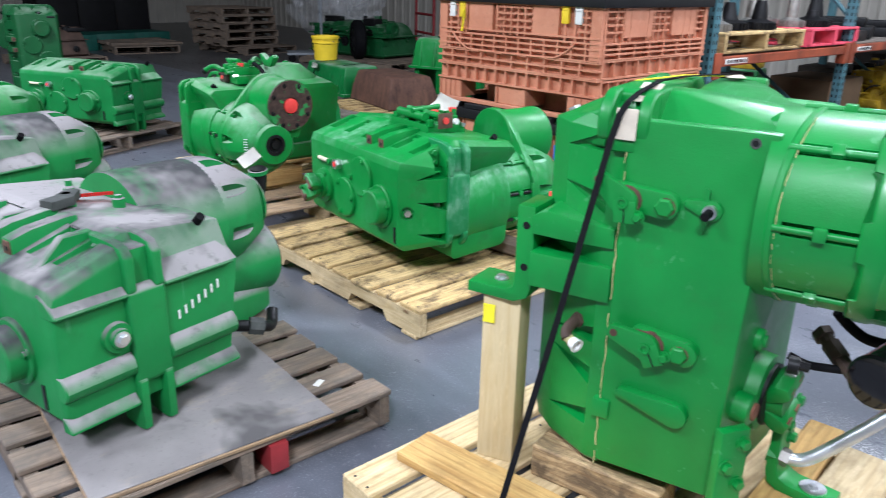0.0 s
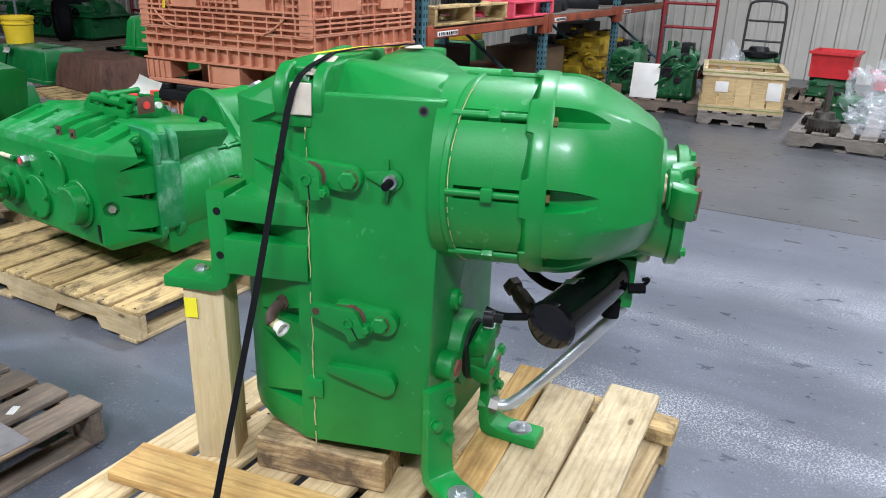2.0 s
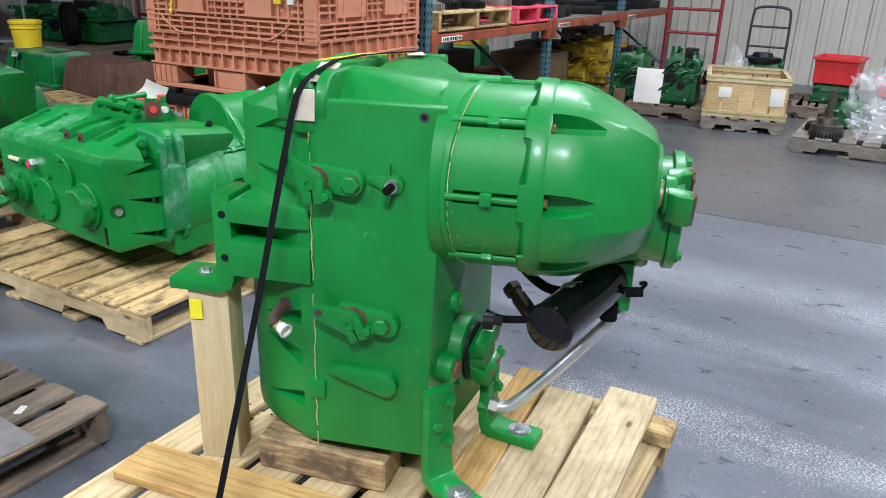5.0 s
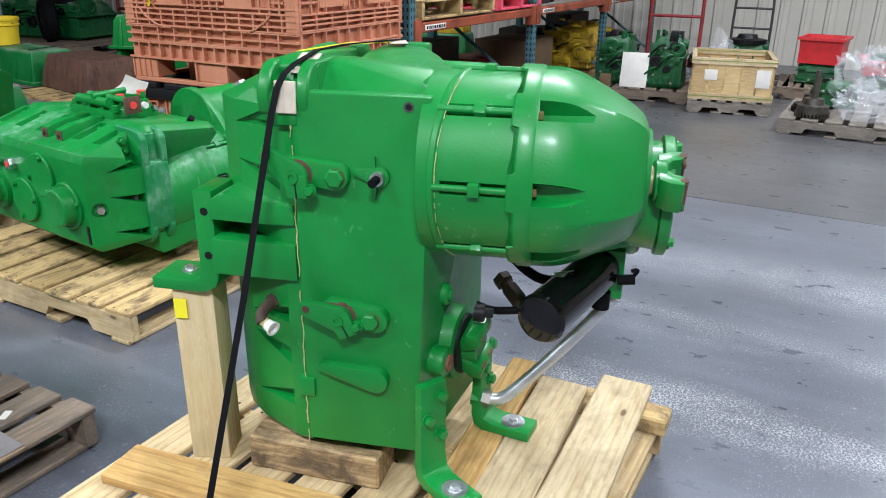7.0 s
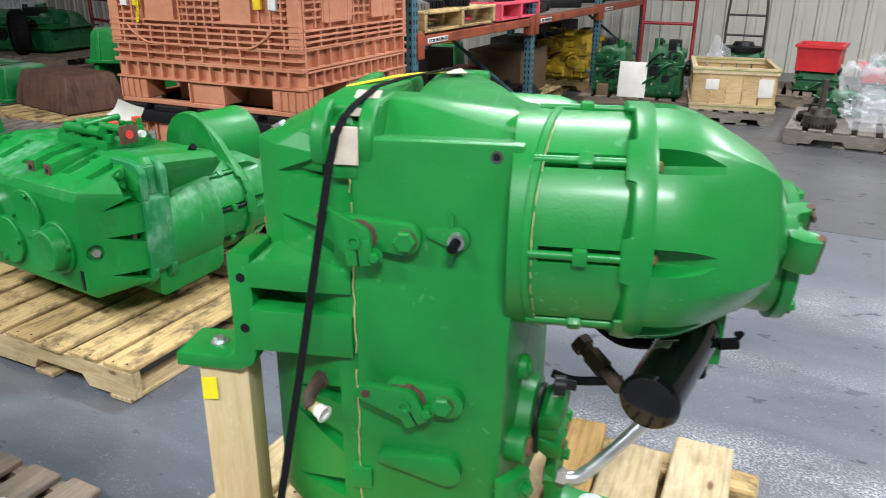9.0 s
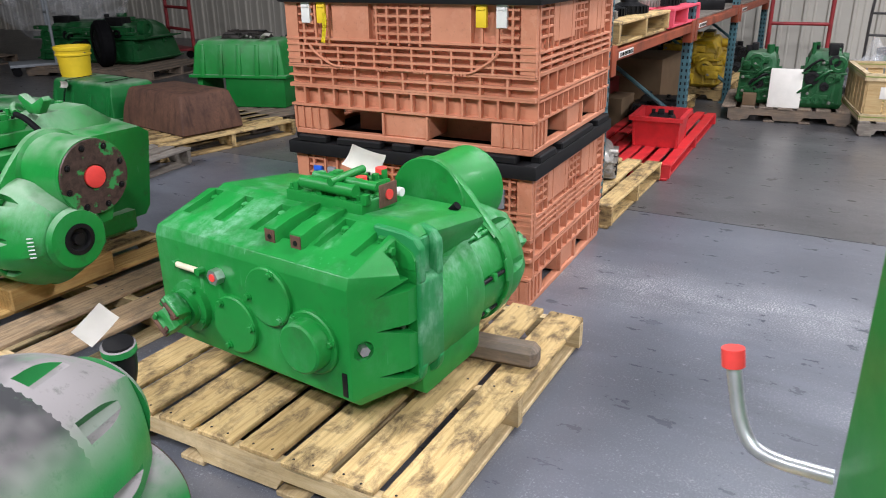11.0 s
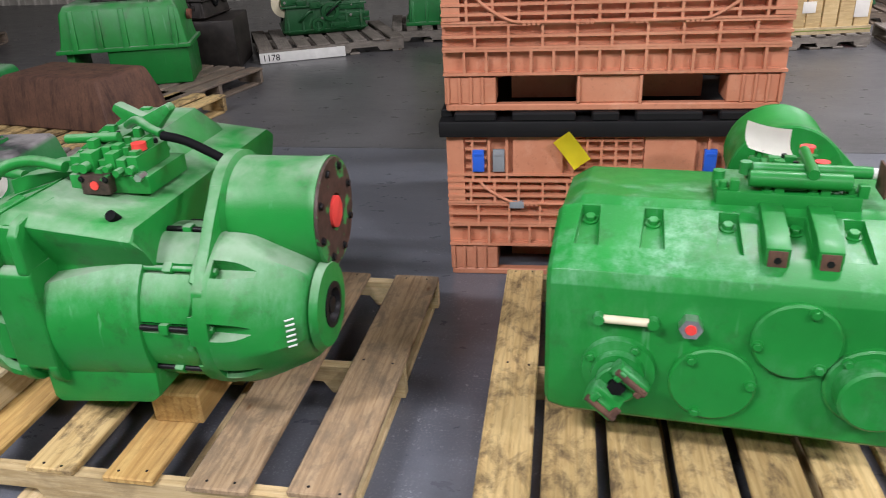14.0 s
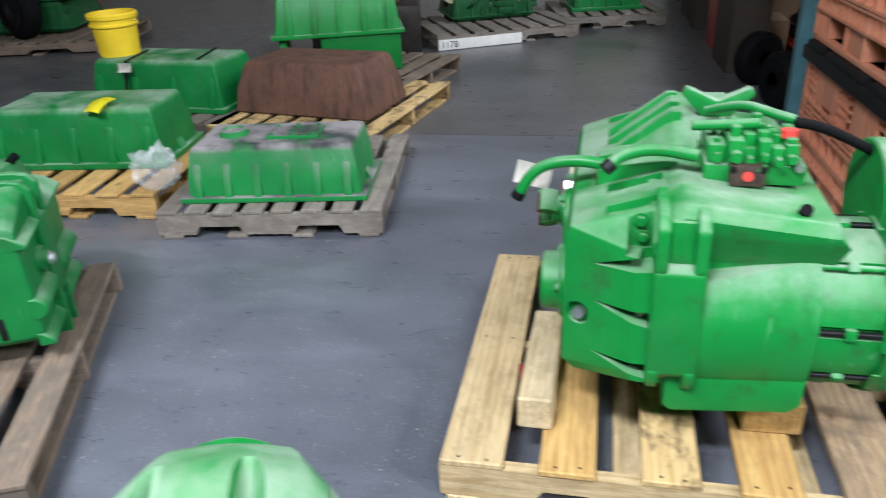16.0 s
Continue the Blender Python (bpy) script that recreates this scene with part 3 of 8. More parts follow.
def front_shape(sloping, boxy=False):
    """The half of the case that carries the covers, with wedge-shaped pockets round its bolts; its foot side slopes away on some units."""
    foot = [(-0.222, -0.015), (-0.215, -0.03), (-0.155, -0.085), (-0.03, -0.155)] if sloping else [(-0.225, -0.10), (-0.225, -0.145), (-0.195, -0.172), (-0.03, -0.176)]
    prof = [(-0.212, 0.232), (-0.225, 0.198)] + foot + [(0.011, foot[3][1] - 0.006), (0.011, 0.305), (-0.004, 0.299)]
    bm = fresh()
    loft(bm, [[(0.011 + (x - 0.011) * sx, y, 0.03 + (z - 0.03) * sz) for x, z in prof]
              for y, sx, sz in (((-0.210, 0.985, 0.90), (-0.19, 1, 1)) if boxy else ((-0.218, 0.30, 0.86), (-0.138, 1, 1))) + ((0.66, 1, 1), (0.70, 0.97, 0.97), (0.712, 0.90, 0.92))])
    soften(bm, 0.007, 2, 14)
    cut = []
    if sloping:
        # apex towards the covers, deepest at the joint
        for y0, y1, up in ((-0.150, -0.087, 1), (0.000, 0.055, 0), (0.33, 0.385, 1), (0.44, 0.50, 0), (0.555, 0.615, 1)):
            a = y1 if up else y0
            cut.append(hull([(-0.165, a, -0.125), (-0.158, a, -0.080), (-0.03, y0, -0.21), (-0.03, y1, -0.21), (-0.03, y0 + 0.012, -0.118), (-0.03, y1 - 0.008, -0.118)]))
    # on the bell end
    for z0, z1, up in () if boxy else ((0.155, 0.21, 1), (0.005, 0.055, 0), (-0.140, -0.090, 0)):
        a = z0 if up else z1
        cut.append(hull([(-0.160, -0.21, a), (-0.150, -0.172, a), (-0.020, -0.27, z0), (-0.020, -0.27, z1), (-0.020, -0.155, z0 + 0.014), (-0.020, -0.155, z1 - 0.006)]))
    if not boxy:
        cut.append(hull([(x, y, z) for x in (-0.080, -0.024) for y in (-0.27, -0.150) for z in (0.195, 0.35)]))
    # on the shoulder, one round each bolt
    for y in (-0.10, 0.04, 0.164, 0.31, 0.48, 0.63):
        cut.append(hull([(0.004, y - 0.020, 0.276), (0.004, y + 0.020, 0.276), (-0.130, y - 0.028, 0.240), (-0.130, y + 0.028, 0.240),
                         (0.004, y - 0.026, 0.36), (0.004, y + 0.026, 0.36), (-0.130, y - 0.032, 0.36), (-0.130, y + 0.032, 0.36)]))
    # a sunk plug seat in the chamfered corner
    if not boxy:
        cut.append(a_lathe([(-0.05, 0), (-0.05, 0.031), (0.012, 0.031), (0.012, 0)], pose(-0.185, -0.150, 0.006, 0, 0, 62), 20))
    out = carve(bm, cut)
    soften(out, 0.003, 1, 40)
    return out


def boxy_rear_shape():
    """A square-ended rear half whose shoulder falls back over the end face."""
    prof = [(-0.205, -0.175), (-0.209, 0.16), (-0.165, 0.205), (-0.125, 0.296), (0.655, 0.300), (0.712, 0.262), (0.712, -0.13), (0.685, -0.175)]
    bm = fresh()
    loft(bm, [[(x if s else x + min(0.05, max(0.0, (z + 0.175) * 0.15)), y, z * k if z > 0.2 else z) for y, z in prof] for x, k, s in ((0.0115, 1.0, 1), (0.045, 1.04, 1), (0.325, 0.92, 0))])
    soften(bm, 0.007, 2, 18)
    return bm


LEDGES = {"top_ledge": [(-0.15, 0.15), (-0.232, 0.158), (-0.235, 0.168), (-0.19, 0.205), (-0.15, 0.215)],
          "end_rib": [(-0.19, -0.08), (-0.215, -0.085), (-0.232, -0.07), (-0.238, -0.05), (-0.232, -0.03), (-0.215, -0.012), (-0.19, -0.01)],
          "foot_ledge": [(-0.19, -0.178), (-0.230, -0.178), (-0.234, -0.168), (-0.205, -0.135), (-0.19, -0.13)]}


def ledge_shape(kind, x0, x1):
    """A sloping ledge or half-round rib across a square bell end."""
    bm = fresh()
    prism(bm, LEDGES[kind], "x", x0, x1)
    soften(bm, 0.004, 1, 35)
    return bm


def flange_web_shape():
    """The plate that carries the joint flange on up to the drum."""
    bm = fresh()
    prism(bm, [(-0.215, 0.03), (-0.19, 0.12), (-0.06, 0.27), (0.0, 0.33), (0.23, 0.33), (0.22, 0.05), (0.0, 0.0)], "x", 0.4965, 0.5275)
    soften(bm, 0.005, 2, 20)
    return bm


def rear_shape(gable):
    """The half of the case towards the bell: flat lever face, overhanging rim, and the swollen seat of the barrel between them."""
    prof = [(-0.176, -0.175), (-0.180, -0.160), (-0.172 if gable else -0.13, -0.125), (-0.15 if gable else -0.13, 0.15), (-0.185, 0.245), (-0.197, 0.275), (-0.165, 0.300), (0.655, 0.300), (0.712, 0.262), (0.712, -0.13), (0.685, -0.175)]
    bm = fresh()
    secs = []
    for s in (0.0115, 0.045, None):
        ring = []
        for y, z in prof:
            if s is None:
                zz = z * 0.92 if z > 0.2 else z
                ring.append((min(0.318 + (z + 0.175) * 0.20, 0.398) - (0.028 if z > 0.27 else 0.0) - (0.03 if y > 0.68 else 0.0), y, zz))
            else:
                ring.append((s, y, z * (1.05 if s > 0.03 and z > 0.27 else 1.0)))
        secs.append(ring)
    loft(bm, secs)
    soften(bm, 0.009, 2, 18)
    seat = fresh()
    secs = []
    for x, g in ((0.012, 1.0), (0.09, 1.0), (0.345, 0.0)) if gable else ((0.012, 0.8), (0.09, 0.8), (0.355, 0.5)):
        ring = [(x, -0.09, -0.11), (x, -0.165, -0.105)] if gable else [(x, -0.09, -0.15)]
        for k in range(9):
            t = (-0.18 if gable else -0.72) + k * (0.105 if gable else 0.148 + 0.17 * x)
            ring.append((x, -(0.207 + 0.022 * g) * math.cos(t) ** (1.0 if gable else 0.9 if t > 0 else 0.55), (0.212 + 0.012 * g) * math.sin(t)))
        ring += [(x, -0.165, 0.158), (x, -0.09, 0.158)] if gable else [(x, -0.09, 0.115 + 0.18 * x)]
        secs.append(ring)
    loft(seat, secs)
    soften(seat, 0.008, 2, 30)
    me = bpy.data.meshes.new("work")
    seat.to_mesh(me)
    seat.free()
    bm.from_mesh(me)
    bpy.data.meshes.remove(me)
    return bm


def strap_foot_shape(x0):
    """One of the two fins in which the strap of a square case ends."""
    bm = fresh()
    prism(bm, [(-0.12, -0.17), (-0.135, -0.255), (-0.20, -0.268), (-0.232, -0.262), (-0.2345, -0.105), (-0.20, -0.10)], "x", x0 + 0.002, x0 + 0.028)
    soften(bm, 0.006, 2, 30)
    return bm


def strap_shape():
    """Two upright ribs with a web between them over the bell end of the case, open at the top and at the foot."""
    bm = fresh()
    for x0 in (-0.018, 0.068):
        prism(bm, [(-0.06, 0.312), (-0.17, 0.308), (-0.21, 0.298), (-0.232, 0.27), (-0.233, 0.17), (-0.21, 0.14), (-0.10, 0.2)], "x", x0, x0 + 0.030)
        prism(bm, [(-0.12, -0.15), (-0.125, -0.172), (-0.145, -0.178), (-0.165, -0.181), (-0.190, -0.175), (-0.214, -0.158), (-0.229, -0.134), (-0.234, -0.10), (-0.20, -0.08)], "x", x0, x0 + 0.030)
    prism(bm, [(-0.12, -0.10), (-0.222, -0.12), (-0.231, -0.10), (-0.231, 0.165), (-0.215, 0.18), (-0.12, 0.18)], "x", -0.0195, 0.0995)
    prism(bm, [(-0.10, 0.285), (-0.202, 0.285), (-0.206, -0.11), (-0.193, -0.145), (-0.165, -0.168), (-0.12, -0.1775), (-0.10, -0.1775)], "x", 0.008, 0.072)
    soften(bm, 0.010, 3, 30)
    return bm


def barrel_shape(rods):
    """A plain barrel with a slot under each tie rod."""
    def r(x, a):
        d = near_rod(a, rods)
        if 0.352 < x < 0.487 and d < 0.060:
            return 0.208 - 0.012 * min(1.0, (0.060 - d) / 0.012)
        return 0.208
    bm = fresh()
    polar_skin(bm, [0.30, 0.34, 0.351, 0.3525, 0.38, 0.42, 0.46, 0.4865, 0.488, 0.50], r, 360)
    return bm


BELL_LINE = ((0.505, 0.219), (0.56, 0.219), (0.59, 0.217), (0.615, 0.211), (0.645, 0.199), (0.68, 0.182), (0.71, 0.166), (0.735, 0.149), (0.75, 0.134), (0.758, 0.118))


def bell_shape(rods):
    """A dome whose shoulder runs out into five soft flats, with a pointed pocket behind each bolt."""
    def r(x, a):
        for (x0, r0), (x1, r1) in zip(BELL_LINE, BELL_LINE[1:]):
            if x <= x1:
                break
        base = r0 + (r1 - r0) * (x - x0) / (x1 - x0)
        t = min(1.0, max(0.0, (x - 0.575) / 0.15))
        flat = math.cos(math.pi / 5) / math.cos((a % (2 * math.pi / 5)) - math.pi / 5)
        return base * (1 + 0.05 * t) * (1 - 0.62 * t * (1 - flat))
    bm = fresh()
    polar_skin(bm, [0.505, 0.535, 0.56, 0.58, 0.60, 0.615, 0.63, 0.645, 0.66, 0.675, 0.69, 0.705, 0.72, 0.735, 0.744, 0.75, 0.758], r, 120)
    cut = []
    for a in rods:
        m = pose(0, 0, 0, math.degrees(a), 0, 0)
        pts = []
        for k in range(7):
            x = 0.528 + 0.147 * k / 6
            w = 0.024 * math.sqrt(max(0.0, 1 - (k / 6) ** 2.2))
            low = 0.184 + 0.020 * (k / 6) ** 2
            pts += [(x, low, w * 0.5), (x, low, -w * 0.5), (x, 0.215, w), (x, 0.215, -w), (x, 0.26, w * 1.2), (x, 0.26, -w * 1.2)]
        cut.append(hull([m @ Vector(p) for p in pts]))
    return carve(bm, cut)


def ring_shape(rods):
    """The joint flange between barrel and bell, drawn out towards the barrel round each tie rod."""
    bm = fresh()
    seg, rings = 480, []
    for k0, k1, dr in ((0.0, 1, -0.004), (0.004, 1, 0.0), (0.030, 0, 0.0), (0.038, 0, -0.004)):
        ring = []
        for k in range(seg):
            a = 2 * math.pi * k / seg
            d = near_rod(a, rods)
            lug = min(1.0, max(0.0, (0.185 - d) / 0.012))
            r = 0.222 + dr
            x = 0.500 + k0 - 0.014 * lug * k1
            ring.append(bm.verts.new((x, r * math.cos(a), r * math.sin(a))))
        rings.append(ring)
    for p, q in zip(rings, rings[1:]):
        for k in range(seg):
            bm.faces.new((p[k], q[k], q[(k + 1) % seg], p[(k + 1) % seg]))
    bm.faces.new(rings[0])
    bm.faces.new(rings[-1][::-1])
    return bm


def web_shape():
    """The cast web that carries the drum, drawn in to the bell."""
    bm = fresh()
    secs = []
    for x, w, top in ((0.505, 0.150, 0.20), (0.56, 0.135, 0.19), (0.68, 0.105, 0.17), (0.752, 0.08, 0.15)):
        secs.append([(x, 0.10 - w, 0.02), (x, 0.10 - w, top - 0.06), (x, 0.11 - w * 0.6, top), (x, 0.13 + w * 0.6, top), (x, 0.12 + w, top - 0.06), (x, 0.10 + w, 0.02)])
    loft(bm, secs)
    soften(bm, 0.012, 2, 30)
    return bm


def base_shape():
    bm = fresh()
    prism(bm, [(0.03, -0.11), (0.356, -0.11), (0.352, -0.196), (0.325, -0.218), (0.05, -0.24), (0.03, -0.225)], "y", -0.196, 0.58)
    soften(bm, 0.008, 2)
    return bm


def hump_shape():
    """The raised far part of the drum side, with stepped ribs on its slope."""
    bm = fresh()
    secs = [[(-0.10, y, 0.24), (-0.10, y, 0.25 + h * 0.3), (0.04, y, 0.30 + h), (0.20, y, 0.30 + h), (0.27, y, 0.24)] for y, h in ((0.20, 0.0), (0.30, 0.075), (0.52, 0.085), (0.64, 0.0))]
    loft(bm, secs)
    for y in (0.30, 0.40, 0.50):
        prism(bm, [(-0.13, 0.22), (-0.13, 0.275), (0.03, 0.392), (0.06, 0.392), (0.06, 0.22)], "y", y - 0.012, y + 0.012)
    soften(bm, 0.007, 2)
    return bm


DRUM_Y, DRUM_Z = 0.115, 0.218
SHAPES = {}


def shape(key, maker):
    """One mesh a shape, kept to be shared between the units."""
    if key not in SHAPES:
        SHAPES[key] = maker()
    return SHAPES[key]


def cast(name, key, maker, material, parent, label="", at=None):
    """A part on a shared shape, in this unit's own paint."""
    me = shape((key, material.name), lambda: mesh_of(maker(), name, material))
    return part(name, me, material, parent, label, at)


def valve_block(unit, paint, x0, y0, z0, pipes=True):
    """The control valve on the drum side: a manifold with a row of sections, their caps, plugs and screws, and bent pipes."""
    def p(name, bm, mat=paint, label=""):
        return part(name, bm, mat, valve, label)
    rng = random.Random(int(x0 * 1000) + 3)
    valve = part("valve_body", a_box(x0 - 0.005, x0 + 0.225, y0 + 0.005, y0 + 0.20, z0 - 0.02, z0 + 0.030, 0.006), paint, unit)
    x = x0
    for k in range(6):
        w = rng.uniform(0.028, 0.044)
        h = rng.uniform(0.060, 0.092)
        d0, d1 = y0 + rng.uniform(0.0, 0.025), y0 + rng.uniform(0.16, 0.205)
        p("valve_section", a_box(x + 0.001, x + w - 0.001, d0, d1, z0 + 0.0302, z0 + h, 0.005))
        c = x + w / 2
        p("end_cap", a_rod((c, d0 + 0.004, z0 + h * 0.62), (c, d0 - rng.uniform(0.012, 0.030), z0 + h * 0.62), w * rng.uniform(0.28, 0.40), 12 if k % 2 else 6))
        p("end_cap", a_rod((c, d1 - 0.004, z0 + h * 0.62), (c, d1 + rng.uniform(0.010, 0.025), z0 + h * 0.62), w * 0.33, 12))
        for yy in (0.2, 0.5, 0.8):
            y = d0 + (d1 - d0) * (yy + rng.uniform(-0.06, 0.06))
            kind = rng.randrange(3)
            if kind == 0:
                p("hex_plug", a_rod((c, y, z0 + h - 0.003), (c, y, z0 + h + rng.uniform(0.008, 0.022)), rng.uniform(0.008, 0.013), 6))
            elif kind == 1:
                p("cap_screw", a_rod((c, y, z0 + h - 0.003), (c, y, z0 + h + 0.010), 0.007, 10), DARK_IRON if k % 2 else paint)
            else:
                q = rng.uniform(0.008, 0.013)
                p("valve_boss", a_box(c - q, c + q, y - q * 1.3, y + q * 1.3, z0 + h - 0.002, z0 + h + rng.uniform(0.010, 0.030), 0.003))
        x += w
    p("port_block", a_box(x0 + 0.05, x0 + 0.13, y0 - 0.028, y0 + 0.004, z0 - 0.012, z0 + 0.040, 0.005), FLANGE, "bare rusty port block")
    p("port_plug", a_rod((x0 + 0.09, y0 - 0.031, z0 + 0.014), (x0 + 0.09, y0 - 0.026, z0 + 0.014), 0.012), RED_CAP, "red plastic port plug")
    p("port_plug", a_rod((x0 + 0.185, y0 + 0.055, z0 + 0.085), (x0 + 0.185, y0 + 0.055, z0 + 0.104), 0.019), RED_CAP, "red plastic port plug")
    for bx in (0.056, 0.124):
        p("bolt", a_bolt((x0 + bx, y0 - 0.028, z0 + 0.030), (0, -1, 0), 0.006, 0.006), DARK_IRON)
    p("fitting", a_rod((x0 + 0.205, y0 - 0.012, z0 + 0.03), (x0 + 0.205, y0 + 0.02, z0 + 0.03), 0.011, 6), ZINC, "zinc fitting")
    p("spool_housing", a_rod((x0 - 0.035, y0 + 0.075, z0 + 0.104), (x0 + 0.12, y0 + 0.075, z0 + 0.112), 0.013, 12))
    if pipes:
        p("pipe", a_tube([(x0 - 0.05, y0 + 0.02, z0 + 0.075), (x0 + 0.05, y0 + 0.0, z0 + 0.125), (x0 + 0.17, y0 + 0.075, z0 + 0.15), (x0 + 0.22, y0 + 0.15, z0 + 0.12)], 0.010))
        p("pipe", a_tube([(x0 - 0.02, y0 + 0.22, z0 + 0.06), (x0 + 0.08, y0 + 0.20, z0 + 0.13), (x0 + 0.2, y0 + 0.19, z0 + 0.09)], 0.009))
    return valve


def yoke(unit, paint, at, shaft=RUST_RED):
    """A drive yoke with two forked ears on a short shaft, along local x."""
    yk = part("yoke", a_lathe([(0.016, 0), (0.016, 0.050), (0.022, 0.057), (0.050, 0.057), (0.056, 0.051), (0.056, 0.026), (0.046, 0.024), (0.046, 0)], at, 32), paint, unit)
    part("shaft", a_lathe([(-0.02, 0), (-0.02, 0.041), (0.018, 0.041), (0.018, 0)], at, 28), shaft, yk, "bare scuffed shaft")
    part("shaft_nut", a_rod(at @ Vector((0.044, 0, 0)), at @ Vector((0.066, 0, 0)), 0.021, 6), DARK_IRON, yk, "dark shaft nut")
    for s in (-1, 1):
        bm = fresh()
        prism(bm, [(0.028, 0.014 * s), (0.028, 0.058 * s), (0.060, 0.074 * s), (0.096, 0.078 * s), (0.102, 0.072 * s), (0.102, 0.044 * s), (0.090, 0.036 * s), (0.070, 0.031 * s), (0.057, 0.014 * s)], "z", -0.047, 0.047, at)
        soften(bm, 0.007, 2)
        part("ear", bm, paint, yk)
        # half-round bearing seat with a bolted pad at either end of it
        part("bearing_seat", a_rod(at @ Vector((0.1005, 0.058 * s, -0.0475)), at @ Vector((0.1005, 0.058 * s, 0.0475)), 0.0085, 14), RUST, yk, "bare bearing seat")
        for v in (-1, 1):
            part("bolt_seat", a_box(0.100, 0.110, 0.046 * s - 0.010, 0.046 * s + 0.024, 0.034 * v - 0.010, 0.034 * v + 0.010, 0.003, at, 1), paint if v > 0 else RUST, yk, "bare brown bolt seat")
    return yk


def gear_unit(name, label, at, paint, end="bore", valve=None, covers=True, base=False, hump=False, boxy=False, closed=False, swing=(0.0, 0.0, 0.0), group="gear units on pallets"):
    unit = thing(name, label, "gearbox", at, group)
    cast("case_front", ("front", covers, boxy), lambda: front_shape(not covers, boxy), paint, unit)
    if boxy:
        cast("case_rear", "boxrear", boxy_rear_shape, paint, unit)
        for kind in LEDGES:
            for x0, x1 in ((-0.226, -0.018), (0.098, 0.342)):
                cast(kind, (kind, x0), lambda: ledge_shape(kind, x0, x1), paint, unit)
        cast("end_boss", "endboss", lambda: a_lathe([(0.0, 0), (0.0, 0.046), (0.020, 0.043), (0.020, 0.030), (0.033, 0.028), (0.033, 0)], pose(-0.056, -0.206, 0.05, 0, 0, -90), 20), paint, unit)
        cast("boss_bolt", "bossbolt", lambda: a_bolt((-0.056, -0.239, 0.05), (0, -1, 0), 0.016, 0.014), DULL_ZINC, unit, "dull steel bolt")
        for x0 in (-0.018, 0.068):
            cast("strap_foot", ("strapfoot", x0), lambda: strap_foot_shape(x0), paint, unit)
    if boxy and not closed:
        cast("neck", "neck", lambda: a_lathe([(0.28, 0), (0.28, 0.226), (0.52, 0.223), (0.60, 0.219), (0.60, 0)], pose(0, 0.165, 0.115), 64), paint, unit, "", pose(*swing))
        cast("drum_neck", "dneck", lambda: a_lathe([(0.28, 0), (0.28, 0.14), (0.64, 0.14), (0.64, 0)], pose(0, 0.125, -0.072), 40), paint, unit, "", pose(*swing))
    if not boxy:
        cast("case_rear", ("rear", covers), lambda: rear_shape(not covers), paint, unit)
        cast("flange_web", "flweb", flange_web_shape, paint, unit)
    cast("mounting_strap", "strap", strap_shape, GREEN_RUBBED if paint is GREEN_CHALKY else paint, unit, "", pose(-0.042, 0, 0) if paint is GREEN else None)
    spin = pose(0.09 + swing[0], 0.165 + swing[1], 0.115 + swing[2], -10) if boxy else pose(0, 0, 0, -25) if covers else pose(0, -0.010, -0.035)
    rods = RODS_NINE if covers else RODS_EIGHT
    low = pose(0.09 + swing[0], 0.01 + swing[1], -0.29) if boxy else None
    if not closed:
        barrel = cast("barrel", ("barrel", covers), lambda: barrel_shape(rods), paint, unit, "", spin)
        if not boxy:
            cast("joint_flange", ("ring", covers), lambda: ring_shape(rods), paint, unit, "", spin)
        bell = cast("bell_housing", ("bell", covers), lambda: bell_shape(rods), paint, unit, "", spin)
        cast("drum_web", "web", web_shape, paint, unit, "", low)
        drum = cast("input_drum", "drum", lambda: a_lathe([(0.492, 0), (0.492, 0.155), (0.497, 0.160), (0.527, 0.160), (0.533, 0.152), (0.537, 0.145), (0.745, 0.145), (0.752, 0.149), (0.772, 0.149), (0.772, 0)], pose(0, DRUM_Y, DRUM_Z), 56), paint, unit, "", low)
        cast("drum_face", "dface", lambda: a_lathe([(0.772, 0), (0.772, 0.146), (0.780, 0.144), (0.780, 0.05), (0.772, 0.045), (0.772, 0)], pose(0, DRUM_Y, DRUM_Z), 48), FLANGE, drum, "bare brown machined face with flaking green paint")
        cast("drum_plug", "dplug", lambda: a_lathe([(0.770, 0), (0.770, 0.043), (0.784, 0.043), (0.787, 0.036), (0.787, 0)], pose(0, DRUM_Y, DRUM_Z), 28), RED_CAP, drum, "red plastic plug")
        for k in range(8):
            a = k * math.pi / 4 + 0.3
            c = (0.779, DRUM_Y + 0.122 * math.cos(a), DRUM_Z + 0.122 * math.sin(a))
            part("bolt", a_bolt(c, (1, 0, 0), 0.009, 0.009), DARK_IRON, drum)
        for k, a in enumerate(() if boxy else rods):
            ca, sa = math.cos(a), math.sin(a)
            rod_paint = (paint if k % 3 == 1 else DARK_IRON) if covers else GREEN
            cast("tie_rod", ("rod", covers, k), lambda: a_rod((0.335, 0.2085 * ca, 0.2085 * sa), (0.505, 0.2085 * ca, 0.2085 * sa), 0.0075, 12), rod_paint, barrel, "" if covers else "green painted tie rod")
            m = pose(0, 0, 0, math.degrees(a), 0, 0)
            cast("rod_clamp", ("clamp", covers, k), lambda: a_box(0.408, 0.433, 0.190, 0.221, -0.014, 0.014, 0.005, m), paint, barrel)
            cast("bolt", ("bellbolt", covers, k), lambda: a_bolt((0.530, 0.199 * ca, 0.199 * sa), (1, 0, 0), 0.0105, 0.016), (paint if k % 3 else BARE) if covers else BRASSY, bell)
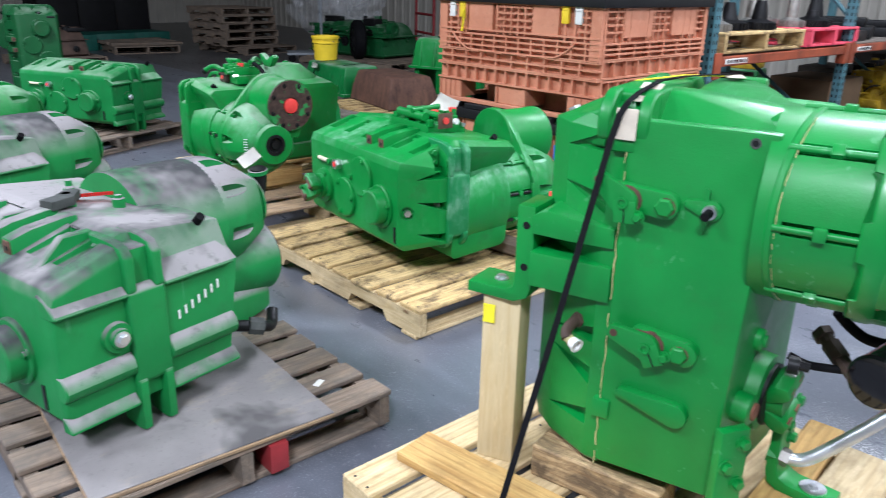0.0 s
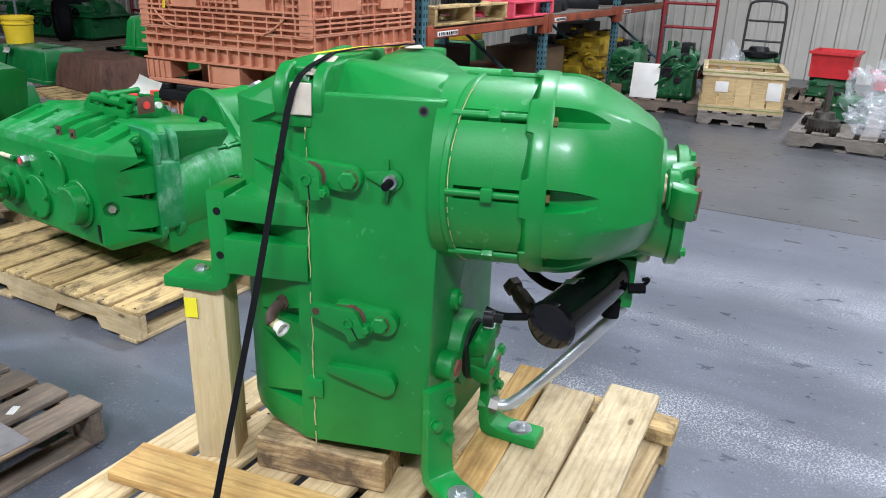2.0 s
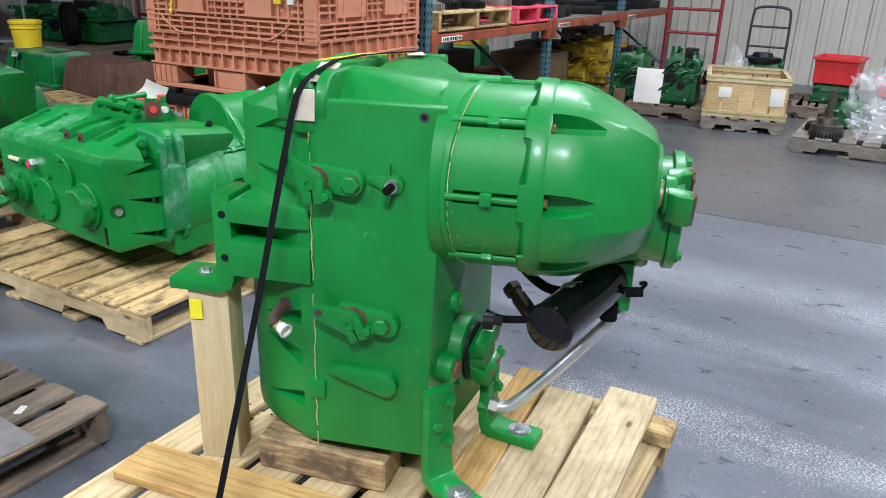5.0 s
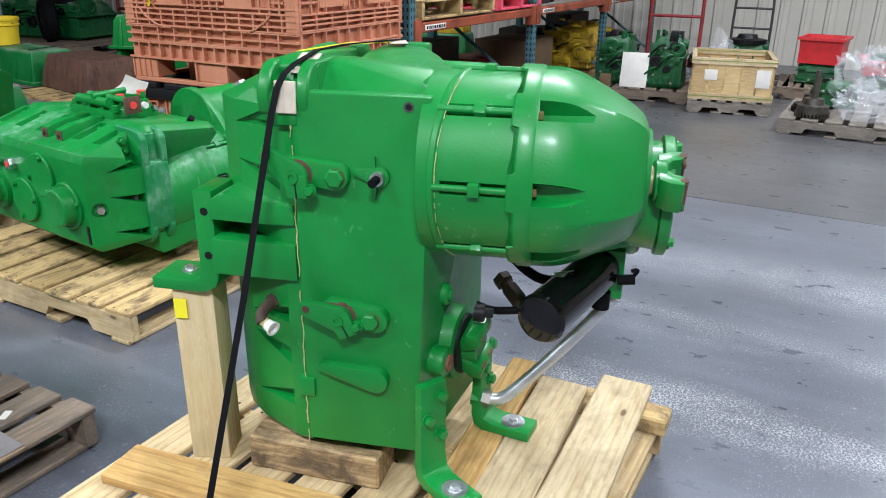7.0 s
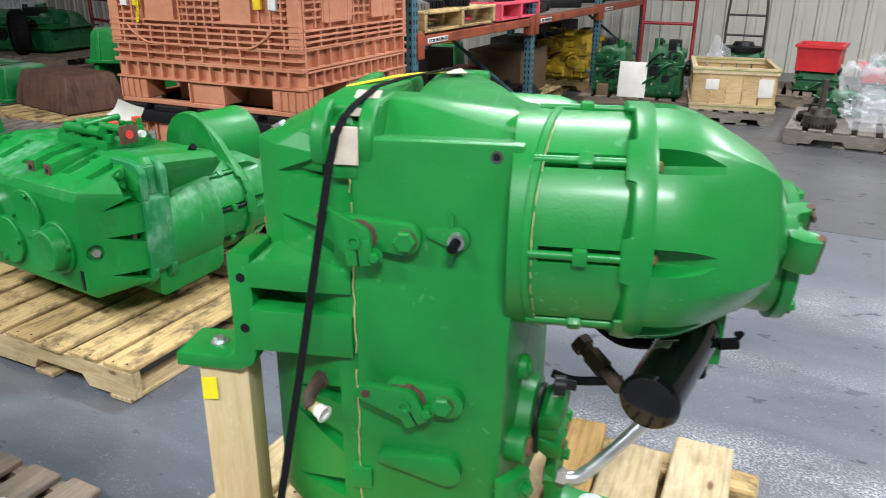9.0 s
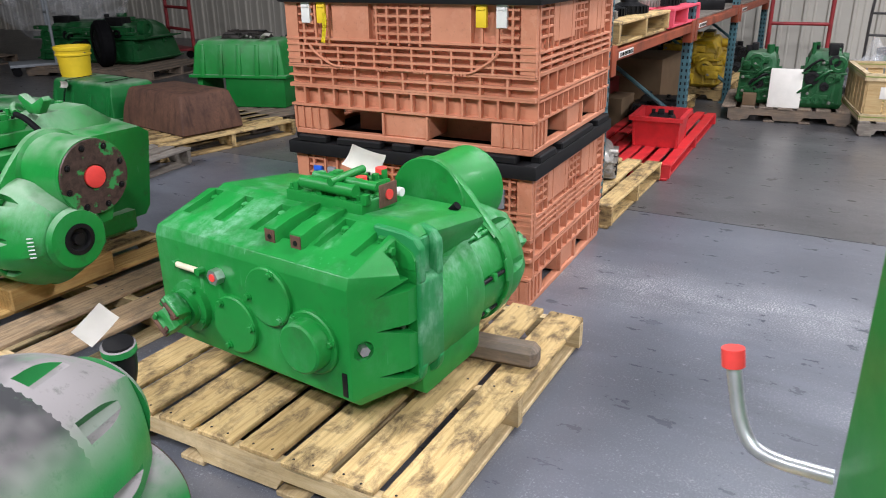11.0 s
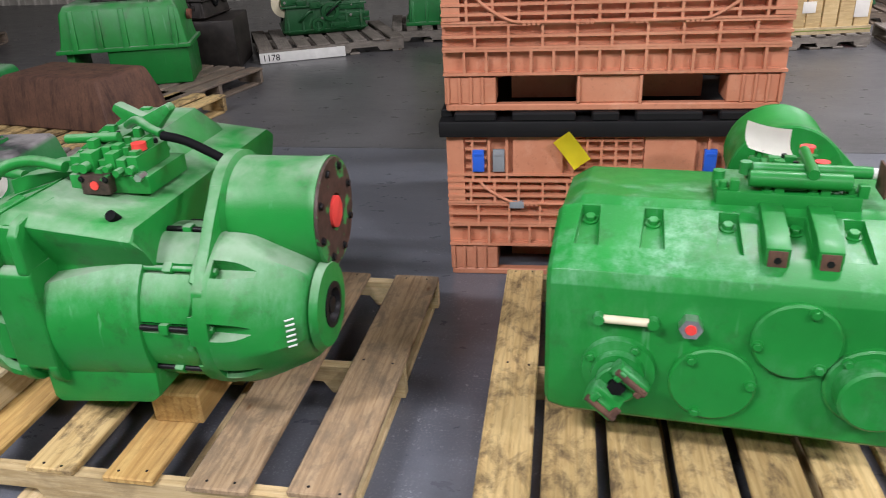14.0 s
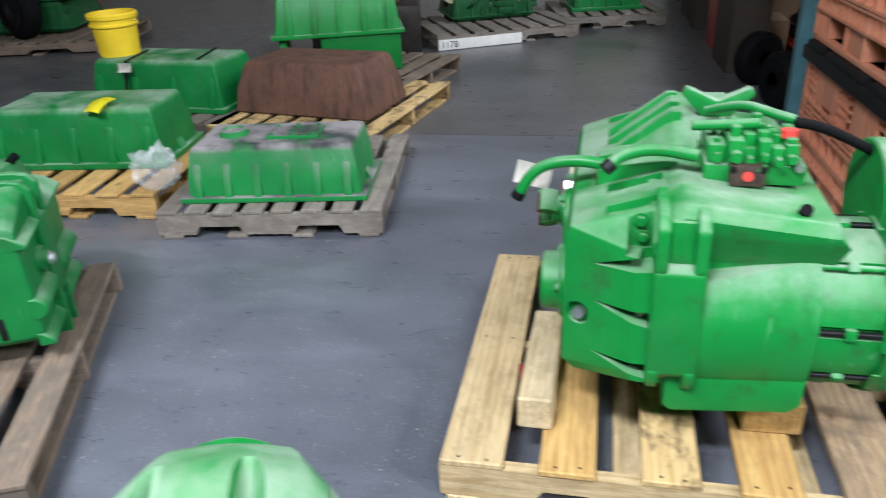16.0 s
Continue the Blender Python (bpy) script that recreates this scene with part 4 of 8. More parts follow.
        if end == "yoke":
            cast("end_plate", "endplate", lambda: a_lathe([(0.74, 0), (0.755, 0.100), (0.768, 0.096), (0.770, 0.07), (0.770, 0)], None, 40), paint, bell)
            if covers:
                yoke(unit, paint, pose(0.772, 0, 0, 35))
            else:
                yoke(unit, paint, pose(0.768, 0.004, -0.035, -70) @ Matrix.Diagonal((0.72, 0.80, 0.80, 1)), BARE_TAN)
        else:
            cast("end_plate", "endplate2", lambda: a_lathe([(0.74, 0), (0.764, 0.125), (0.782, 0.112), (0.786, 0.072), (0.786, 0.050), (0.765, 0.045), (0.765, 0)], None, 44), paint, bell)
            cast("seal", "seal", lambda: a_lathe([(0.766, 0.062), (0.789, 0.062), (0.790, 0.046), (0.772, 0.040), (0.770, 0.024), (0.785, 0.022), (0.785, 0)], None, 36), DARK_IRON, bell, "black steel seal round an open bore")
    if covers:
        for k, (cy, cz, r, h) in enumerate(((0.326, -0.024, 0.095, 0.016), (0.165, 0.110, 0.093, 0.016), (0.0, 0.010, 0.098, 0.014))):
            cov = cast("round_cover", ("cover", k), lambda: a_lathe([(0.0, 0), (-0.02, 0), (-0.02, r), (h - 0.004, r), (h, r - 0.005), (h, 0)][1:], pose(-0.225, cy, cz, 0, 0, 180), 44), paint, unit)
            if k == 2:
                cast("cover_cap", "covercap", lambda: a_lathe([(0.0, 0.08), (0.045, 0.077), (0.05, 0.07), (0.05, 0)], pose(-0.238, cy, cz, 0, 0, 180), 40), paint, cov)
            for j in range(3):
                a = 0.9 + j * 2.1 + k
                cast("bolt", ("cbolt", k, j), lambda: a_bolt((-0.225 - h, cy + r * 0.86 * math.cos(a), cz + r * 0.86 * math.sin(a)), (-1, 0, 0), 0.010, 0.012), paint, cov)
        seat = cast("shaft_flange", "sflange", lambda: a_lathe([(-0.02, 0), (-0.02, 0.088), (0.02, 0.084), (0.024, 0.062), (0.045, 0.060), (0.045, 0)], pose(-0.225, 0.535, -0.012, 0, 0, 180), 44), paint, unit)
        for j in range(4):
            a = 0.5 + j * 1.57
            cast("bolt", ("fbolt", j), lambda: a_bolt((-0.245, 0.535 + 0.074 * math.cos(a), -0.012 + 0.074 * math.sin(a)), (-1, 0, 0), 0.009, 0.01), paint, seat)
        yoke(unit, paint, pose(-0.258, 0.535, -0.012) @ pose(0, 0, 0, 50, 0, 180) @ Matrix.Diagonal((0.8, 0.85, 0.85, 1)))
        fit = cast("hose_fitting", "hosefit", lambda: a_rod((-0.22, 0.385, 0.126), (-0.255, 0.385, 0.126), 0.026, 6), ZINC, unit, "zinc hose fitting with a red cap")
        cast("cap", "hosecap", lambda: a_rod((-0.25, 0.385, 0.126), (-0.2575, 0.385, 0.126), 0.0125), RED_CAP, fit, "red plastic cap")
        cast("sight_tube", "sight", lambda: a_rod((-0.238, 0.475, 0.124), (-0.238, 0.575, 0.124), 0.010), CREAM, unit, "cream plastic sight tube")
        for j, y in enumerate((0.465, 0.585)):
            cast("fitting", ("sfit", j), lambda: a_rod((-0.22, y, 0.124), (-0.25, y, 0.124), 0.013, 8), paint, unit)
        cast("type_plate", "tplate", lambda: a_box(-0.228, -0.222, -0.122, -0.104, -0.135, -0.06, 0.001), DARK_IRON, unit, "small dark type plate")
    for j, y in enumerate((-0.10, 0.04, 0.164, 0.31, 0.48, 0.63)):
        cast("bolt", ("sbolt", j), lambda: a_bolt((-0.016, y, 0.270), (-0.26, 0, 1), 0.013, 0.017), paint, unit)
    for j, y in enumerate((0.11, 0.216)):
        def lug():
            bm = fresh()
            prism(bm, [(-0.157, 0.20), (-0.157, 0.292), (-0.10, 0.309), (0.005, 0.322), (0.04, 0.322), (0.04, 0.25)], "y", y - 0.026, y + 0.026)
            soften(bm, 0.004)
            return bm
        lg = cast("mounting_lug", ("lug", j), lug, paint, unit)
        cast("lug_face", ("lugf", j), lambda: a_box(-0.160, -0.156, y - 0.020, y + 0.020, 0.244, 0.287, 0.001), RUST, lg, "bare rusty lug face")
        cast("tapped_hole", ("lugh", j), lambda: a_rod((-0.1615, y, 0.265), (-0.1595, y, 0.265), 0.008, 12), DARK_IRON, lg)
    for j, (x, y, z, q) in enumerate(() if boxy else ((-0.052, -0.150, 0.262, 0.013), (-0.045, -0.152, 0.222, 0.011), (-0.040, -0.168, 0.030, 0.011), (-0.040, -0.168, -0.115, 0.010))):
        cast("bolt", ("ebolt", j), lambda: a_bolt((x, y, z), (0, -1, 0), q, 0.016), BARE if j == 2 else paint, unit)
    if not boxy:
        cast("corner_plug", "cplug", lambda: a_rod((-0.172, -0.130, 0.006), (-0.188, -0.161, 0.006), 0.016, 6), ZINC, unit, "zinc corner plug")
    cast("sensor", "toppl", lambda: a_rod((0.30, -0.12, 0.275), (0.30, -0.145, 0.30), 0.014), RUBBER, unit, "black sensor plug")
    if base:
        cast("base_flange", "basefl", base_shape, paint, unit)
    if hump:
        cast("case_hump", "hump", hump_shape, paint, unit)
    if valve:
        valve_block(unit, paint, *valve)
    return unit


def mapped(origin, xdir, ydir, zdir):
    """The pose that carries a unit's own axes to the given directions."""
    m = Matrix((xdir, ydir, zdir)).transposed().to_4x4()
    m.translation = origin
    return m


def lying(x, y, z, yaw):
    """A unit lying drum side up, its bell pointing along yaw."""
    return pose(x, y, z, 0, 0, yaw)


# the freshly painted unit, standing on end
A_U, A_N = Vector((0.298, -0.955, 0)).normalized(), Vector((-0.955, -0.298, 0)).normalized()
A_AT = mapped(Vector((1.382, 0.958, 0.978)) - A_N * 0.165, A_U, Vector((0, 0, -1)), -A_N)
unit_a = gear_unit("gearbox", "freshly painted glossy green gearbox standing strapped on a new pallet", A_AT, GREEN, end="yoke", valve=None, covers=False)
unit_b = gear_unit("gearbox", "green gearbox with chalky scuffs lying on a pale wooden pallet", lying(2.18, 2.585, 0.455, -5.7), GREEN_CHALKY, end="yoke", valve=(0.06, 0.06, 0.295, False), base=True)
unit_c = gear_unit("gearbox", "dusty green gearbox with a brown flange face, lying on pine blocks", lying(2.16, 4.66, 0.50, -91.2), GREEN_OLD, valve=(0.10, 0.00, 0.315, False), base=True, hump=True)
unit_d = gear_unit("gearbox", "green gearbox thick with grey dust on a weathered pallet", lying(0.585, 2.205, 0.43, 13.0), GREEN_DUSTY, valve=None, boxy=True, swing=(-0.01, 0.145, 0.025))
gear_unit("gearbox", "green gearbox thick with grey dust on a weathered pallet", lying(0.50, 3.90, 0.41, 20.0), GREEN_DUSTY, valve=None, boxy=True)
gear_unit("gearbox", "pale green gearbox with thin dust on its drum", lying(0.50, 4.96, 0.45, 20.0), GREEN_OLD, valve=None, boxy=True)
gear_unit("gearbox", "dull green gearbox with oily grime on a weathered pallet", lying(2.21, 6.82, 0.39, 26.0) @ Matrix.Diagonal((1, 1.15, 1, 1)), GREEN_LIT, valve=None, boxy=True, closed=True)


# ---- pallets ----
def board(name, l, w, h, mat, parent, x, y, z, yaw=0.0, label="", rough=0.004):
    """A board of length l along its own x, centred at x, y with its underside at z."""
    bm = fresh()
    box(bm, -l / 2, l / 2, -w / 2, w / 2, 0, h)
    soften(bm, rough, 1)
    return part(name, bm, mat, parent, label, pose(x, y, z, 0, 0, yaw))


def nail_mesh():
    """One nail head, kept to be shared."""
    return shape("nail", lambda: mesh_of(a_lathe([(-0.003, 0), (-0.003, 0.0042), (0.0008, 0.0042), (0.0012, 0.003), (0.0012, 0)], pose(0, 0, 0, 0, -90, 0), 8), "nail", DARK_IRON))


def pallet(label, at, along, across, boards, mat, stringers=3, height=0.14, mat_low=None, group="pallets on the floor", deck=0.02, wobble=0.4, mixed=(), nails=False):
    """Deck boards lie along local x, over stringers that run along local y. boards: (start, width) along y."""
    pal = thing("pallet", label, "pallet", at, group)
    low = mat_low or mat
    for s in range(stringers):
        x = -along / 2 + 0.022 + s * (along - 0.044) / (stringers - 1)
        bm = fresh()
        hgt = height - 2 * deck
        prism(bm, [(-across / 2, 0), (-across * 0.33, 0), (-across * 0.31, hgt * 0.42), (-across * 0.13, hgt * 0.42), (-across * 0.11, 0), (across * 0.11, 0), (across * 0.13, hgt * 0.42),
                   (across * 0.31, hgt * 0.42), (across * 0.33, 0), (across / 2, 0), (across / 2, hgt), (-across / 2, hgt)], "y", -0.019, 0.019)
        part("stringer", bm, low, pal, "", pose(x, 0, deck, 0, 0, 90))
    for k, (start, w) in enumerate(boards):
        if nails:
            for s in range(stringers):
                x = -along / 2 + 0.022 + s * (along - 0.044) / (stringers - 1)
                for f in (0.25, 0.74):
                    part("nail", nail_mesh(), DARK_IRON, pal, "", pose(x + random.uniform(-0.008, 0.008), -across / 2 + start + w * f + random.uniform(-0.01, 0.01), height))
        board("deck_board", along + random.uniform(-0.012, 0.012), w, deck, mixed[k] if mixed else mat, pal, random.uniform(-0.006, 0.006), -across / 2 + start + w / 2, height - deck, random.uniform(-wobble, wobble))
    for k in range(4):
        y = -across / 2 + 0.07 + k * (across - 0.14) / 3
        board("bottom_board", along, 0.10, deck, low, pal, 0, y, 0, random.uniform(-wobble, wobble))
    return pal


def even(across, n, gap):
    w = (across - gap * (n - 1)) / n
    return [(k * (w + gap), w) for k in range(n)]


# under the chalky unit
pallet("pale pine pallet with oily stained boards", pose(2.45, 2.83, 0, 0, 0, 0.7), 1.28, 1.31, even(1.31, 8, 0.028), PINE_USED, mat_low=PINE, nails=True)
pallet("slatted pallet with wide gaps between mixed boards", pose(2.42, 4.47, 0, 0, 0, -1.0), 1.18, 1.42,
       [(0, 0.17), (0.27, 0.17), (0.53, 0.145), (0.764, 0.142), (1.02, 0.143), (1.256, 0.164)], PINE_USED, mat_low=PINE, mixed=(PINE_AGED, PINE_AGED, PINE_TAN, PINE_USED, PINE_TAN, PINE), nails=True)
pal_d = pallet("weathered grey pallet with dirty boards", pose(0.82, 2.32, 0, 0, 0, 0), 1.04, 1.15, even(1.15, 8, 0.04), WOOD_OLD)
pallet("weathered grey pallet with dirty boards", pose(0.66, 3.95, 0, 0, 0, 2), 1.04, 1.15, even(1.15, 8, 0.04), WOOD_OLD)
pallet("weathered grey pallet with dirty boards", pose(0.62, 5.25, 0, 0, 0, 2), 1.04, 1.0, even(1.0, 8, 0.04), WOOD_OLD)
pallet("weathered grey pallet with dirty boards", pose(1.98, 7.06, 0, 0, 0, 22), 1.3, 1.25, even(1.25, 8, 0.05), WOOD_OLD)
# under the fresh unit
pallet("new pine pallet with extra boards laid on top", pose(1.56, 0.845, 0, 0, 0, 0), 1.20, 1.24, even(1.24, 8, 0.03), PINE, height=0.15, deck=0.022, nails=True)

# ---- fittings of the fresh unit ----
# m_a takes (along the bell, out of the lever face, height) to the unit's own axes.
m_a = Matrix(((1, 0, 0, 0), (0, 0, -1, 0.978), (0, -1, 0, -0.165), (0, 0, 0, 1)))
FACE = 0.010


def on_a(name, bm, mat=GREEN, label="", parent=None):
    bmesh.ops.transform(bm, matrix=m_a, verts=bm.verts)
    return part(name, bm, mat, parent or unit_a, label)


def obround(u0, z0, u1, z1, r0, r1, n0, n1, soft=0.005):
    """A rounded pad between two round ends, standing out of the lever face."""
    a, b = Vector((u0, z0)), Vector((u1, z1))
    ang = math.atan2(b.y - a.y, b.x - a.x)
    pts = [(a.x + r0 * math.cos(t), a.y + r0 * math.sin(t)) for t in [ang + math.pi / 2 + k * math.pi / 8 for k in range(9)]]
    pts += [(b.x + r1 * math.cos(t), b.y + r1 * math.sin(t)) for t in [ang - math.pi / 2 + k * math.pi / 8 for k in range(9)]]
    bm = fresh()
    prism(bm, pts, "y", n0, n1)
    soften(bm, soft, 2, 50)
    return bm


for hub, arm, bolt, end, turn in (((0.028, 0.980), (-0.030, 1.024), (0.116, 0.980), (0.114, 0.980), 4), ((0.115, 0.652), (0.040, 0.672), (0.186, 0.648), (0.196, 0.648), 26)):
    # cast pad, lever with split clamp jaws, clamp bolt
    pad = on_a("lever_pad", obround(hub[0] - 0.020, hub[1] + 0.012, end[0], end[1], 0.026, 0.030, FACE - 0.01, FACE + 0.026, 0.005))
    on_a("worn_edge", obround(hub[0] + 0.003, hub[1] + 0.004, hub[0] + 0.006, hub[1] + 0.003, 0.0318, 0.0318, FACE + 0.020, FACE + 0.0275, 0.001), RUST, "thin rusty edge round the clamp", parent=pad)
    lever = on_a("lever", obround(arm[0], arm[1], hub[0], hub[1], 0.019, 0.031, FACE + 0.0278, FACE + 0.046, 0.003))
    at = Matrix.Translation((hub[0], 0, hub[1])) @ pose(0, 0, 0, 0, -turn, 0)
    bm = fresh()
    box(bm, -0.019, 0.030, FACE + 0.029, FACE + 0.0475, -0.046, 0.004, at)
    soften(bm, 0.003, 2)
    on_a("clamp_jaw", bm, parent=lever)
    bm = fresh()
    hexbolt(bm, at @ Vector((0.034, FACE + 0.036, -0.030)), (0, 1, 0), 0.010, 0.018)
    on_a("clamp_bolt", bm, parent=lever)
    bm = fresh()
    lathe(bm, [(0, 0), (0, 0.013), (0.005, 0.013), (0.005, 0.008), (0.001, 0.006), (0.001, 0)], Matrix.Translation((hub[0], FACE + 0.047, hub[1])) @ pose(0, 0, 0, 0, 0, 90), 18)
    on_a("shaft_end", bm, parent=lever)
    bm = fresh()
    box(bm, 0.003, 0.0062, FACE + 0.046, FACE + 0.0483, -0.0455, -0.014, at)
    on_a("clamp_slit", bm, DARK_IRON, parent=lever)
    bm = fresh()
    rod(bm, (arm[0], FACE + 0.042, arm[1]), (arm[0], FACE + 0.0468, arm[1]), 0.009, 14)
    on_a("pin_hole", bm, RUST, parent=lever)
    on_a("bolt_rust", obround(bolt[0] + 0.001, bolt[1], bolt[0] + 0.002, bolt[1], 0.0205, 0.0205, FACE + 0.0262, FACE + 0.0268, 0.0002), RUST, "rust ring round the bolt", parent=pad)
    bm = fresh()
    lathe(bm, [(0, 0), (0, 0.021), (0.014, 0.021), (0.017, 0.017), (0.017, 0)], Matrix.Translation((bolt[0], FACE + 0.022, bolt[1])) @ pose(0, 0, 0, 0, 0, 90), 6)
    on_a("pad_bolt", bm, parent=pad)
    bm = fresh()
    prism(bm, [(hub[0] - 0.03, hub[1] + 0.034), (hub[0] + 0.0, hub[1] + 0.032), (hub[0] - 0.006, hub[1] + 0.022), (hub[0] - 0.024, hub[1] + 0.022)], "y", FACE + 0.0245, FACE + 0.0268)
    on_a("bare_patch", bm, RUST, "bare rusty patch", parent=pad)
on_a("lower_pad", obround(0.064, 0.510, 0.193, 0.487, 0.012, 0.030, FACE - 0.01, FACE + 0.024, 0.005))
for u0, u1, z0, z1 in ((-0.006, 0.036, 0.430, 0.467),):
    on_a("seam_lug", a_box(u0, u1, FACE - 0.03, FACE + 0.008, z0 - 0.012, z1, 0.004))
# speed sensor in its boss
on_a("sensor_boss", obround(0.160, 0.990, 0.207, 0.982, 0.010, 0.024, FACE - 0.01, FACE + 0.010, 0.006))
bm = fresh()
rod(bm, (0.207, FACE + 0.008, 0.982), (0.207, FACE + 0.026, 0.982), 0.015, 18)
sens = on_a("speed_sensor", bm, ZINC, "zinc speed sensor with a black plug")
bm = fresh()
rod(bm, (0.207, FACE + 0.024, 0.982), (0.204, FACE + 0.050, 0.979), 0.0095, 16)
on_a("plug", bm, RUBBER, "black plug", parent=sens)
bm = fresh()
prism(bm, [(0.190, 1.030), (0.200, 1.026), (0.202, 0.95), (0.196, 0.928)], "y", FACE - 0.004, FACE + 0.009)
on_a("cast_fin", bm)
# threaded hole in the upper corner
bm = fresh()
lathe(bm, [(0.0, 0.0), (0.0, 0.011), (0.003, 0.011), (0.003, 0.007), (0.0005, 0.006), (0.0005, 0)], Matrix.Translation((0.272, FACE - 0.001, 1.133)) @ pose(0, 0, 0, 0, 0, 90), 20)
on_a("tapped_boss", bm, GRIMY, "bare tapped hole")
bm = fresh()
rod(bm, (0.272, FACE + 0.0005, 1.133), (0.272, FACE + 0.0022, 1.133), 0.0065, 14)
on_a("tapped_hole", bm, BLACK_PLASTIC)
# bead of sealant along the joint
bm = fresh()
random.seed(5)
pts = [(0.011 + random.uniform(-0.002, 0.002), FACE - 0.002 + random.uniform(0, 0.002), 1.11 - k * 0.83 / 46) for k in range(47)]
for a, b in zip(pts, pts[1:]):
    if random.random() < 0.95:
        rod(bm, a, b, random.uniform(0.0009, 0.0019), 6)
on_a("sealant_bead", bm, SEALANT, "tan sealant squeezed out of the joint")["kind"] = "stuff"
bm = fresh()
pts = [(0.3830 + 0.2 * (-0.2115 * math.cos(t)) + random.uniform(-0.001, 0.001), -0.130 + 0.2115 * math.cos(t), 0.988 + 0.2115 * math.sin(t)) for t in [-1.15 + k * 0.055 for k in range(46)]]
for a, b in zip(pts, pts[1:]):
    if random.random() < 0.82:
        rod(bm, a, b, random.uniform(0.0005, 0.0012), 5)
on_a("sealant_bead", bm, SEALANT, "tan sealant squeezed out of the joint")["kind"] = "stuff"
# slanting collar in which the barrel sits
bm = fresh()
lathe(bm, [(-0.10, 0), (-0.10, 0.10), (-0.030, 0.135), (-0.017, 0.203), (-0.006, 0.2115), (0.004, 0.2125), (0.007, 0.209), (0.007, 0)], None, 72)
for v in bm.verts:
    v.co = Vector((0.3735 + v.co.x + 0.2 * v.co.z, v.co.y - 0.010, v.co.z - 0.035))
part("barrel_collar", bm, GREEN, unit_a)
bm = hull([(-0.05, -0.206, -0.09), (-0.05, -0.188, -0.132), (-0.05, -0.10, -0.140), (-0.20, -0.137, -0.025), (-0.20, -0.09, -0.035), (-0.05, -0.215, 0.0), (-0.05, -0.10, 0.0)])
soften(bm, 0.008, 2, 20)
part("cast_shoulder", bm, GREEN, unit_a)
# the two cross bars on the far half and the angle bracket that rests on the post
bm = fresh()
prism(bm, [(-0.205, 0.895), (-0.17, 0.918), (-0.10, 0.905), (0.004, 0.900), (0.004, 0.85), (-0.11, 0.848), (-0.205, 0.850)], "y", -0.13, 0.004)
soften(bm, 0.006)
on_a("cross_rib", bm)
on_a("cross_bar", a_box(-0.205, 0.004, -0.14, 0.006, 0.715, 0.805, 0.006), GREEN)
bm = fresh()
prism(bm, [(-0.252, 0.912), (-0.204, 0.912), (-0.204, 0.70), (-0.216, 0.668), (-0.25, 0.652), (-0.385, 0.652), (-0.385, 0.682), (-0.272, 0.682), (-0.256, 0.692), (-0.252, 0.71)], "y", -0.135, -0.015)
soften(bm, 0.005)
brk = on_a("angle_bracket", bm)
# solid dark discs paint the shade inside the bracket's two holes
for z in (0.862, 0.752):
    bm = fresh()
    rod(bm, (-0.226, -0.020, z), (-0.226, -0.0145, z), 0.010)
    on_a("bracket_hole", bm, DARK_IRON, parent=brk)
bm = fresh()
hexbolt(bm, (-0.315, -0.075, 0.682), (0, 0, 1), 0.013, 0.012)
on_a("lag_bolt", bm, ZINC, "zinc lag bolt", parent=brk)
# capped elbow
bm = fresh()
tube(bm, [(-0.075, -0.06, 0.640), (-0.085, -0.005, 0.638), (-0.090, 0.018, 0.625), (-0.080, 0.030, 0.612)], 0.014, 14)
rod(bm, (-0.077, -0.045, 0.640), (-0.081, -0.025, 0.639), 0.019, 6)
el = on_a("elbow_fitting", bm, BROWN_STEEL, "dull steel elbow fitting")
bm = fresh()
rod(bm, (-0.084, 0.022, 0.615), (-0.060, 0.034, 0.607), 0.0125, 14)
on_a("brass_nipple", bm, SEALANT, "brass nipple", parent=el)
bm = fresh()
lathe(bm, [(0, 0), (0, 0.0145), (0.016, 0.0150), (0.017, 0.0185), (0.020, 0.0185), (0.020, 0.013), (0.010, 0.012), (0.010, 0)], Matrix.Translation((-0.066, 0.031, 0.609)) @ Vector((0.022, 0.011, -0.006)).to_track_quat("X", "Z").to_matrix().to_4x4(), 20)
on_a("cap", bm, WHITE_PLASTIC, "white plastic cap", parent=el)
# bell end: adapter flange behind the yoke
bm = fresh()
lathe(bm, [(0.68, 0), (0.68, 0.112), (0.76, 0.124), (0.802, 0.128), (0.806, 0.140), (0.827, 0.140), (0.831, 0.135), (0.831, 0.06), (0.82, 0.055), (0.82, 0)], pose(0, 0.073, 0.090), 48)
adapter = part("adapter_flange", bm, GREEN, unit_a)
for k in range(6):
    a = k * math.pi / 3 + 0.2
    part("bolt", a_bolt((0.831, 0.073 + 0.124 * math.cos(a), 0.090 + 0.124 * math.sin(a)), (1, 0, 0), 0.011, 0.013), GREEN, adapter)
part("flange_face", a_lathe([(0.8315, 0), (0.8315, 0.086), (0.835, 0.086), (0.835, 0)], pose(0, 0.073, 0.090), 32), RUST, adapter, "bare brown flange face")
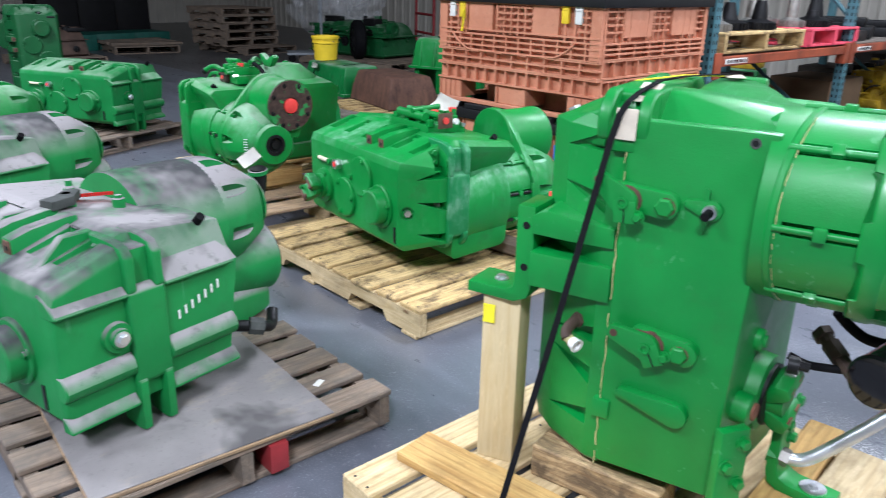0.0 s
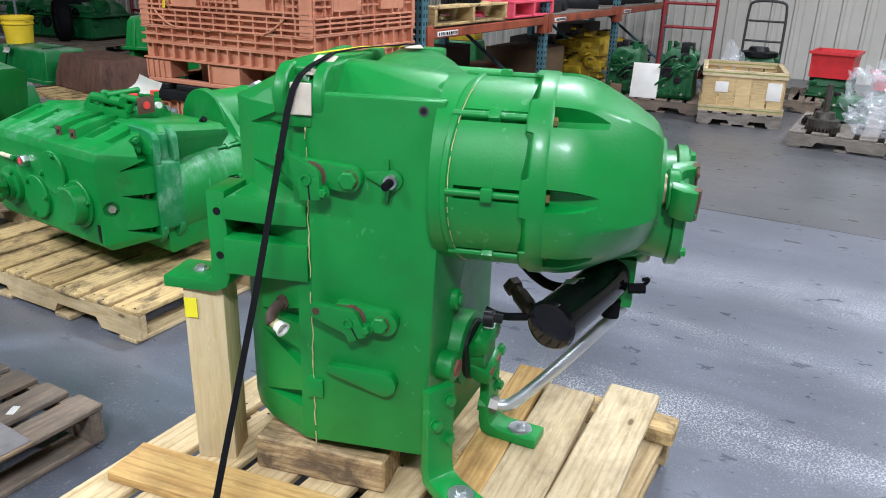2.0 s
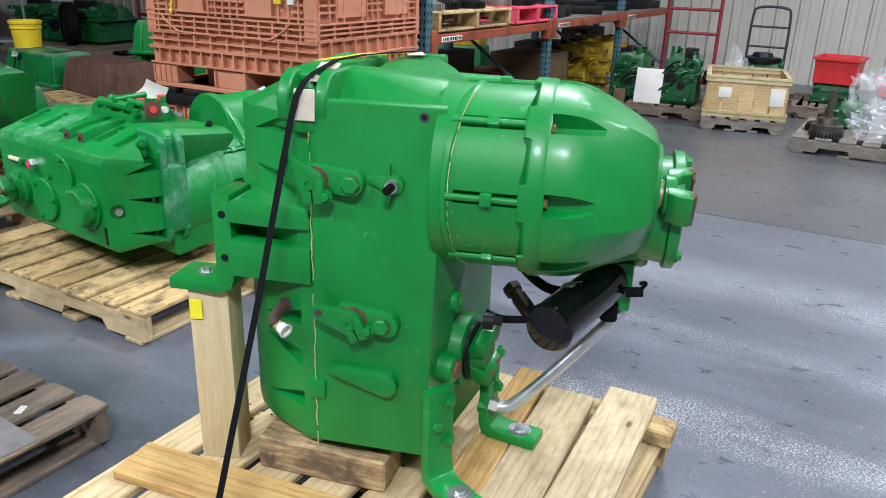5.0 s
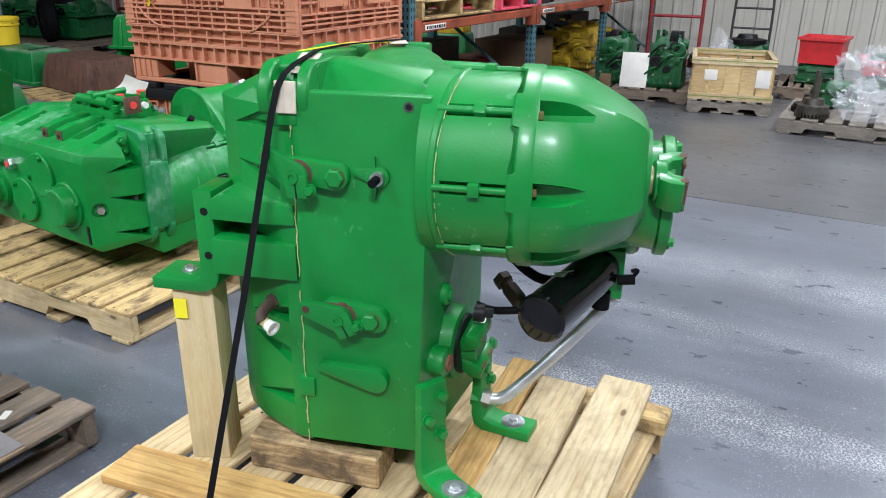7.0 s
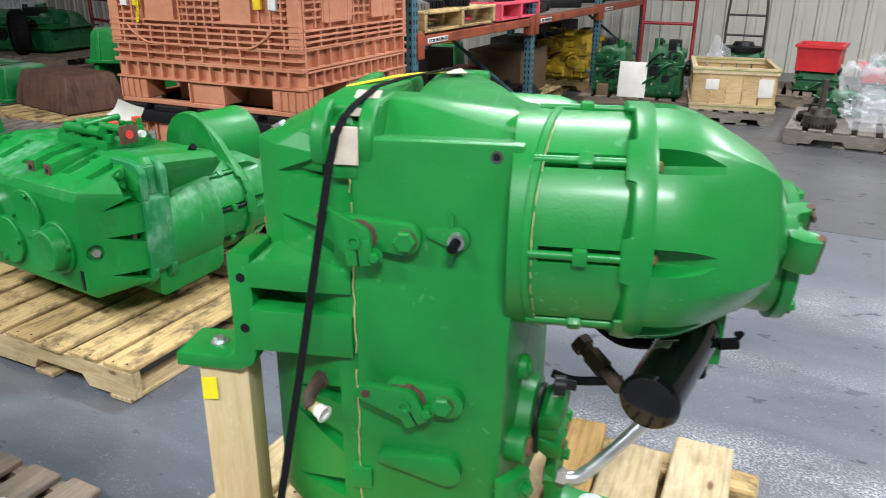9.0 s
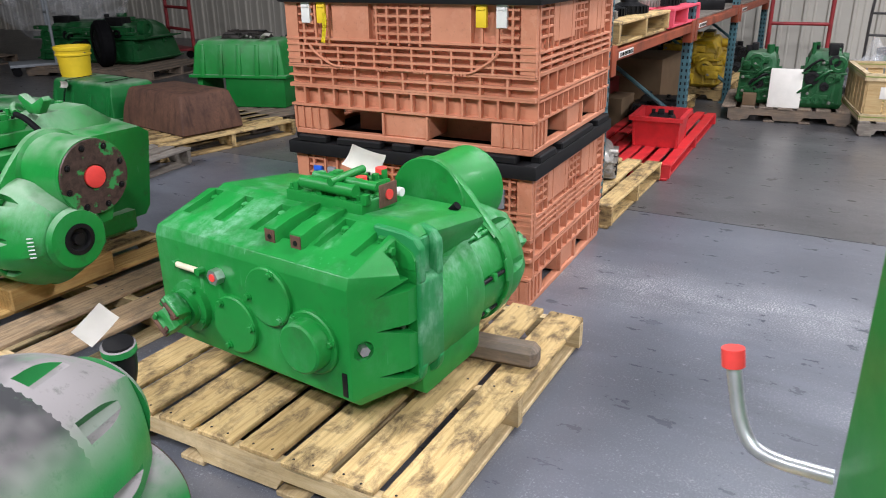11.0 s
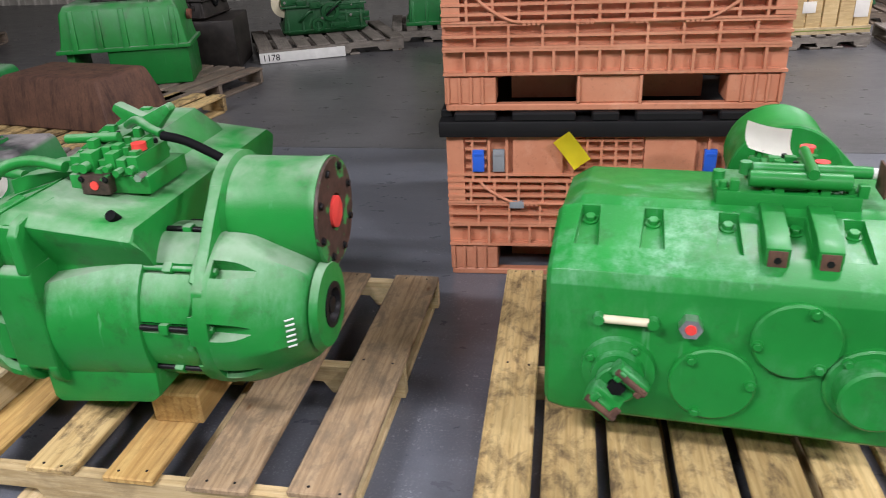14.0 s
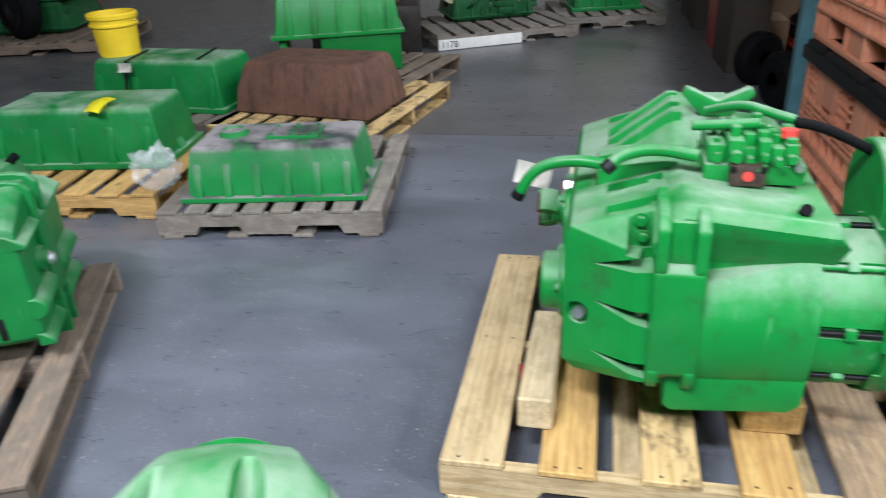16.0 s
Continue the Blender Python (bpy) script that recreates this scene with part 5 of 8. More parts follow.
# lower side: plugs, output flange, legs
side_n = Vector((0.95, 0.16, 0))
for u, n, z, r in ((0.334, -0.06, 0.51, 0.034), (0.345, -0.11, 0.665, 0.024)):
    bm = fresh()
    tall = 0.012 if r > 0.03 else -0.006
    lathe(bm, [(-0.04, 0), (-0.04, r * 1.15), (tall, r * 1.1), (tall + 0.004, r * 0.9), (tall + 0.004, 0)], Matrix.Translation((u, n, z)) @ side_n.to_track_quat("X", "Z").to_matrix().to_4x4(), 28)
    pl = on_a("side_plug", bm)
    bm = fresh()
    lathe(bm, [(tall + 0.003, 0), (tall + 0.003, r * 0.62), (tall + 0.010, r * 0.62), (tall + 0.010, 0)], Matrix.Translation((u, n, z)) @ side_n.to_track_quat("X", "Z").to_matrix().to_4x4(), 20)
    on_a("plug_face", bm, RUST_RED if r > 0.03 else GREEN, parent=pl)
mo = Matrix.Translation((0.362, -0.185, 0.50)) @ side_n.to_track_quat("X", "Z").to_matrix().to_4x4()
bm = fresh()
lathe(bm, [(-0.05, 0), (-0.05, 0.10), (0.0, 0.095), (0.004, 0.080), (0.004, 0)], mo, 40)
hub = on_a("output_seat", bm)
bm = fresh()
lathe(bm, [(0.004, 0.078), (0.012, 0.078), (0.014, 0.05), (0.004, 0.05)], mo, 36)
on_a("seal", bm, DARK_IRON, "black seal", parent=hub)
bm = fresh()
lathe(bm, [(0.004, 0), (0.004, 0.048), (0.05, 0.046), (0.05, 0)], mo, 32)
on_a("output_shaft", bm, parent=hub)
for s in (-1, 1):
    bm = fresh()
    prism(bm, [(0.012, 0.012 * s), (0.055, 0.030 * s), (0.068, 0.045 * s), (0.06, 0.070 * s), (0.03, 0.070 * s), (0.012, 0.05 * s)], "z", -0.05, 0.05, mo @ pose(0, 0, 0, 75))
    soften(bm, 0.006)
    on_a("yoke_ear", bm, parent=hub)
    for q in (-0.026, 0.026):
        bm = fresh()
        box(bm, 0.056, 0.066, 0.046 * s - 0.009, 0.046 * s + 0.009, q - 0.013, q + 0.013, mo @ pose(0, 0, 0, 75))
        on_a("bolt_seat", bm, RUST_RED, "bare rusty bolt seat", parent=hub)


def leg(u, n, turn, up=0.30):
    """A bent plate leg: an upright bolted to the case, swept out to a foot with a lag bolt."""
    at = Matrix.Translation((u, n, 0)) @ pose(0, 0, 0, 0, 0, turn)
    bm = fresh()
    prism(bm, [(-0.012, 0.235 + up), (0.014, 0.235 + up), (0.014, 0.30), (0.022, 0.272), (0.048, 0.262), (0.15, 0.262), (0.15, 0.236), (0.02, 0.236), (-0.004, 0.25), (-0.012, 0.28)], "y", -0.038, 0.038, at)
    soften(bm, 0.004)
    lg = on_a("leg_bracket", bm)
    for y, z in ((-0.02, 0.47), (0.018, 0.415), (-0.02, 0.365)):
        bm = fresh()
        hexbolt(bm, at @ Vector((0.014, y, z)), at.to_3x3() @ Vector((1, 0, 0)), 0.013, 0.016)
        on_a("bolt", bm, parent=lg)
    bm = fresh()
    lathe(bm, [(0.0, 0), (0.0, 0.031), (0.004, 0.031), (0.004, 0)], Matrix.Translation(at @ Vector((0.095, 0, 0.262))) @ pose(0, 0, 0, 0, -90, 0), 24)
    on_a("washer", bm, ZINC, "zinc washer", parent=lg)
    bm = fresh()
    hexbolt(bm, at @ Vector((0.095, 0, 0.266)), (0, 0, 1), 0.012, 0.010)
    on_a("lag_bolt", bm, ZINC, "zinc lag bolt", parent=lg)


leg(0.325, 0.030, 40, 0.27)
leg(0.408, -0.235, 14, 0.20)
# oil filter with its head, hose and tube
fa, fb = Vector((0.563, 0.035, 0.692)), Vector((0.680, -0.250, 0.700))
d = (fb - fa)
mf = Matrix.Translation(fa) @ d.to_track_quat("X", "Z").to_matrix().to_4x4()
L = d.length
bm = fresh()
lathe(bm, [(0, 0), (0.0, 0.040), (0.004, 0.052), (0.012, 0.0575), (0.016, 0.0575), (0.019, 0.055), (L, 0.055), (L, 0)], mf, 40)
filt = on_a("oil_filter", bm, BLACK, "glossy black oil filter canister")
bm = fresh()
lathe(bm, [(L, 0), (L, 0.050), (L + 0.035, 0.048), (L + 0.05, 0.03), (L + 0.05, 0)], mf, 24)
on_a("filter_head", bm, DARK_IRON, "dark filter head", parent=filt)
bm = fresh()
box(bm, 0.125, 0.15, -0.016, 0.016, 0.0535, 0.0556, mf @ pose(0, 0, 0, 20, 0, 0))
box(bm, 0.156, 0.160, -0.026, 0.026, 0.0535, 0.0556, mf @ pose(0, 0, 0, 20, 0, 0))
on_a("print_mark", bm, WHITE_PLASTIC, "white printed mark", parent=filt)
on_a("filter_mount", a_box(0.655, 0.75, -0.33, -0.27, 0.62, 0.75, 0.008), GREEN)
bm = fresh()
rod(bm, (0.70, -0.26, 0.60), (0.70, -0.26, 0.645), 0.022, 16)
on_a("sensor_cup", bm, RUBBER, "black rubber cup")
bm = fresh()
tube(bm, [(0.40, -0.22, 0.325), (0.44, -0.22, 0.318), (0.475, -0.225, 0.325), (0.555, -0.25, 0.405), (0.66, -0.285, 0.52), (0.735, -0.31, 0.61)], 0.0165, 16)
pipe = on_a("oil_tube", bm, DULL_ZINC, "zinc-plated bent steel oil tube")
for a, b, r in (((0.385, -0.22, 0.327), (0.405, -0.22, 0.325), 0.027), ((0.405, -0.22, 0.325), (0.435, -0.22, 0.318), 0.024)):
    bm = fresh()
    rod(bm, a, b, r, 6)
    on_a("tube_nut", bm, BARE if r < 0.026 else GREEN, parent=pipe)
bm = fresh()
tube(bm, [(0.47, -0.30, 0.70), (0.50, -0.31, 0.665), (0.55, -0.30, 0.64), (0.64, -0.28, 0.66), (0.70, -0.25, 0.70)], 0.013, 12)
on_a("oil_hose", bm, RUBBER, "black rubber oil hose")
bm = fresh()
tube(bm, [(0.39, -0.21, 0.60), (0.43, -0.21, 0.585), (0.48, -0.19, 0.60), (0.54, -0.19, 0.61)], 0.010, 12)
on_a("sensor_cable", bm, RUBBER, "black sensor cable")
bm = fresh()
rod(bm, (0.445, -0.265, 0.655), (0.535, -0.17, 0.60), 0.017, 10)
rod(bm, (0.470, -0.238, 0.640), (0.500, -0.207, 0.621), 0.0225, 6)
on_a("hose_fitting", bm, BROWN_STEEL, "brown steel hose fitting")
bm = fresh()
rod(bm, (0.445, -0.265, 0.655), (0.458, -0.251, 0.647), 0.025, 6)
on_a("hose_nut", bm, BROWN_STEEL)
bm = fresh()
rod(bm, (0.735, -0.245, 0.685), (0.775, -0.25, 0.688), 0.013, 10)
tube(bm, [(0.765, -0.25, 0.688), (0.785, -0.25, 0.715), (0.765, -0.245, 0.712)], 0.005, 8)
on_a("sensor_plug", bm, RUBBER, "black sensor plug on the filter head")
bm = fresh()
rod(bm, (0.395, -0.16, 0.60), (0.42, -0.16, 0.60), 0.022, 12)
rod(bm, (0.41, -0.16, 0.605), (0.44, -0.165, 0.60), 0.012, 10)
on_a("pressure_switch", bm, DARK_IRON, "dark pressure switch")
# the top swells from the flat round the lug down to the barrel
flat_top = [(-0.10, 1.08), (-0.115, 1.150), (-0.20, 1.186), (-0.34, 1.200), (-0.515, 1.202), (-0.53, 1.08)]
round_top = [(-0.05, 1.08), (-0.06, 1.182), (-0.13, 1.197), (-0.20, 1.185), (-0.27, 1.145), (-0.30, 1.08)]
bm = fresh()
loft(bm, [[(u, n0 + (n1 - n0) * f, z0 + (z1 - z0) * f) for (n0, z0), (n1, z1) in zip(flat_top, round_top)] for u, f in ((0.075, 0.0), (0.19, 0.03), (0.25, 0.35), (0.30, 0.70), (0.345, 0.97))])
soften(bm, 0.02, 3, 12)
on_a("top_swell", bm)
# lifting lug on the far edge of the top and a capped pipe at the back
on_a("lifting_lug", a_box(0.13, 0.20, -0.55, -0.50, 1.05, 1.205, 0.01))
bm = fresh()
tube(bm, [(-0.20, -0.45, 0.62), (-0.32, -0.49, 0.62), (-0.35, -0.52, 0.66), (-0.371, -0.547, 0.775)], 0.014, 12)
bp = on_a("drain_pipe", bm, DULL_ZINC, "dull steel pipe with a red cap")
bm = fresh()
rod(bm, (-0.371, -0.547, 0.77), (-0.375, -0.552, 0.805), 0.021, 16)
on_a("cap", bm, RED_CAP, "red plastic cap", parent=bp)

# ---- what holds the fresh unit on its pallet ----
def world_a(u, n, z):
    return Vector((1.382, 0.958, 0)) + A_U * u + A_N * n + Vector((0, 0, z))


A_YAW = math.degrees(math.atan2(A_U.y, A_U.x))


def at_a(u, n, z, turn=0.0):
    p = world_a(u, n, z)
    return pose(p.x, p.y, p.z, 0, 0, A_YAW + turn)


def lone_board(name, label, l, w, h, mat, at, rough=0.004, category="timber"):
    bm = fresh()
    box(bm, -l / 2, l / 2, -w / 2, w / 2, 0, h)
    soften(bm, rough, 1)
    return solid(name, bm, mat, label, category, at)


bm = fresh()
box(bm, 0, 0.50, -0.050, 0.050, -0.052, 0.052)
soften(bm, 0.006, 2)
solid("support_post", bm, PINE_POST, "pale square pine post under a green bracket", "post", Matrix.Translation(world_a(-0.298, -0.082, 0.1505)) @ pose(0, 0, 0, 0, 0, A_YAW + 8) @ pose(0, 0, 0, 0, -90, 0))
bm = fresh()
box(bm, -0.016, 0.016, -0.0015, 0.0015, -0.026, 0.026)
solid("label_sticker", bm, YELLOW_CARD, "small yellow sticker on the pine post", "sticker", Matrix.Translation(world_a(-0.322, -0.0235, 0.598)) @ pose(0, 0, 0, 0, 0, A_YAW + 8))
lone_board("timber_block", "old dark wooden block under the green gearbox", 0.36, 0.13, 0.096, WOOD_BLOCK, at_a(0.01, -0.075, 0.1505, -4), 0.006)
lone_board("timber_block", "old dark wooden block under the green gearbox", 0.34, 0.13, 0.096, WOOD_BLOCK, at_a(0.02, -0.36, 0.1505, 3), 0.006)
lone_board("loose_board", "tan board lying on the new pallet", 0.62, 0.14, 0.03, PINE_TAN, at_a(-0.20, 0.10, 0.1505, -8))
for k, (yy, ww, xx, ll, mt) in enumerate(((0.330, 0.150, 1.80, 0.70, PINE_PALE), (0.485, 0.145, 1.74, 0.62, PINE_PALE), (0.615, 0.100, 1.76, 0.70, PINE_TAN))):
    lone_board("loose_board", "rough pale board laid over a packing timber on the new pallet" if mt is PINE_PALE else "tan board beside the foot of the green gearbox", ll, ww, 0.032,
               mt, pose(xx, yy, 0.2035 if mt is PINE_PALE else 0.2045, 0, 0, 3 + k * 2), 0.006)
lone_board("packing_timber", "rough square timber lying across the new pallet", 0.46, 0.09, 0.052, PINE_USED, pose(2.06, 0.43, 0.151, 0, 0, 92), 0.006)
lone_board("packing_timber", "rough square timber lying across the new pallet", 0.46, 0.09, 0.052, PINE_USED, pose(1.60, 0.46, 0.151, 0, 0, 92), 0.006)


def ribbon(bm, pts, wide, width, thick=0.002):
    """A flat strap along the points; wide is the direction of its width."""
    wide = Vector(wide).normalized() * width / 2
    pts = [Vector(p) for p in pts]
    rings = []
    for i, q in enumerate(pts):
        d = (pts[min(i + 1, len(pts) - 1)] - pts[max(i - 1, 0)]).normalized()
        out = d.cross(wide).normalized() * thick / 2
        rings.append([bm.verts.new(q + a) for a in (wide + out, -wide + out, -wide - out, wide - out)])
    bm.faces.new(rings[0])
    bm.faces.new(rings[-1][::-1])
    for a, b in zip(rings, rings[1:]):
        for k in range(4):
            bm.faces.new((a[k], a[(k + 1) % 4], b[(k + 1) % 4], b[k]))


bm = fresh()
ribbon(bm, [world_a(*q) for q in ((0.165, -0.56, 1.05), (0.145, -0.545, 1.19), (0.12, -0.50, 1.214), (0.06, -0.24, 1.226), (0.030, -0.125, 1.224), (0.014, -0.03, 1.206), (0.004, 0.006, 1.190), (-0.008, 0.022, 1.162), (-0.016, 0.040, 1.11), (-0.051, 0.165, 0.745), (-0.098, 0.425, 0.152))],
       A_U, 0.0145)
ts = solid("tie_strap", bm, RUBBER, "black tie-down strap over the green gearbox", "strap")
bm = fresh()
q = world_a(-0.098, 0.425, 0.152)
tube(bm, [q + Vector((0, 0, 0.05)), q + Vector((0.0, 0.02, 0.03)), q + Vector((0.0, 0.02, 0.008)), q + Vector((0.03, 0, 0.004)), q + Vector((0.05, 0, 0.004))], 0.004, 8)
part("strap_hook", bm, DARK_IRON, ts, "dark wire hook")
bm = fresh()
box(bm, -0.024, 0.024, 0, 0.004, -0.034, 0.034)
soften(bm, 0.0015, 1)
pd = solid("strap_pad", bm, SOILED_CARD, "soiled white card pad under the black strap", "pad", Matrix.Translation(world_a(0.006, 0.0165, 1.142)) @ pose(0, 0, 0, 0, 0, A_YAW) @ pose(0, 0, 0, -4, 0, 0), "strap pads")
copy_thing(pd, Matrix.Translation(world_a(0.020, -0.070, 1.2045)) @ pose(0, 0, 0, 0, 0, A_YAW) @ pose(0, 0, 0, -73, 0, 0) @ Matrix.Diagonal((1, 1, 1.5, 1)))
copy_thing(pd, Matrix.Translation(world_a(0.125, -0.47, 1.212)) @ pose(0, 0, 0, 0, 0, A_YAW) @ pose(0, 0, 0, -90, 0, 20))
bm = fresh()
ribbon(bm, [world_a(-0.055, -0.225, 1.208), world_a(0.03, -0.31, 1.219), world_a(0.108, -0.43, 1.214)], A_N, 0.03)
solid("paper_tag", bm, YELLOW_CARD, "yellow paper tag lying on top of the green gearbox", "tag")

# blocks and beam under the other units
lone_board("timber_block", "old grey wooden beam on the pale pallet", 0.50, 0.09, 0.085, WOOD_OLD, pose(2.62, 2.44, 0.1405, 0, 0, 96), 0.02)
for bx, by, bl, bw, bh, mt, yaw in ((2.42, 4.34, 0.50, 0.15, 0.10, PINE_TAN, 88), (2.34, 4.945, 0.46, 0.095, 0.10, PINE_PALE, 86)):
    lone_board("timber_block", "pine block under the dusty gearbox", bl, bw, bh, mt, pose(bx - 0.12, by, 0.1405, 0, 0, yaw - 88), 0.006)
bm = fresh()
box(bm, -0.36, 0.36, -0.36, 0.36, 0, 0.0135)
soften(bm, 0.003, 1)
ply = thing("plywood_sheet", "grey dusty plywood sheet on the weathered pallet", "plywood", pose(0.77, 2.10, 0.1405, 0, 0, -3))
part("core", bm, PINE_AGED, ply, "worn tan plywood edge")
part("face_veneer", a_box(-0.357, 0.357, -0.357, 0.357, 0.0135, 0.018, 0.0015, None, 1), PLY, ply)
lone_board("timber_block", "dark block under the dust-covered gearbox", 0.4, 0.1, 0.095, WOOD_OLD, pose(0.70, 2.30, 0.1585, 0, 0, 13))
lone_board("timber_block", "dark block under the dust-covered gearbox", 0.4, 0.1, 0.113, WOOD_OLD, pose(0.60, 2.66, 0.1405, 0, 0, 13))


def card_tag(label, at, w, h, mat, bend=0.015):
    bm = fresh()
    rows = [[bm.verts.new((w * (i / 6 - 0.5), bend * math.sin(j / 5 * 3.1) + bend * 0.6 * math.sin(i / 6 * 3), h * (j / 5 - 0.5))) for i in range(7)] for j in range(6)]
    for r0, r1 in zip(rows, rows[1:]):
        for i in range(6):
            bm.faces.new((r0[i], r0[i + 1], r1[i + 1], r1[i]))
    bmesh.ops.solidify(bm, geom=bm.faces[:], thickness=0.0012)
    return solid("card_tag", bm, mat, label, "tag", at, "tags on the units")


card_tag("white paper tag on the valve of the chalky gearbox", pose(2.46, 2.76, 0.865, -48, 14, -80), 0.125, 0.085, WHITE_CARD)
card_tag("yellow card tag hanging on the salmon container", pose(3.252, 3.262, 0.562, 0, -38, -92), 0.075, 0.135, YELLOW_CARD, 0.006)
card_tag("yellow card strip hanging on the salmon container", pose(3.270, 3.52, 1.20, 0, 8, -92), 0.022, 0.13, YELLOW_CARD, 0.004)
card_tag("crumpled white paper tag hanging on the dusty gearbox", pose(1.395, 2.745, 0.735, -50, 38, -70), 0.055, 0.085, WHITE_CARD, 0.006)
card_tag("white paper tag on the pipe of the dusty gearbox", pose(2.36, 4.99, 0.735, -30, 10, -95), 0.10, 0.065, WHITE_CARD)
card_tag("red plastic tag on the dusty case", pose(0.700, 2.515, 0.745, 62, 0, -14), 0.16, 0.05, RED_CAP, 0.002)
solid("painted_block", a_box(-0.04, 0.04, -0.02, 0.02, 0, 0.04, 0.004), RED_STEEL, "red painted block on the slatted pallet", "block", pose(2.20, 4.99, 0.1405, 0, 0, 12))
part("painted_block", a_box(-0.03, 0.03, -0.585, -0.48, 0.022, 0.117, 0.004), RED_STEEL, pal_d, "block with a red painted end", pose(0.10, 0, 0))


def chalk(unit, name, spots):
    """Rows of short chalk bars on a unit, for writing that cannot be read. spots: corner, step, height direction, count."""
    for base, step, up, n in spots:
        bm = fresh()
        base, step, up = Vector(base), Vector(step), Vector(up)
        out = step.cross(up).normalized() * 0.0015
        for k in range(n):
            p = base + step * k
            q = [p, p + step * 0.26, p + step * 0.34 + up, p + step * 0.08 + up]
            vs = [bm.verts.new(c + out) for c in q] + [bm.verts.new(c - out) for c in q]
            for f in ((0, 1, 2, 3), (7, 6, 5, 4), (0, 4, 5, 1), (1, 5, 6, 2), (2, 6, 7, 3), (3, 7, 4, 0)):
                bm.faces.new([vs[i] for i in f])
        part(name, bm, CHALK, unit, "pale chalk strokes")


for sx, sy, sz, turn in ((1.183, 1.932, 0.1405, 30), (1.05, 1.83, 0.1405, -20)):
    bm = fresh()
    box(bm, -0.022, 0.022, -0.011, 0.011, 0, 0.0015)
    solid("paper_scrap", bm, WHITE_CARD, "torn white paper scrap on the weathered pallet", "paper", pose(sx, sy, sz, 0, 0, turn), "paper scraps")
chalk(unit_d, "chalk_strokes", (((0.145, -0.2115, 0.030), (0.024, 0, 0.009), (-0.003, 0, 0.026), 7),))
chalk(unit_c, "chalk_strokes", (((0.738, -0.1525, 0.045), (0, 0, -0.015), (-0.019, -0.013, 0), 6),))
# bent pipes on the far end of the dusty unit, one with a tag
for pts in ([(-0.12, 0.10, 0.30), (-0.22, 0.115, 0.31), (-0.32, 0.118, 0.285), (-0.365, 0.115, 0.205)], [(0.08, 0.02, 0.36), (-0.02, 0.03, 0.375), (-0.10, 0.02, 0.36), (-0.13, 0.0, 0.335)]):
    pp = part("bent_pipe", a_tube(pts, 0.0155, 14), GREEN_OLD, unit_c)
    e, d = Vector(pts[-1]), (Vector(pts[-1]) - Vector(pts[-2])).normalized()
    part("pipe_mouth", a_rod(e - d * 0.01, e + d * 0.012, 0.0185, 18), DARK_IRON, pp, "dark open pipe end")
part("oil_hose", a_tube([(0.31, 0.13, 0.415), (0.37, 0.13, 0.405), (0.44, 0.125, 0.375), (0.51, 0.12, 0.34)], 0.0125, 12), RUBBER, unit_c, "black oil hose")
part("bent_pipe", a_tube([(0.12, 0.27, 0.40), (0.20, 0.20, 0.44), (0.26, 0.15, 0.43), (0.31, 0.13, 0.42)], 0.0125, 12), GREEN_OLD, unit_c)
bm = fresh()
prism(bm, [(0.115, 0.37), (0.185, 0.37), (0.245, 0.435), (0.232, 0.455), (0.15, 0.417), (0.068, 0.455), (0.055, 0.435)], "y", 0.30, 0.34)
soften(bm, 0.008, 2)
part("shift_fork", bm, GREEN_OLD, unit_c)
# more of the valve gear on the chalky unit
part("spool_housing", a_rod((0.045, 0.05, 0.378), (0.045, 0.27, 0.378), 0.020, 18), GREEN_CHALKY, unit_b)
part("spool_housing", a_rod((0.09, 0.0, 0.388), (0.09, 0.26, 0.388), 0.015, 14), GREEN_CHALKY, unit_b)
part("valve_foot", a_box(0.035, 0.20, 0.02, 0.34, 0.30, 0.345, 0.006), GREEN_CHALKY, unit_b)
for y in (0.02, 0.10, 0.20, 0.30):
    part("valve_lug", a_box(0.04, 0.065, y - 0.011, y + 0.011, 0.34, 0.372, 0.004), GREEN_CHALKY, unit_b)
    part("bolt", a_bolt((0.055, y + 0.025, 0.345), (0, 0, 1), 0.011, 0.02), GREEN_CHALKY, unit_b)
for y, z, h in ((0.05, 0.36, 0.02), (0.16, 0.37, 0.012), (0.27, 0.36, 0.03), (0.33, 0.335, 0.03)):
    part("valve_stub", a_rod((0.13, y, z), (0.13, y, z + h), 0.015, 10), GREEN_CHALKY, unit_b)
part("port_plug", a_rod((0.10, -0.03, 0.37), (0.10, -0.037, 0.37), 0.016, 16), RED_CAP, unit_b, "red plastic port plug")
part("port_plug", a_rod((0.13, 0.10, 0.385), (0.13, 0.10, 0.398), 0.018, 16), RED_CAP, unit_b, "red plastic port plug")
part("fitting", a_rod((0.16, -0.02, 0.362), (0.16, -0.036, 0.362), 0.014, 16), WHITE_PLASTIC, unit_b, "white capped fitting")
part("port_face", a_box(0.06, 0.14, -0.032, -0.026, 0.335, 0.405, 0.002), RUST, unit_b, "bare brown port face")
# breather, lever and fittings on the dust-covered case
for x, y, z, q, h in ((0.10, 0.25, 0.31, 0.028, 0.035), (0.22, 0.16, 0.30, 0.02, 0.03), (0.14, 0.30, 0.31, 0.018, 0.06)):
    part("breather", a_lathe([(-0.02, 0), (-0.02, q), (h * 0.6, q), (h * 0.7, q * 0.6), (h, q * 0.55), (h, 0)], pose(x, y, z, 0, -90, 0), 16), GREEN_DUSTY, unit_d, "dusty breather")
bm = fresh()
prism(bm, [(0.02, 0.18), (0.10, 0.20), (0.16, 0.27), (0.13, 0.30), (0.06, 0.25), (0.01, 0.24)], "z", 0.315, 0.345)
soften(bm, 0.006, 2)
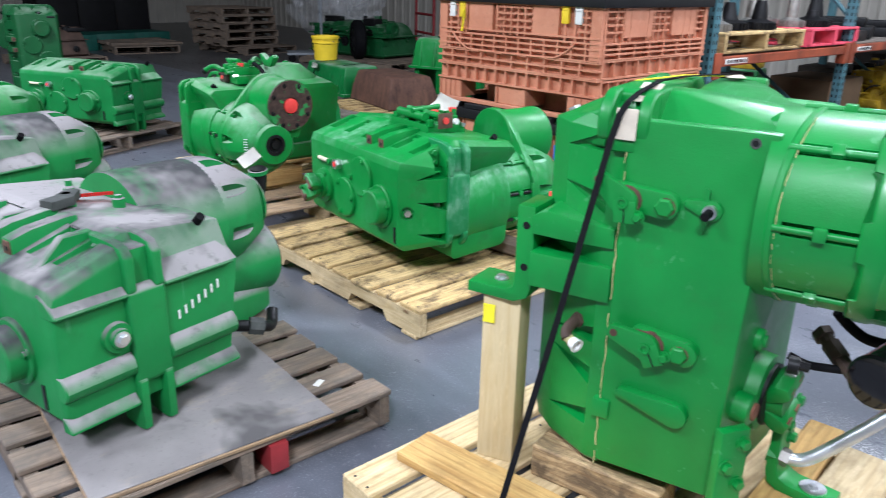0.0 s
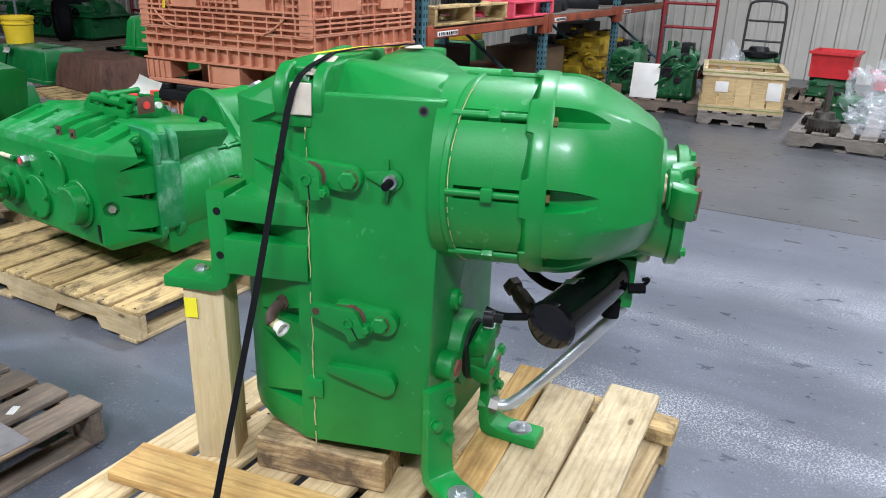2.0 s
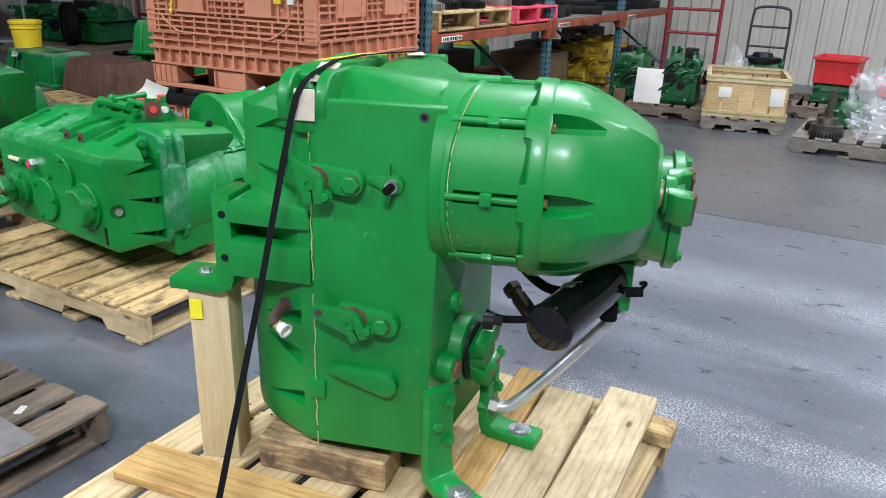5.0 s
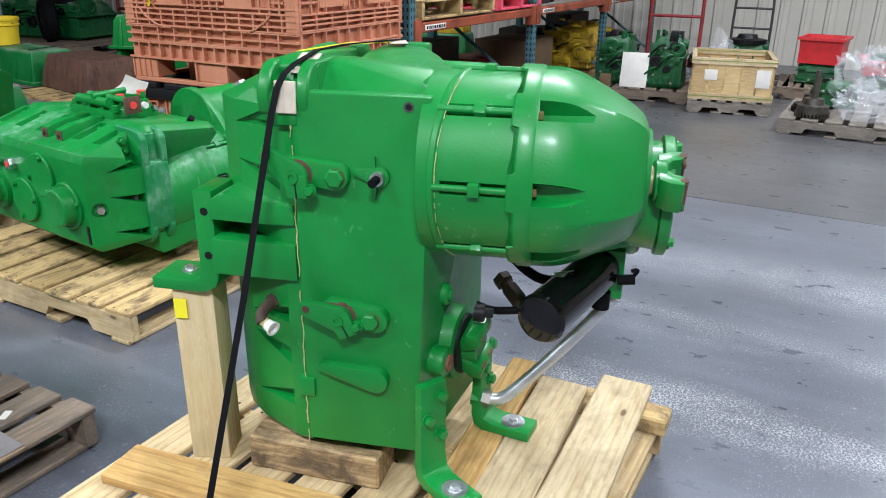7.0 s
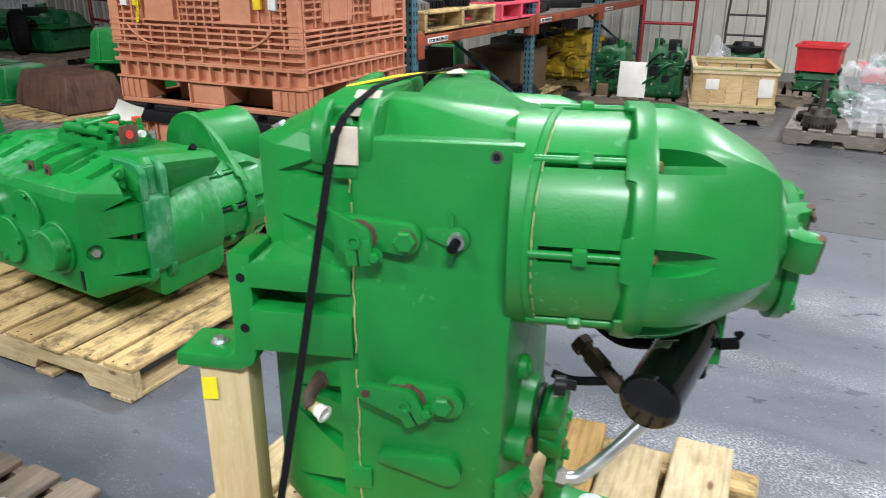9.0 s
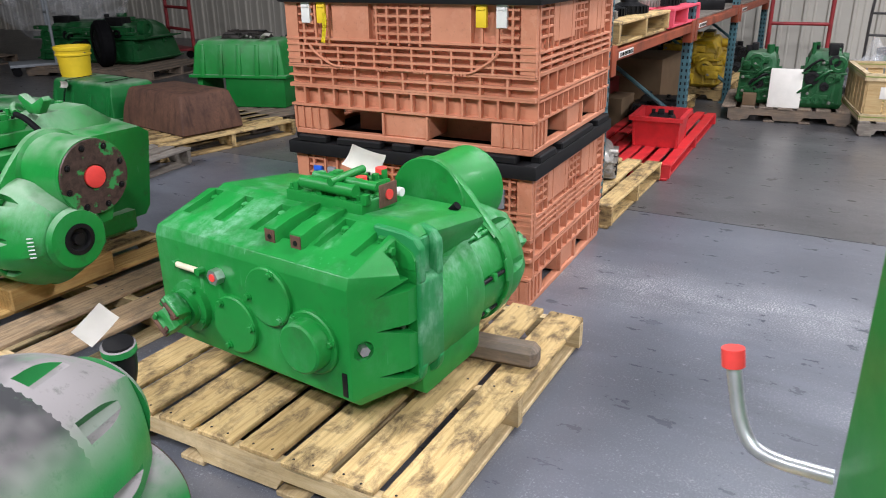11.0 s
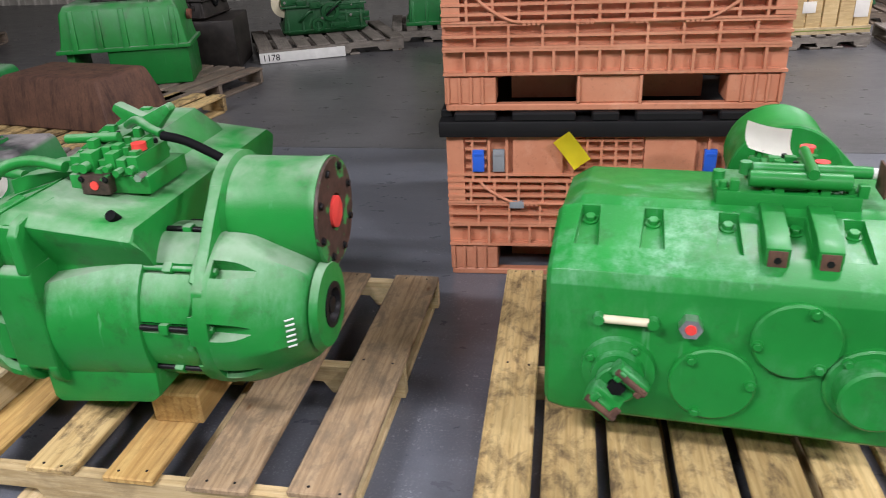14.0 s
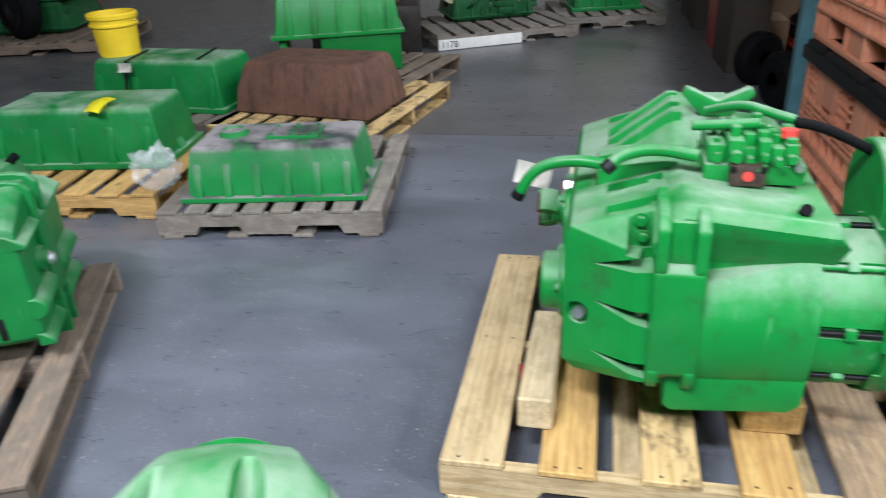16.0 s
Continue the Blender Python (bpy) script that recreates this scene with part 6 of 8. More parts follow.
part("selector_lever", bm, GRIMY, unit_d, "grimy dark selector lever")
for k in range(4):
    bm = fresh()
    y = -0.05 + 0.16 * k
    prism(bm, [(-0.226, 0.17), (-0.205, 0.205), (-0.09, 0.316), (0.0, 0.316), (0.0, 0.25), (-0.2, 0.12)], "y", y - 0.014, y + 0.014)
    soften(bm, 0.004, 1)
    part("cast_fin", bm, GREEN_DUSTY, unit_d)
bm = fresh()
tube(bm, [(0.40, -0.10, -0.12), (0.50, -0.16, -0.14), (0.56, -0.14, -0.17), (0.60, -0.10, -0.13)], 0.020, 12)
hs_ = part("hose_stub", bm, DARK_IRON, unit_d, "dark hose stub")
elbow = part("hose_elbow", a_tube([(0.82, 0.30, 0.13), (0.89, 0.297, 0.155), (0.912, 0.292, 0.205), (0.905, 0.288, 0.272)], 0.033, 14), DARK_IRON, unit_d, "dark hose elbow")
part("elbow_collar", a_rod((0.9055, 0.2885, 0.250), (0.9035, 0.2875, 0.266), 0.038, 20), GREEN_DUSTY, elbow, "dusty green collar")
part("hose_collar", a_rod((0.46, -0.14, -0.13), (0.50, -0.165, -0.14), 0.032, 8), GRIMY, hs_, "grimy hose collar")


# ---- bulk containers ----
def grid_panel(w, h, cells, depth=0.044, rib=0.010, plates=(), mat=ORANGE):
    """A ribbed plastic wall standing along x from 0 to w, its face to -y. cells: rows of (z0, z1, number of bays); plates: smooth fields."""
    bm = fresh()
    box(bm, 0, w, depth - 0.010, depth + 0.006, 0, h)
    for z in sorted({q for c in cells for q in c[:2]}):
        box(bm, 0.002, w - 0.002, 0, depth - 0.012, z - rib / 2, z + rib / 2)
    for z0, z1, n in cells:
        for k in range(1, n):
            x = k * w / n
            box(bm, x - rib / 2, x + rib / 2, 0.0015, depth - 0.012, z0, z1)
    for x0, x1, z0, z1 in plates:
        box(bm, x0 + 0.004, x1 - 0.004, 0.0045, depth - 0.011, z0, z1 - 0.003)
    return bm


def bulk_container(at, label, latches, foot=0.130, h=0.634, lid=True, drop=0.0, clips=()):
    w, dpt = 1.24, 1.115
    con = thing("bulk_container", label, "container", at, "stacked salmon containers")
    # base with fork openings: corner feet, middle foot and rails
    for length, m, nm in ((w, pose(0, 0, 0), "base_side"), (dpt, pose(w, 0, 0, 0, 0, 90), "base_side"), (w, pose(w, dpt, 0, 0, 0, 180), "base_side"), (dpt, pose(0, dpt, 0, 0, 0, -90), "base_side")):
        bm = fresh()
        box(bm, 0.012, length - 0.012, 0.008, 0.05, 0, 0.026)
        soften(bm, 0.004, 1)
        side = part(nm, bm, ORANGE, con, "", m)
        for x0, x1 in ((0.0, 0.165), (length / 2 - 0.13, length / 2 + 0.13), (length - 0.165, length)):
            part("foot_block", a_box(x0 + 0.012, x1 - 0.012, 0.020, 0.20, 0.0262, foot, 0.004, None, 1), ORANGE, side)
            for k in range(4):
                x = x0 + 0.012 + k * (x1 - x0 - 0.034) / 3
                if x1 - x0 < 0.2 or k in (0, 3):
                    part("foot_rib", a_box(x, x + 0.011, 0.004, 0.020, 0.0262, foot, 0.002, None, 1), ORANGE, side)
    bm = fresh()
    box(bm, 0.02, w - 0.02, 0.02, dpt - 0.02, foot, foot + 0.02)
    box(bm, 0.25, w - 0.25, 0.21, dpt - 0.21, 0.0, foot)
    part("base_tray", bm, ORANGE, con)
    wall = h - foot
    front = [(0.012, 0.100, 15), (0.108, 0.150, 10), (0.150, 0.192, 10), (0.198, 0.228, 13), (0.228, 0.262, 13), (0.262, 0.292, 13)]
    top = [(0.292, 0.318, 1), (wall - 0.028, wall - 0.008, 6)]
    plates = [(0.0, 0.075, 0.205, wall), (w - 0.075, w, 0.205, wall), (0.26, 0.46, 0.318, wall - 0.028), (0.76, 0.955, 0.318, wall - 0.028)]
    side_rows = [(0.012, 0.092, 13), (0.108, 0.20, 9), (0.206, 0.236, 7), (0.236, 0.262, 7), (0.262, 0.29, 7)]
    side_plates = [(0.0, 0.02, 0.0, wall), (0.18, 0.46, 0.32, wall - 0.02), (0.66, 0.93, 0.32, wall - 0.02)]
    for length, m, rows, pl in ((w, pose(0, 0, foot), front + top, plates), (dpt - 0.076, pose(w, 0.038, foot, 0, 0, 90), side_rows, side_plates),
                                (w, pose(w, dpt, foot, 0, 0, 180), front + top, plates), (dpt - 0.076, pose(0, dpt - 0.038, foot, 0, 0, -90), side_rows, side_plates)):
        bm = grid_panel(length, wall, rows, plates=pl)
        # lattice in the middle of the upper field and a ladder of ribs at the corners
        x = length * 0.395
        while x < length * 0.60:
            box(bm, x, x + 0.010, 0.0025, 0.017, 0.30, wall - 0.01)
            x += 0.054
        for z in (0.345, 0.382, 0.418, 0.452):
            if z < wall - 0.01:
                box(bm, length * 0.39, length * 0.61, 0.0035, 0.0175, z, z + 0.010)
                box(bm, 0.078 if length == w else 0.02, 0.16, 0.0035, 0.0175, z, z + 0.010)
                box(bm, length - 0.16, length - (0.078 if length == w else 0.02), 0.0035, 0.0175, z, z + 0.010)
        for xx in (0.10, 0.165, 0.235, length - 0.246, length - 0.176, length - 0.111):
            box(bm, xx, xx + 0.010, 0.0022, 0.0165, 0.295, wall - 0.004)
        part("side_wall", bm, ORANGE, con, "", m)
    # hinge line that drops across the front wall
    bm = fresh()
    tube(bm, [(0.135, -0.003, foot + 0.29), (0.15, -0.003, foot + 0.265), (0.245, -0.003, foot + 0.205), (0.30, -0.003, foot + 0.198), (0.60, -0.003, foot + 0.196),
              (0.92, -0.003, foot + 0.198), (0.965, -0.003, foot + 0.205), (1.06, -0.003, foot + 0.265), (1.075, -0.003, foot + 0.29)], 0.006, 8)
    for x in (0.30, 0.49, 0.68, 0.87):
        for k in range(4):
            box(bm, x + k * 0.017, x + k * 0.017 + 0.011, -0.008, 0.004, foot + 0.188, foot + 0.206)
    part("drop_hinge", bm, ORANGE, con)
    for x, mat in latches:
        bm = a_box(x, x + 0.046, -0.004, 0.016, wall + foot - 0.118 - drop, wall + foot - 0.028 - drop, 0.003)
        lt = part("latch", bm, mat, con, {"blue_plastic": "blue latch", "grey_plastic": "grey latch", "yellow_plastic": "yellow latch"}.get(mat.name, "white latch"))
        part("grip", a_box(x + 0.006, x + 0.040, -0.008, -0.004, wall + foot - 0.05 - drop, wall + foot - 0.04 - drop, 0.001), mat, lt)
    for x in clips:
        part("hinge_clip", a_box(x, x + 0.058, -0.010, 0.012, foot + 0.178, foot + 0.206, 0.003), GREY_PLASTIC, con, "grey hinge clip")
    if lid:
        bm = fresh()
        prism(bm, [(-0.022, -0.022), (w + 0.022, -0.022), (w + 0.022, dpt + 0.022), (-0.022, dpt + 0.022)], "z", h - 0.028, h + 0.036)
        soften(bm, 0.010, 2)
        ld = part("lid", bm, BLACK_PLASTIC, con, "black plastic lid")
        for x0, x1 in ((0.04, 0.20), (0.26, 0.50), (0.56, 0.66), (0.72, 0.96), (1.02, 1.17)):
            for y in (-0.018, dpt - 0.03):
                part("lid_rim", a_box(x0, x1, y, y + 0.048, h + 0.034, h + 0.068, 0.006, None, 1), BLACK_PLASTIC, ld)
        for y0, y1 in ((0.04, 0.24), (0.32, 0.80), (0.88, 1.09)):
            for x in (-0.018, w - 0.03):
                part("lid_rim", a_box(x, x + 0.048, y0, y1, h + 0.034, h + 0.068, 0.006, None, 1), BLACK_PLASTIC, ld)
    return con


C_X, C_Y = 3.282, 3.752
bulk_container(pose(C_X, C_Y, 0, 0, 0, -88), "salmon plastic bulk container with a black lid, lowest of the stack", ((0.105, BLUE_PLASTIC), (0.185, GREY_PLASTIC), (0.985, BLUE_PLASTIC), (1.065, GREY_PLASTIC)), drop=0.055, clips=(0.25, 0.485, 0.70, 0.93))
bulk_container(pose(C_X, C_Y, 0.703, 0, 0, -88), "salmon plastic bulk container with yellow and white latches", ((0.10, WHITE_PLASTIC), (0.185, YELLOW), (0.975, YELLOW), (1.065, WHITE_PLASTIC)))
bulk_container(pose(C_X, C_Y, 1.406, 0, 0, -88), "salmon plastic bulk container on top of the stack", ((0.10, WHITE_PLASTIC), (1.065, WHITE_PLASTIC)))


# ---- pallet rack ----
RACK_F, RACK_B = 2.68, 3.74
rack = thing("pallet_rack", "pallet rack with teal uprights and worn orange beams", "rack")
for ux in (4.72, 6.93, 9.12, 11.4):
    up = part("upright", a_box(ux - 0.04, ux + 0.04, RACK_F - 0.035, RACK_F + 0.035, 0, 3.1, 0.004), TEAL_STEEL, rack)
    bk = part("upright", a_box(ux - 0.04, ux + 0.04, RACK_B - 0.035, RACK_B + 0.035, 0, 3.1, 0.004), TEAL_STEEL, rack)
    bm = fresh()
    for k in range(28):
        for o in (-0.018, 0.018):
            box(bm, ux + o - 0.006, ux + o + 0.006, RACK_F - 0.0365, RACK_F - 0.034, 0.08 + k * 0.052, 0.105 + k * 0.052)
            box(bm, ux - 0.0415, ux - 0.039, RACK_F + o - 0.006, RACK_F + o + 0.006, 0.08 + k * 0.052, 0.105 + k * 0.052)
    tagged(part("slot_strip", bm, DARK_IRON, up), kind="stuff")
    part("foot_plate", a_box(ux - 0.06, ux + 0.06, RACK_F - 0.06, RACK_F + 0.06, 0, 0.008, 0.001), TEAL_STEEL, up)
    for z0, z1 in ((0.2, 0.95), (1.2, 2.2)):
        bm = fresh()
        rod(bm, (ux, RACK_F, z0), (ux, RACK_B, z1), 0.018, 8)
        part("brace", bm, TEAL_STEEL, rack)
for x0, x1 in ((4.76, 6.89), (6.97, 9.08), (9.16, 11.36)):
    for yb in (RACK_F - 0.012, RACK_B + 0.012):
        bm = fresh()
        box(bm, x0, x1, yb - 0.028, yb + 0.028, 0.918, 0.985)
        soften(bm, 0.006, 1)
        be = part("beam", bm, ORANGE_STEEL, rack)
        for xe in (x0 + 0.02, x1 - 0.02):
            part("beam_plate", a_box(xe - 0.045, xe + 0.045, yb - 0.036, yb + 0.036, 0.84, 1.01, 0.004), ORANGE_STEEL, be)
        part("beam_label", a_box(x0 + 0.12, x0 + 0.42, yb - 0.031, yb - 0.0285, 0.932, 0.968, 0.001), WHITE_PLASTIC, be, "white label with dark bars")
        bm = fresh()
        random.seed(3)
        xx = x0 + 0.14
        while xx < x0 + 0.40:
            w = random.uniform(0.008, 0.02)
            box(bm, xx, xx + w, yb - 0.033, yb - 0.0312, 0.939, 0.961)
            xx += w + random.uniform(0.006, 0.016)
        part("label_bars", bm, BLACK, be)
    for k in range(4):
        x = x0 + 0.06 + k * (x1 - x0 - 0.12) / 3
        part("deck_bar", a_box(x - 0.02, x + 0.02, RACK_F, RACK_B, 0.955, 0.982, 0.002), GREY_PLASTIC, rack)
    part("shelf_deck", a_box(x0, x1, RACK_F + 0.02, RACK_B - 0.02, 0.983, 0.997, 0.002), WOOD_GREY, rack, "grey worn shelf deck")

pallet("pale pallet on the rack shelf", pose(5.40, 3.15, 0.999), 1.18, 1.05, even(1.05, 7, 0.04), PINE_USED, group="pallets on the rack")
pallet("pallet painted bright pink on the rack shelf", pose(6.56, 3.10, 0.999), 0.90, 0.95, even(0.95, 6, 0.05), PINK_PAINT, group="pallets on the rack")


def gear_stack(label, at, r, profile, mat=DARK_IRON, teeth=0):
    gs = thing("machine_gear", label, "gear", at, "gears on the rack")
    part("gear_body", a_lathe([(z, q) for z, q in profile], pose(0, 0, 0, 0, -90, 0), 32), mat, gs)
    bm = fresh()
    for k in range(teeth):
        a = 2 * math.pi * k / teeth
        box(bm, r - 0.004, r + 0.012, -0.006, 0.006, 0.004, 0.045, pose(0, 0, 0, 0, 0, math.degrees(a)))
    if teeth:
        tagged(part("teeth", bm, mat, gs), kind="stuff")
    return gs


random.seed(11)
for k, (gx, gy) in enumerate(((4.98, 2.82), (5.28, 2.88), (5.58, 2.80), (5.82, 2.98), (5.42, 3.22), (5.05, 3.3), (6.28, 2.88), (6.52, 2.82), (6.78, 2.92), (6.4, 3.2))):
    r = random.uniform(0.09, 0.14)
    h = random.uniform(0.12, 0.26)
    gear_stack("black steel gear with a hub on a rack pallet", pose(gx, gy, 1.1395), r,
               [(0, 0), (0, r), (0.05, r), (0.055, r * 0.8), (0.07, r * 0.5), (h - 0.04, 0.045), (h, 0.035), (h, 0)], DARK_IRON if k % 3 else BARE, 26)
for k, (gx, gy, s) in enumerate(((7.35, 3.0, 0.9), (7.9, 3.1, 1.1), (8.5, 3.0, 0.9), (9.7, 3.1, 1.0), (10.4, 3.1, 1.2), (10.9, 3.0, 1.0))):
    bm = fresh()
    box(bm, -0.22 * s, 0.22 * s, -0.25, 0.25, 0, 0.10 * s)
    box(bm, -0.16 * s, 0.1 * s, -0.18, 0.2, 0.10 * s, 0.17 * s)
    soften(bm, 0.015, 2)
    solid("steel_casting", bm, DARK_IRON, "dark steel casting on the rack shelf", "casting", pose(gx, gy, 0.9975, 0, 0, k * 17), "castings on the rack")


# ---- castings, engines and clutter ----
def lumpy_machine(name, label, at, size, mat, seed, group="", category="engine", extra=True):
    """A stripped engine or valve casting: a core with flanges, ribs, bosses and pipe stubs."""
    rnd = random.Random(seed)
    sx, sy, sz = size
    th = thing(name, label, category, at, group)
    bm = fresh()
    loft(bm, [[(-sx * a, -sy * b, z), (sx * a, -sy * b, z), (sx * a, sy * b, z), (-sx * a, sy * b, z)] for a, b, z in
              ((0.42, 0.40, 0), (0.47, 0.46, sz * 0.06), (0.44, 0.42, sz * 0.5), (0.40, 0.36, sz * 0.8), (0.34, 0.30, sz * 0.92))])
    soften(bm, min(size) * 0.04, 2)
    part("block", bm, mat, th)
    for z in (sz * 0.08, sz * 0.56):
        part("flange", a_box(-sx * 0.48, sx * 0.48, -sy * 0.47, sy * 0.47, z, z + sz * 0.03, 0.004), mat, th)
    for k in range(14 if extra else 6):
        # cast pads and pockets on the sides
        w, h, d = rnd.uniform(0.05, 0.16) * sy, rnd.uniform(0.05, 0.16) * sz, rnd.uniform(0.03, 0.10) * sx
        y, z = rnd.uniform(-0.38, 0.38) * sy, rnd.uniform(0.1, 0.8) * sz
        part("cast_pad", a_box(-sx * 0.41 - d, -sx * 0.36, y - w, y + w, z - h * 0.5, z + h * 0.5, 0.005), mat, th)
        part("bolt", a_bolt((-sx * 0.41 - d, y + w * 0.6, z), (-1, 0, 0), 0.010, 0.012), mat if k % 3 else BARE, th)
        part("bolt", a_bolt((-sx * 0.41 - d, y - w * 0.6, z), (-1, 0, 0), 0.010, 0.012), mat, th)
    for k in range(3 if extra else 1):
        y, z = rnd.uniform(-0.3, 0.2) * sy, rnd.uniform(0.3, 0.8) * sz
        part("pipe", a_tube([(-sx * 0.44, y, z), (-sx * 0.56, y + 0.03, z + 0.02), (-sx * 0.54, y + 0.12, z - 0.06), (-sx * 0.42, y + 0.15, z - 0.10)], 0.011, 8), DARK_IRON if k % 2 else mat, th)
    for k in range(10 if extra else 5):
        side = rnd.choice(((-1, 0), (-1, 0), (0, -1), (0, 1)))
        r = rnd.uniform(0.05, 0.13) * min(sx, sy, sz) * 1.6
        if side[0]:
            c = Vector((side[0] * sx * 0.42, rnd.uniform(-0.35, 0.35) * sy, rnd.uniform(0.15, 0.8) * sz))
            d = Vector((side[0], 0, 0))
        else:
            c = Vector((rnd.uniform(-0.35, 0.35) * sx, side[1] * sy * 0.40, rnd.uniform(0.15, 0.8) * sz))
            d = Vector((0, side[1], 0))
        m = Matrix.Translation(c) @ d.to_track_quat("X", "Z").to_matrix().to_4x4()
        bm = fresh()
        lathe(bm, [(-0.02, 0), (-0.02, r), (sx * 0.07, r * 0.92), (sx * 0.075, r * 0.55), (sx * 0.05, r * 0.5), (sx * 0.05, 0)], m, 18)
        part("boss", bm, mat if k % 4 else DARK_IRON, th)
    for k in range(8 if extra else 4):
        x, y = rnd.uniform(-0.35, 0.35) * sx, rnd.uniform(-0.32, 0.32) * sy
        h = rnd.uniform(0.03, 0.16) * sz
        if k % 2:
            bm = a_rod((x, y, sz * 0.85), (x, y, sz * 0.92 + h), rnd.uniform(0.03, 0.09) * min(sx, sy), 14)
        else:
            w = rnd.uniform(0.06, 0.16)
            bm = a_box(x - w * sx, x + w * sx, y - w * sy * 0.7, y + w * sy * 0.7, sz * 0.85, sz * 0.92 + h, 0.006)
        part("top_fitting", bm, mat if k % 3 else DARK_IRON, th)
    for k in range(6 if extra else 3):
        y = (-0.4 + 0.16 * k) * sy
        bm = fresh()
        prism(bm, [(-sx * 0.50, sz * 0.08), (-sx * 0.40, sz * 0.08), (-sx * 0.36, sz * 0.82), (-sx * 0.40, sz * 0.82)], "y", y - 0.01, y + 0.01)
        part("rib", bm, mat, th)
    return th


# engines and the crate against the far wall
pallet("brown pallet under the green engines", pose(8.72, 2.02, 0, 0, 0, 6), 1.05, 1.06, even(1.12, 7, 0.04), WOOD_OLD)
lumpy_machine("engine_block", "dark green engine block with fittings on a pallet", pose(8.58, 2.30, 0.1415, 0, 0, 4), (0.52, 0.40, 0.52), GREEN_DIM, 4, "green engines")
lumpy_machine("engine_block", "dark green engine block with fittings on a pallet", pose(8.52, 1.74, 0.1415, 0, 0, 6), (0.46, 0.40, 0.56), GREEN_DIM, 9, "green engines")
bm = a_box(-0.006, 0.006, -0.14, 0.14, 0, 0.36, 0.002)
solid("paper_board", bm, WHITE_CARD, "white card leaning on a green engine", "card", pose(8.22, 2.02, 0.1415, 0, 12, 6))
bm = a_box(-0.06, 0.06, -0.06, 0.06, 0, 0.11, 0.002)
solid("carton", bm, CARTON, "small brown carton on the pallet of engines", "carton", pose(8.27, 2.33, 0.1415, 0, 0, 8))

pallet("grey pallet under the pale wooden crate", pose(8.44, 1.08, 0, 0, 0, 11), 1.0, 0.78, even(0.78, 6, 0.05), WOOD_GREY, height=0.13)
crate = thing("wooden_crate", "open pale wooden crate with pale bands and paper labels", "crate", pose(8.44, 1.08, 0.1315, 0, 0, 11))
for sx, m, ln in ((0.9, pose(-0.45, 0, 0, 0, 0, 90), 0.74), (0.9, pose(0.45, 0, 0, 0, 0, 90), 0.74), (0.74, pose(0, -0.37, 0), 0.9), (0.74, pose(0, 0.37, 0), 0.9)):
    n = 5 if ln < 0.8 else 6
    for k in range(n):
        w = ln / n
        bm = fresh()
        box(bm, -ln / 2 + k * w + 0.009, -ln / 2 + (k + 1) * w - 0.009, -0.008, 0.008, 0.02, 0.365)
        part("plank", bm, PINE_CRATE, crate, "", m)
    for z in (0.0, 0.34):
        bm = fresh()
        box(bm, -ln / 2 - 0.012, ln / 2 + 0.012, -0.022, 0.022, z, z + 0.06)
        part("rail", bm, PINE_PALE, crate, "", m)
    for z in (0.030, 0.372):
        bm = fresh()
        box(bm, -ln / 2 - 0.014, ln / 2 + 0.014, -0.0245, 0.0245, z, z + 0.008)
        part("band", bm, OLIVE, crate, "thin green band", m)
bm = fresh()
box(bm, -0.44, 0.44, -0.36, 0.36, 0.0, 0.02)
part("floor_board", bm, PINE_USED, crate)
for y, z, w, h in ((0.20, 0.24, 0.12, 0.10), (-0.28, 0.22, 0.13, 0.17)):
    bm = a_box(-0.463, -0.459, y - w / 2, y + w / 2, z - h / 2, z + h / 2, 0.001)
    part("paper_label", bm, WHITE_CARD, crate, "white paper label")

pallet("grey pallet with bare shafts and film", pose(7.88, -0.17, 0, 0, 0, -2), 1.18, 1.25, even(1.25, 7, 0.05), WOOD_GREY)
gear_stack("dark steel gear on an upright splined shaft", pose(7.50, 0.22, 0.1415), 0.13, [(0, 0), (0, 0.10), (0.03, 0.13), (0.10, 0.13), (0.11, 0.09), (0.16, 0.08), (0.165, 0.028), (0.40, 0.024), (0.40, 0)], GEAR_STEEL, 30)
gear_stack("black steel gear on a grey pallet", pose(7.74, 0.27, 0.1415), 0.13, [(0, 0), (0, 0.13), (0.07, 0.13), (0.08, 0.06), (0.15, 0.05), (0.15, 0)], DARK_IRON, 26)
gear_stack("black steel gear on a grey pallet", pose(7.47, -0.57, 0.1415), 0.16, [(0, 0), (0, 0.16), (0.09, 0.16), (0.10, 0.09), (0.22, 0.07), (0.22, 0)], DARK_IRON, 30)


def film_heap(label, at, size, seed):
    """A crumpled heap of clear film."""
    rnd = random.Random(seed)
    bm = fresh()
    bmesh.ops.create_icosphere(bm, subdivisions=4, radius=1.0)
    off = Vector((rnd.uniform(0, 9), rnd.uniform(0, 9), rnd.uniform(0, 9)))
    for v in bm.verts:
        d = v.co.normalized()
        k = 0.75 + 0.35 * noise.noise(d * 2.2 + off) + 0.30 * abs(noise.noise(d * 5.0 + off)) + 0.16 * abs(noise.noise(d * 11.0 + off))
        v.co = Vector((d.x * size[0], d.y * size[1], max(0.0, 0.5 + d.z * 0.62) * size[2])) * k
        v.co.z = max(0.001, v.co.z)
    ob = solid("plastic_film", bm, FILM, label, "film", at, "film")
    return ob


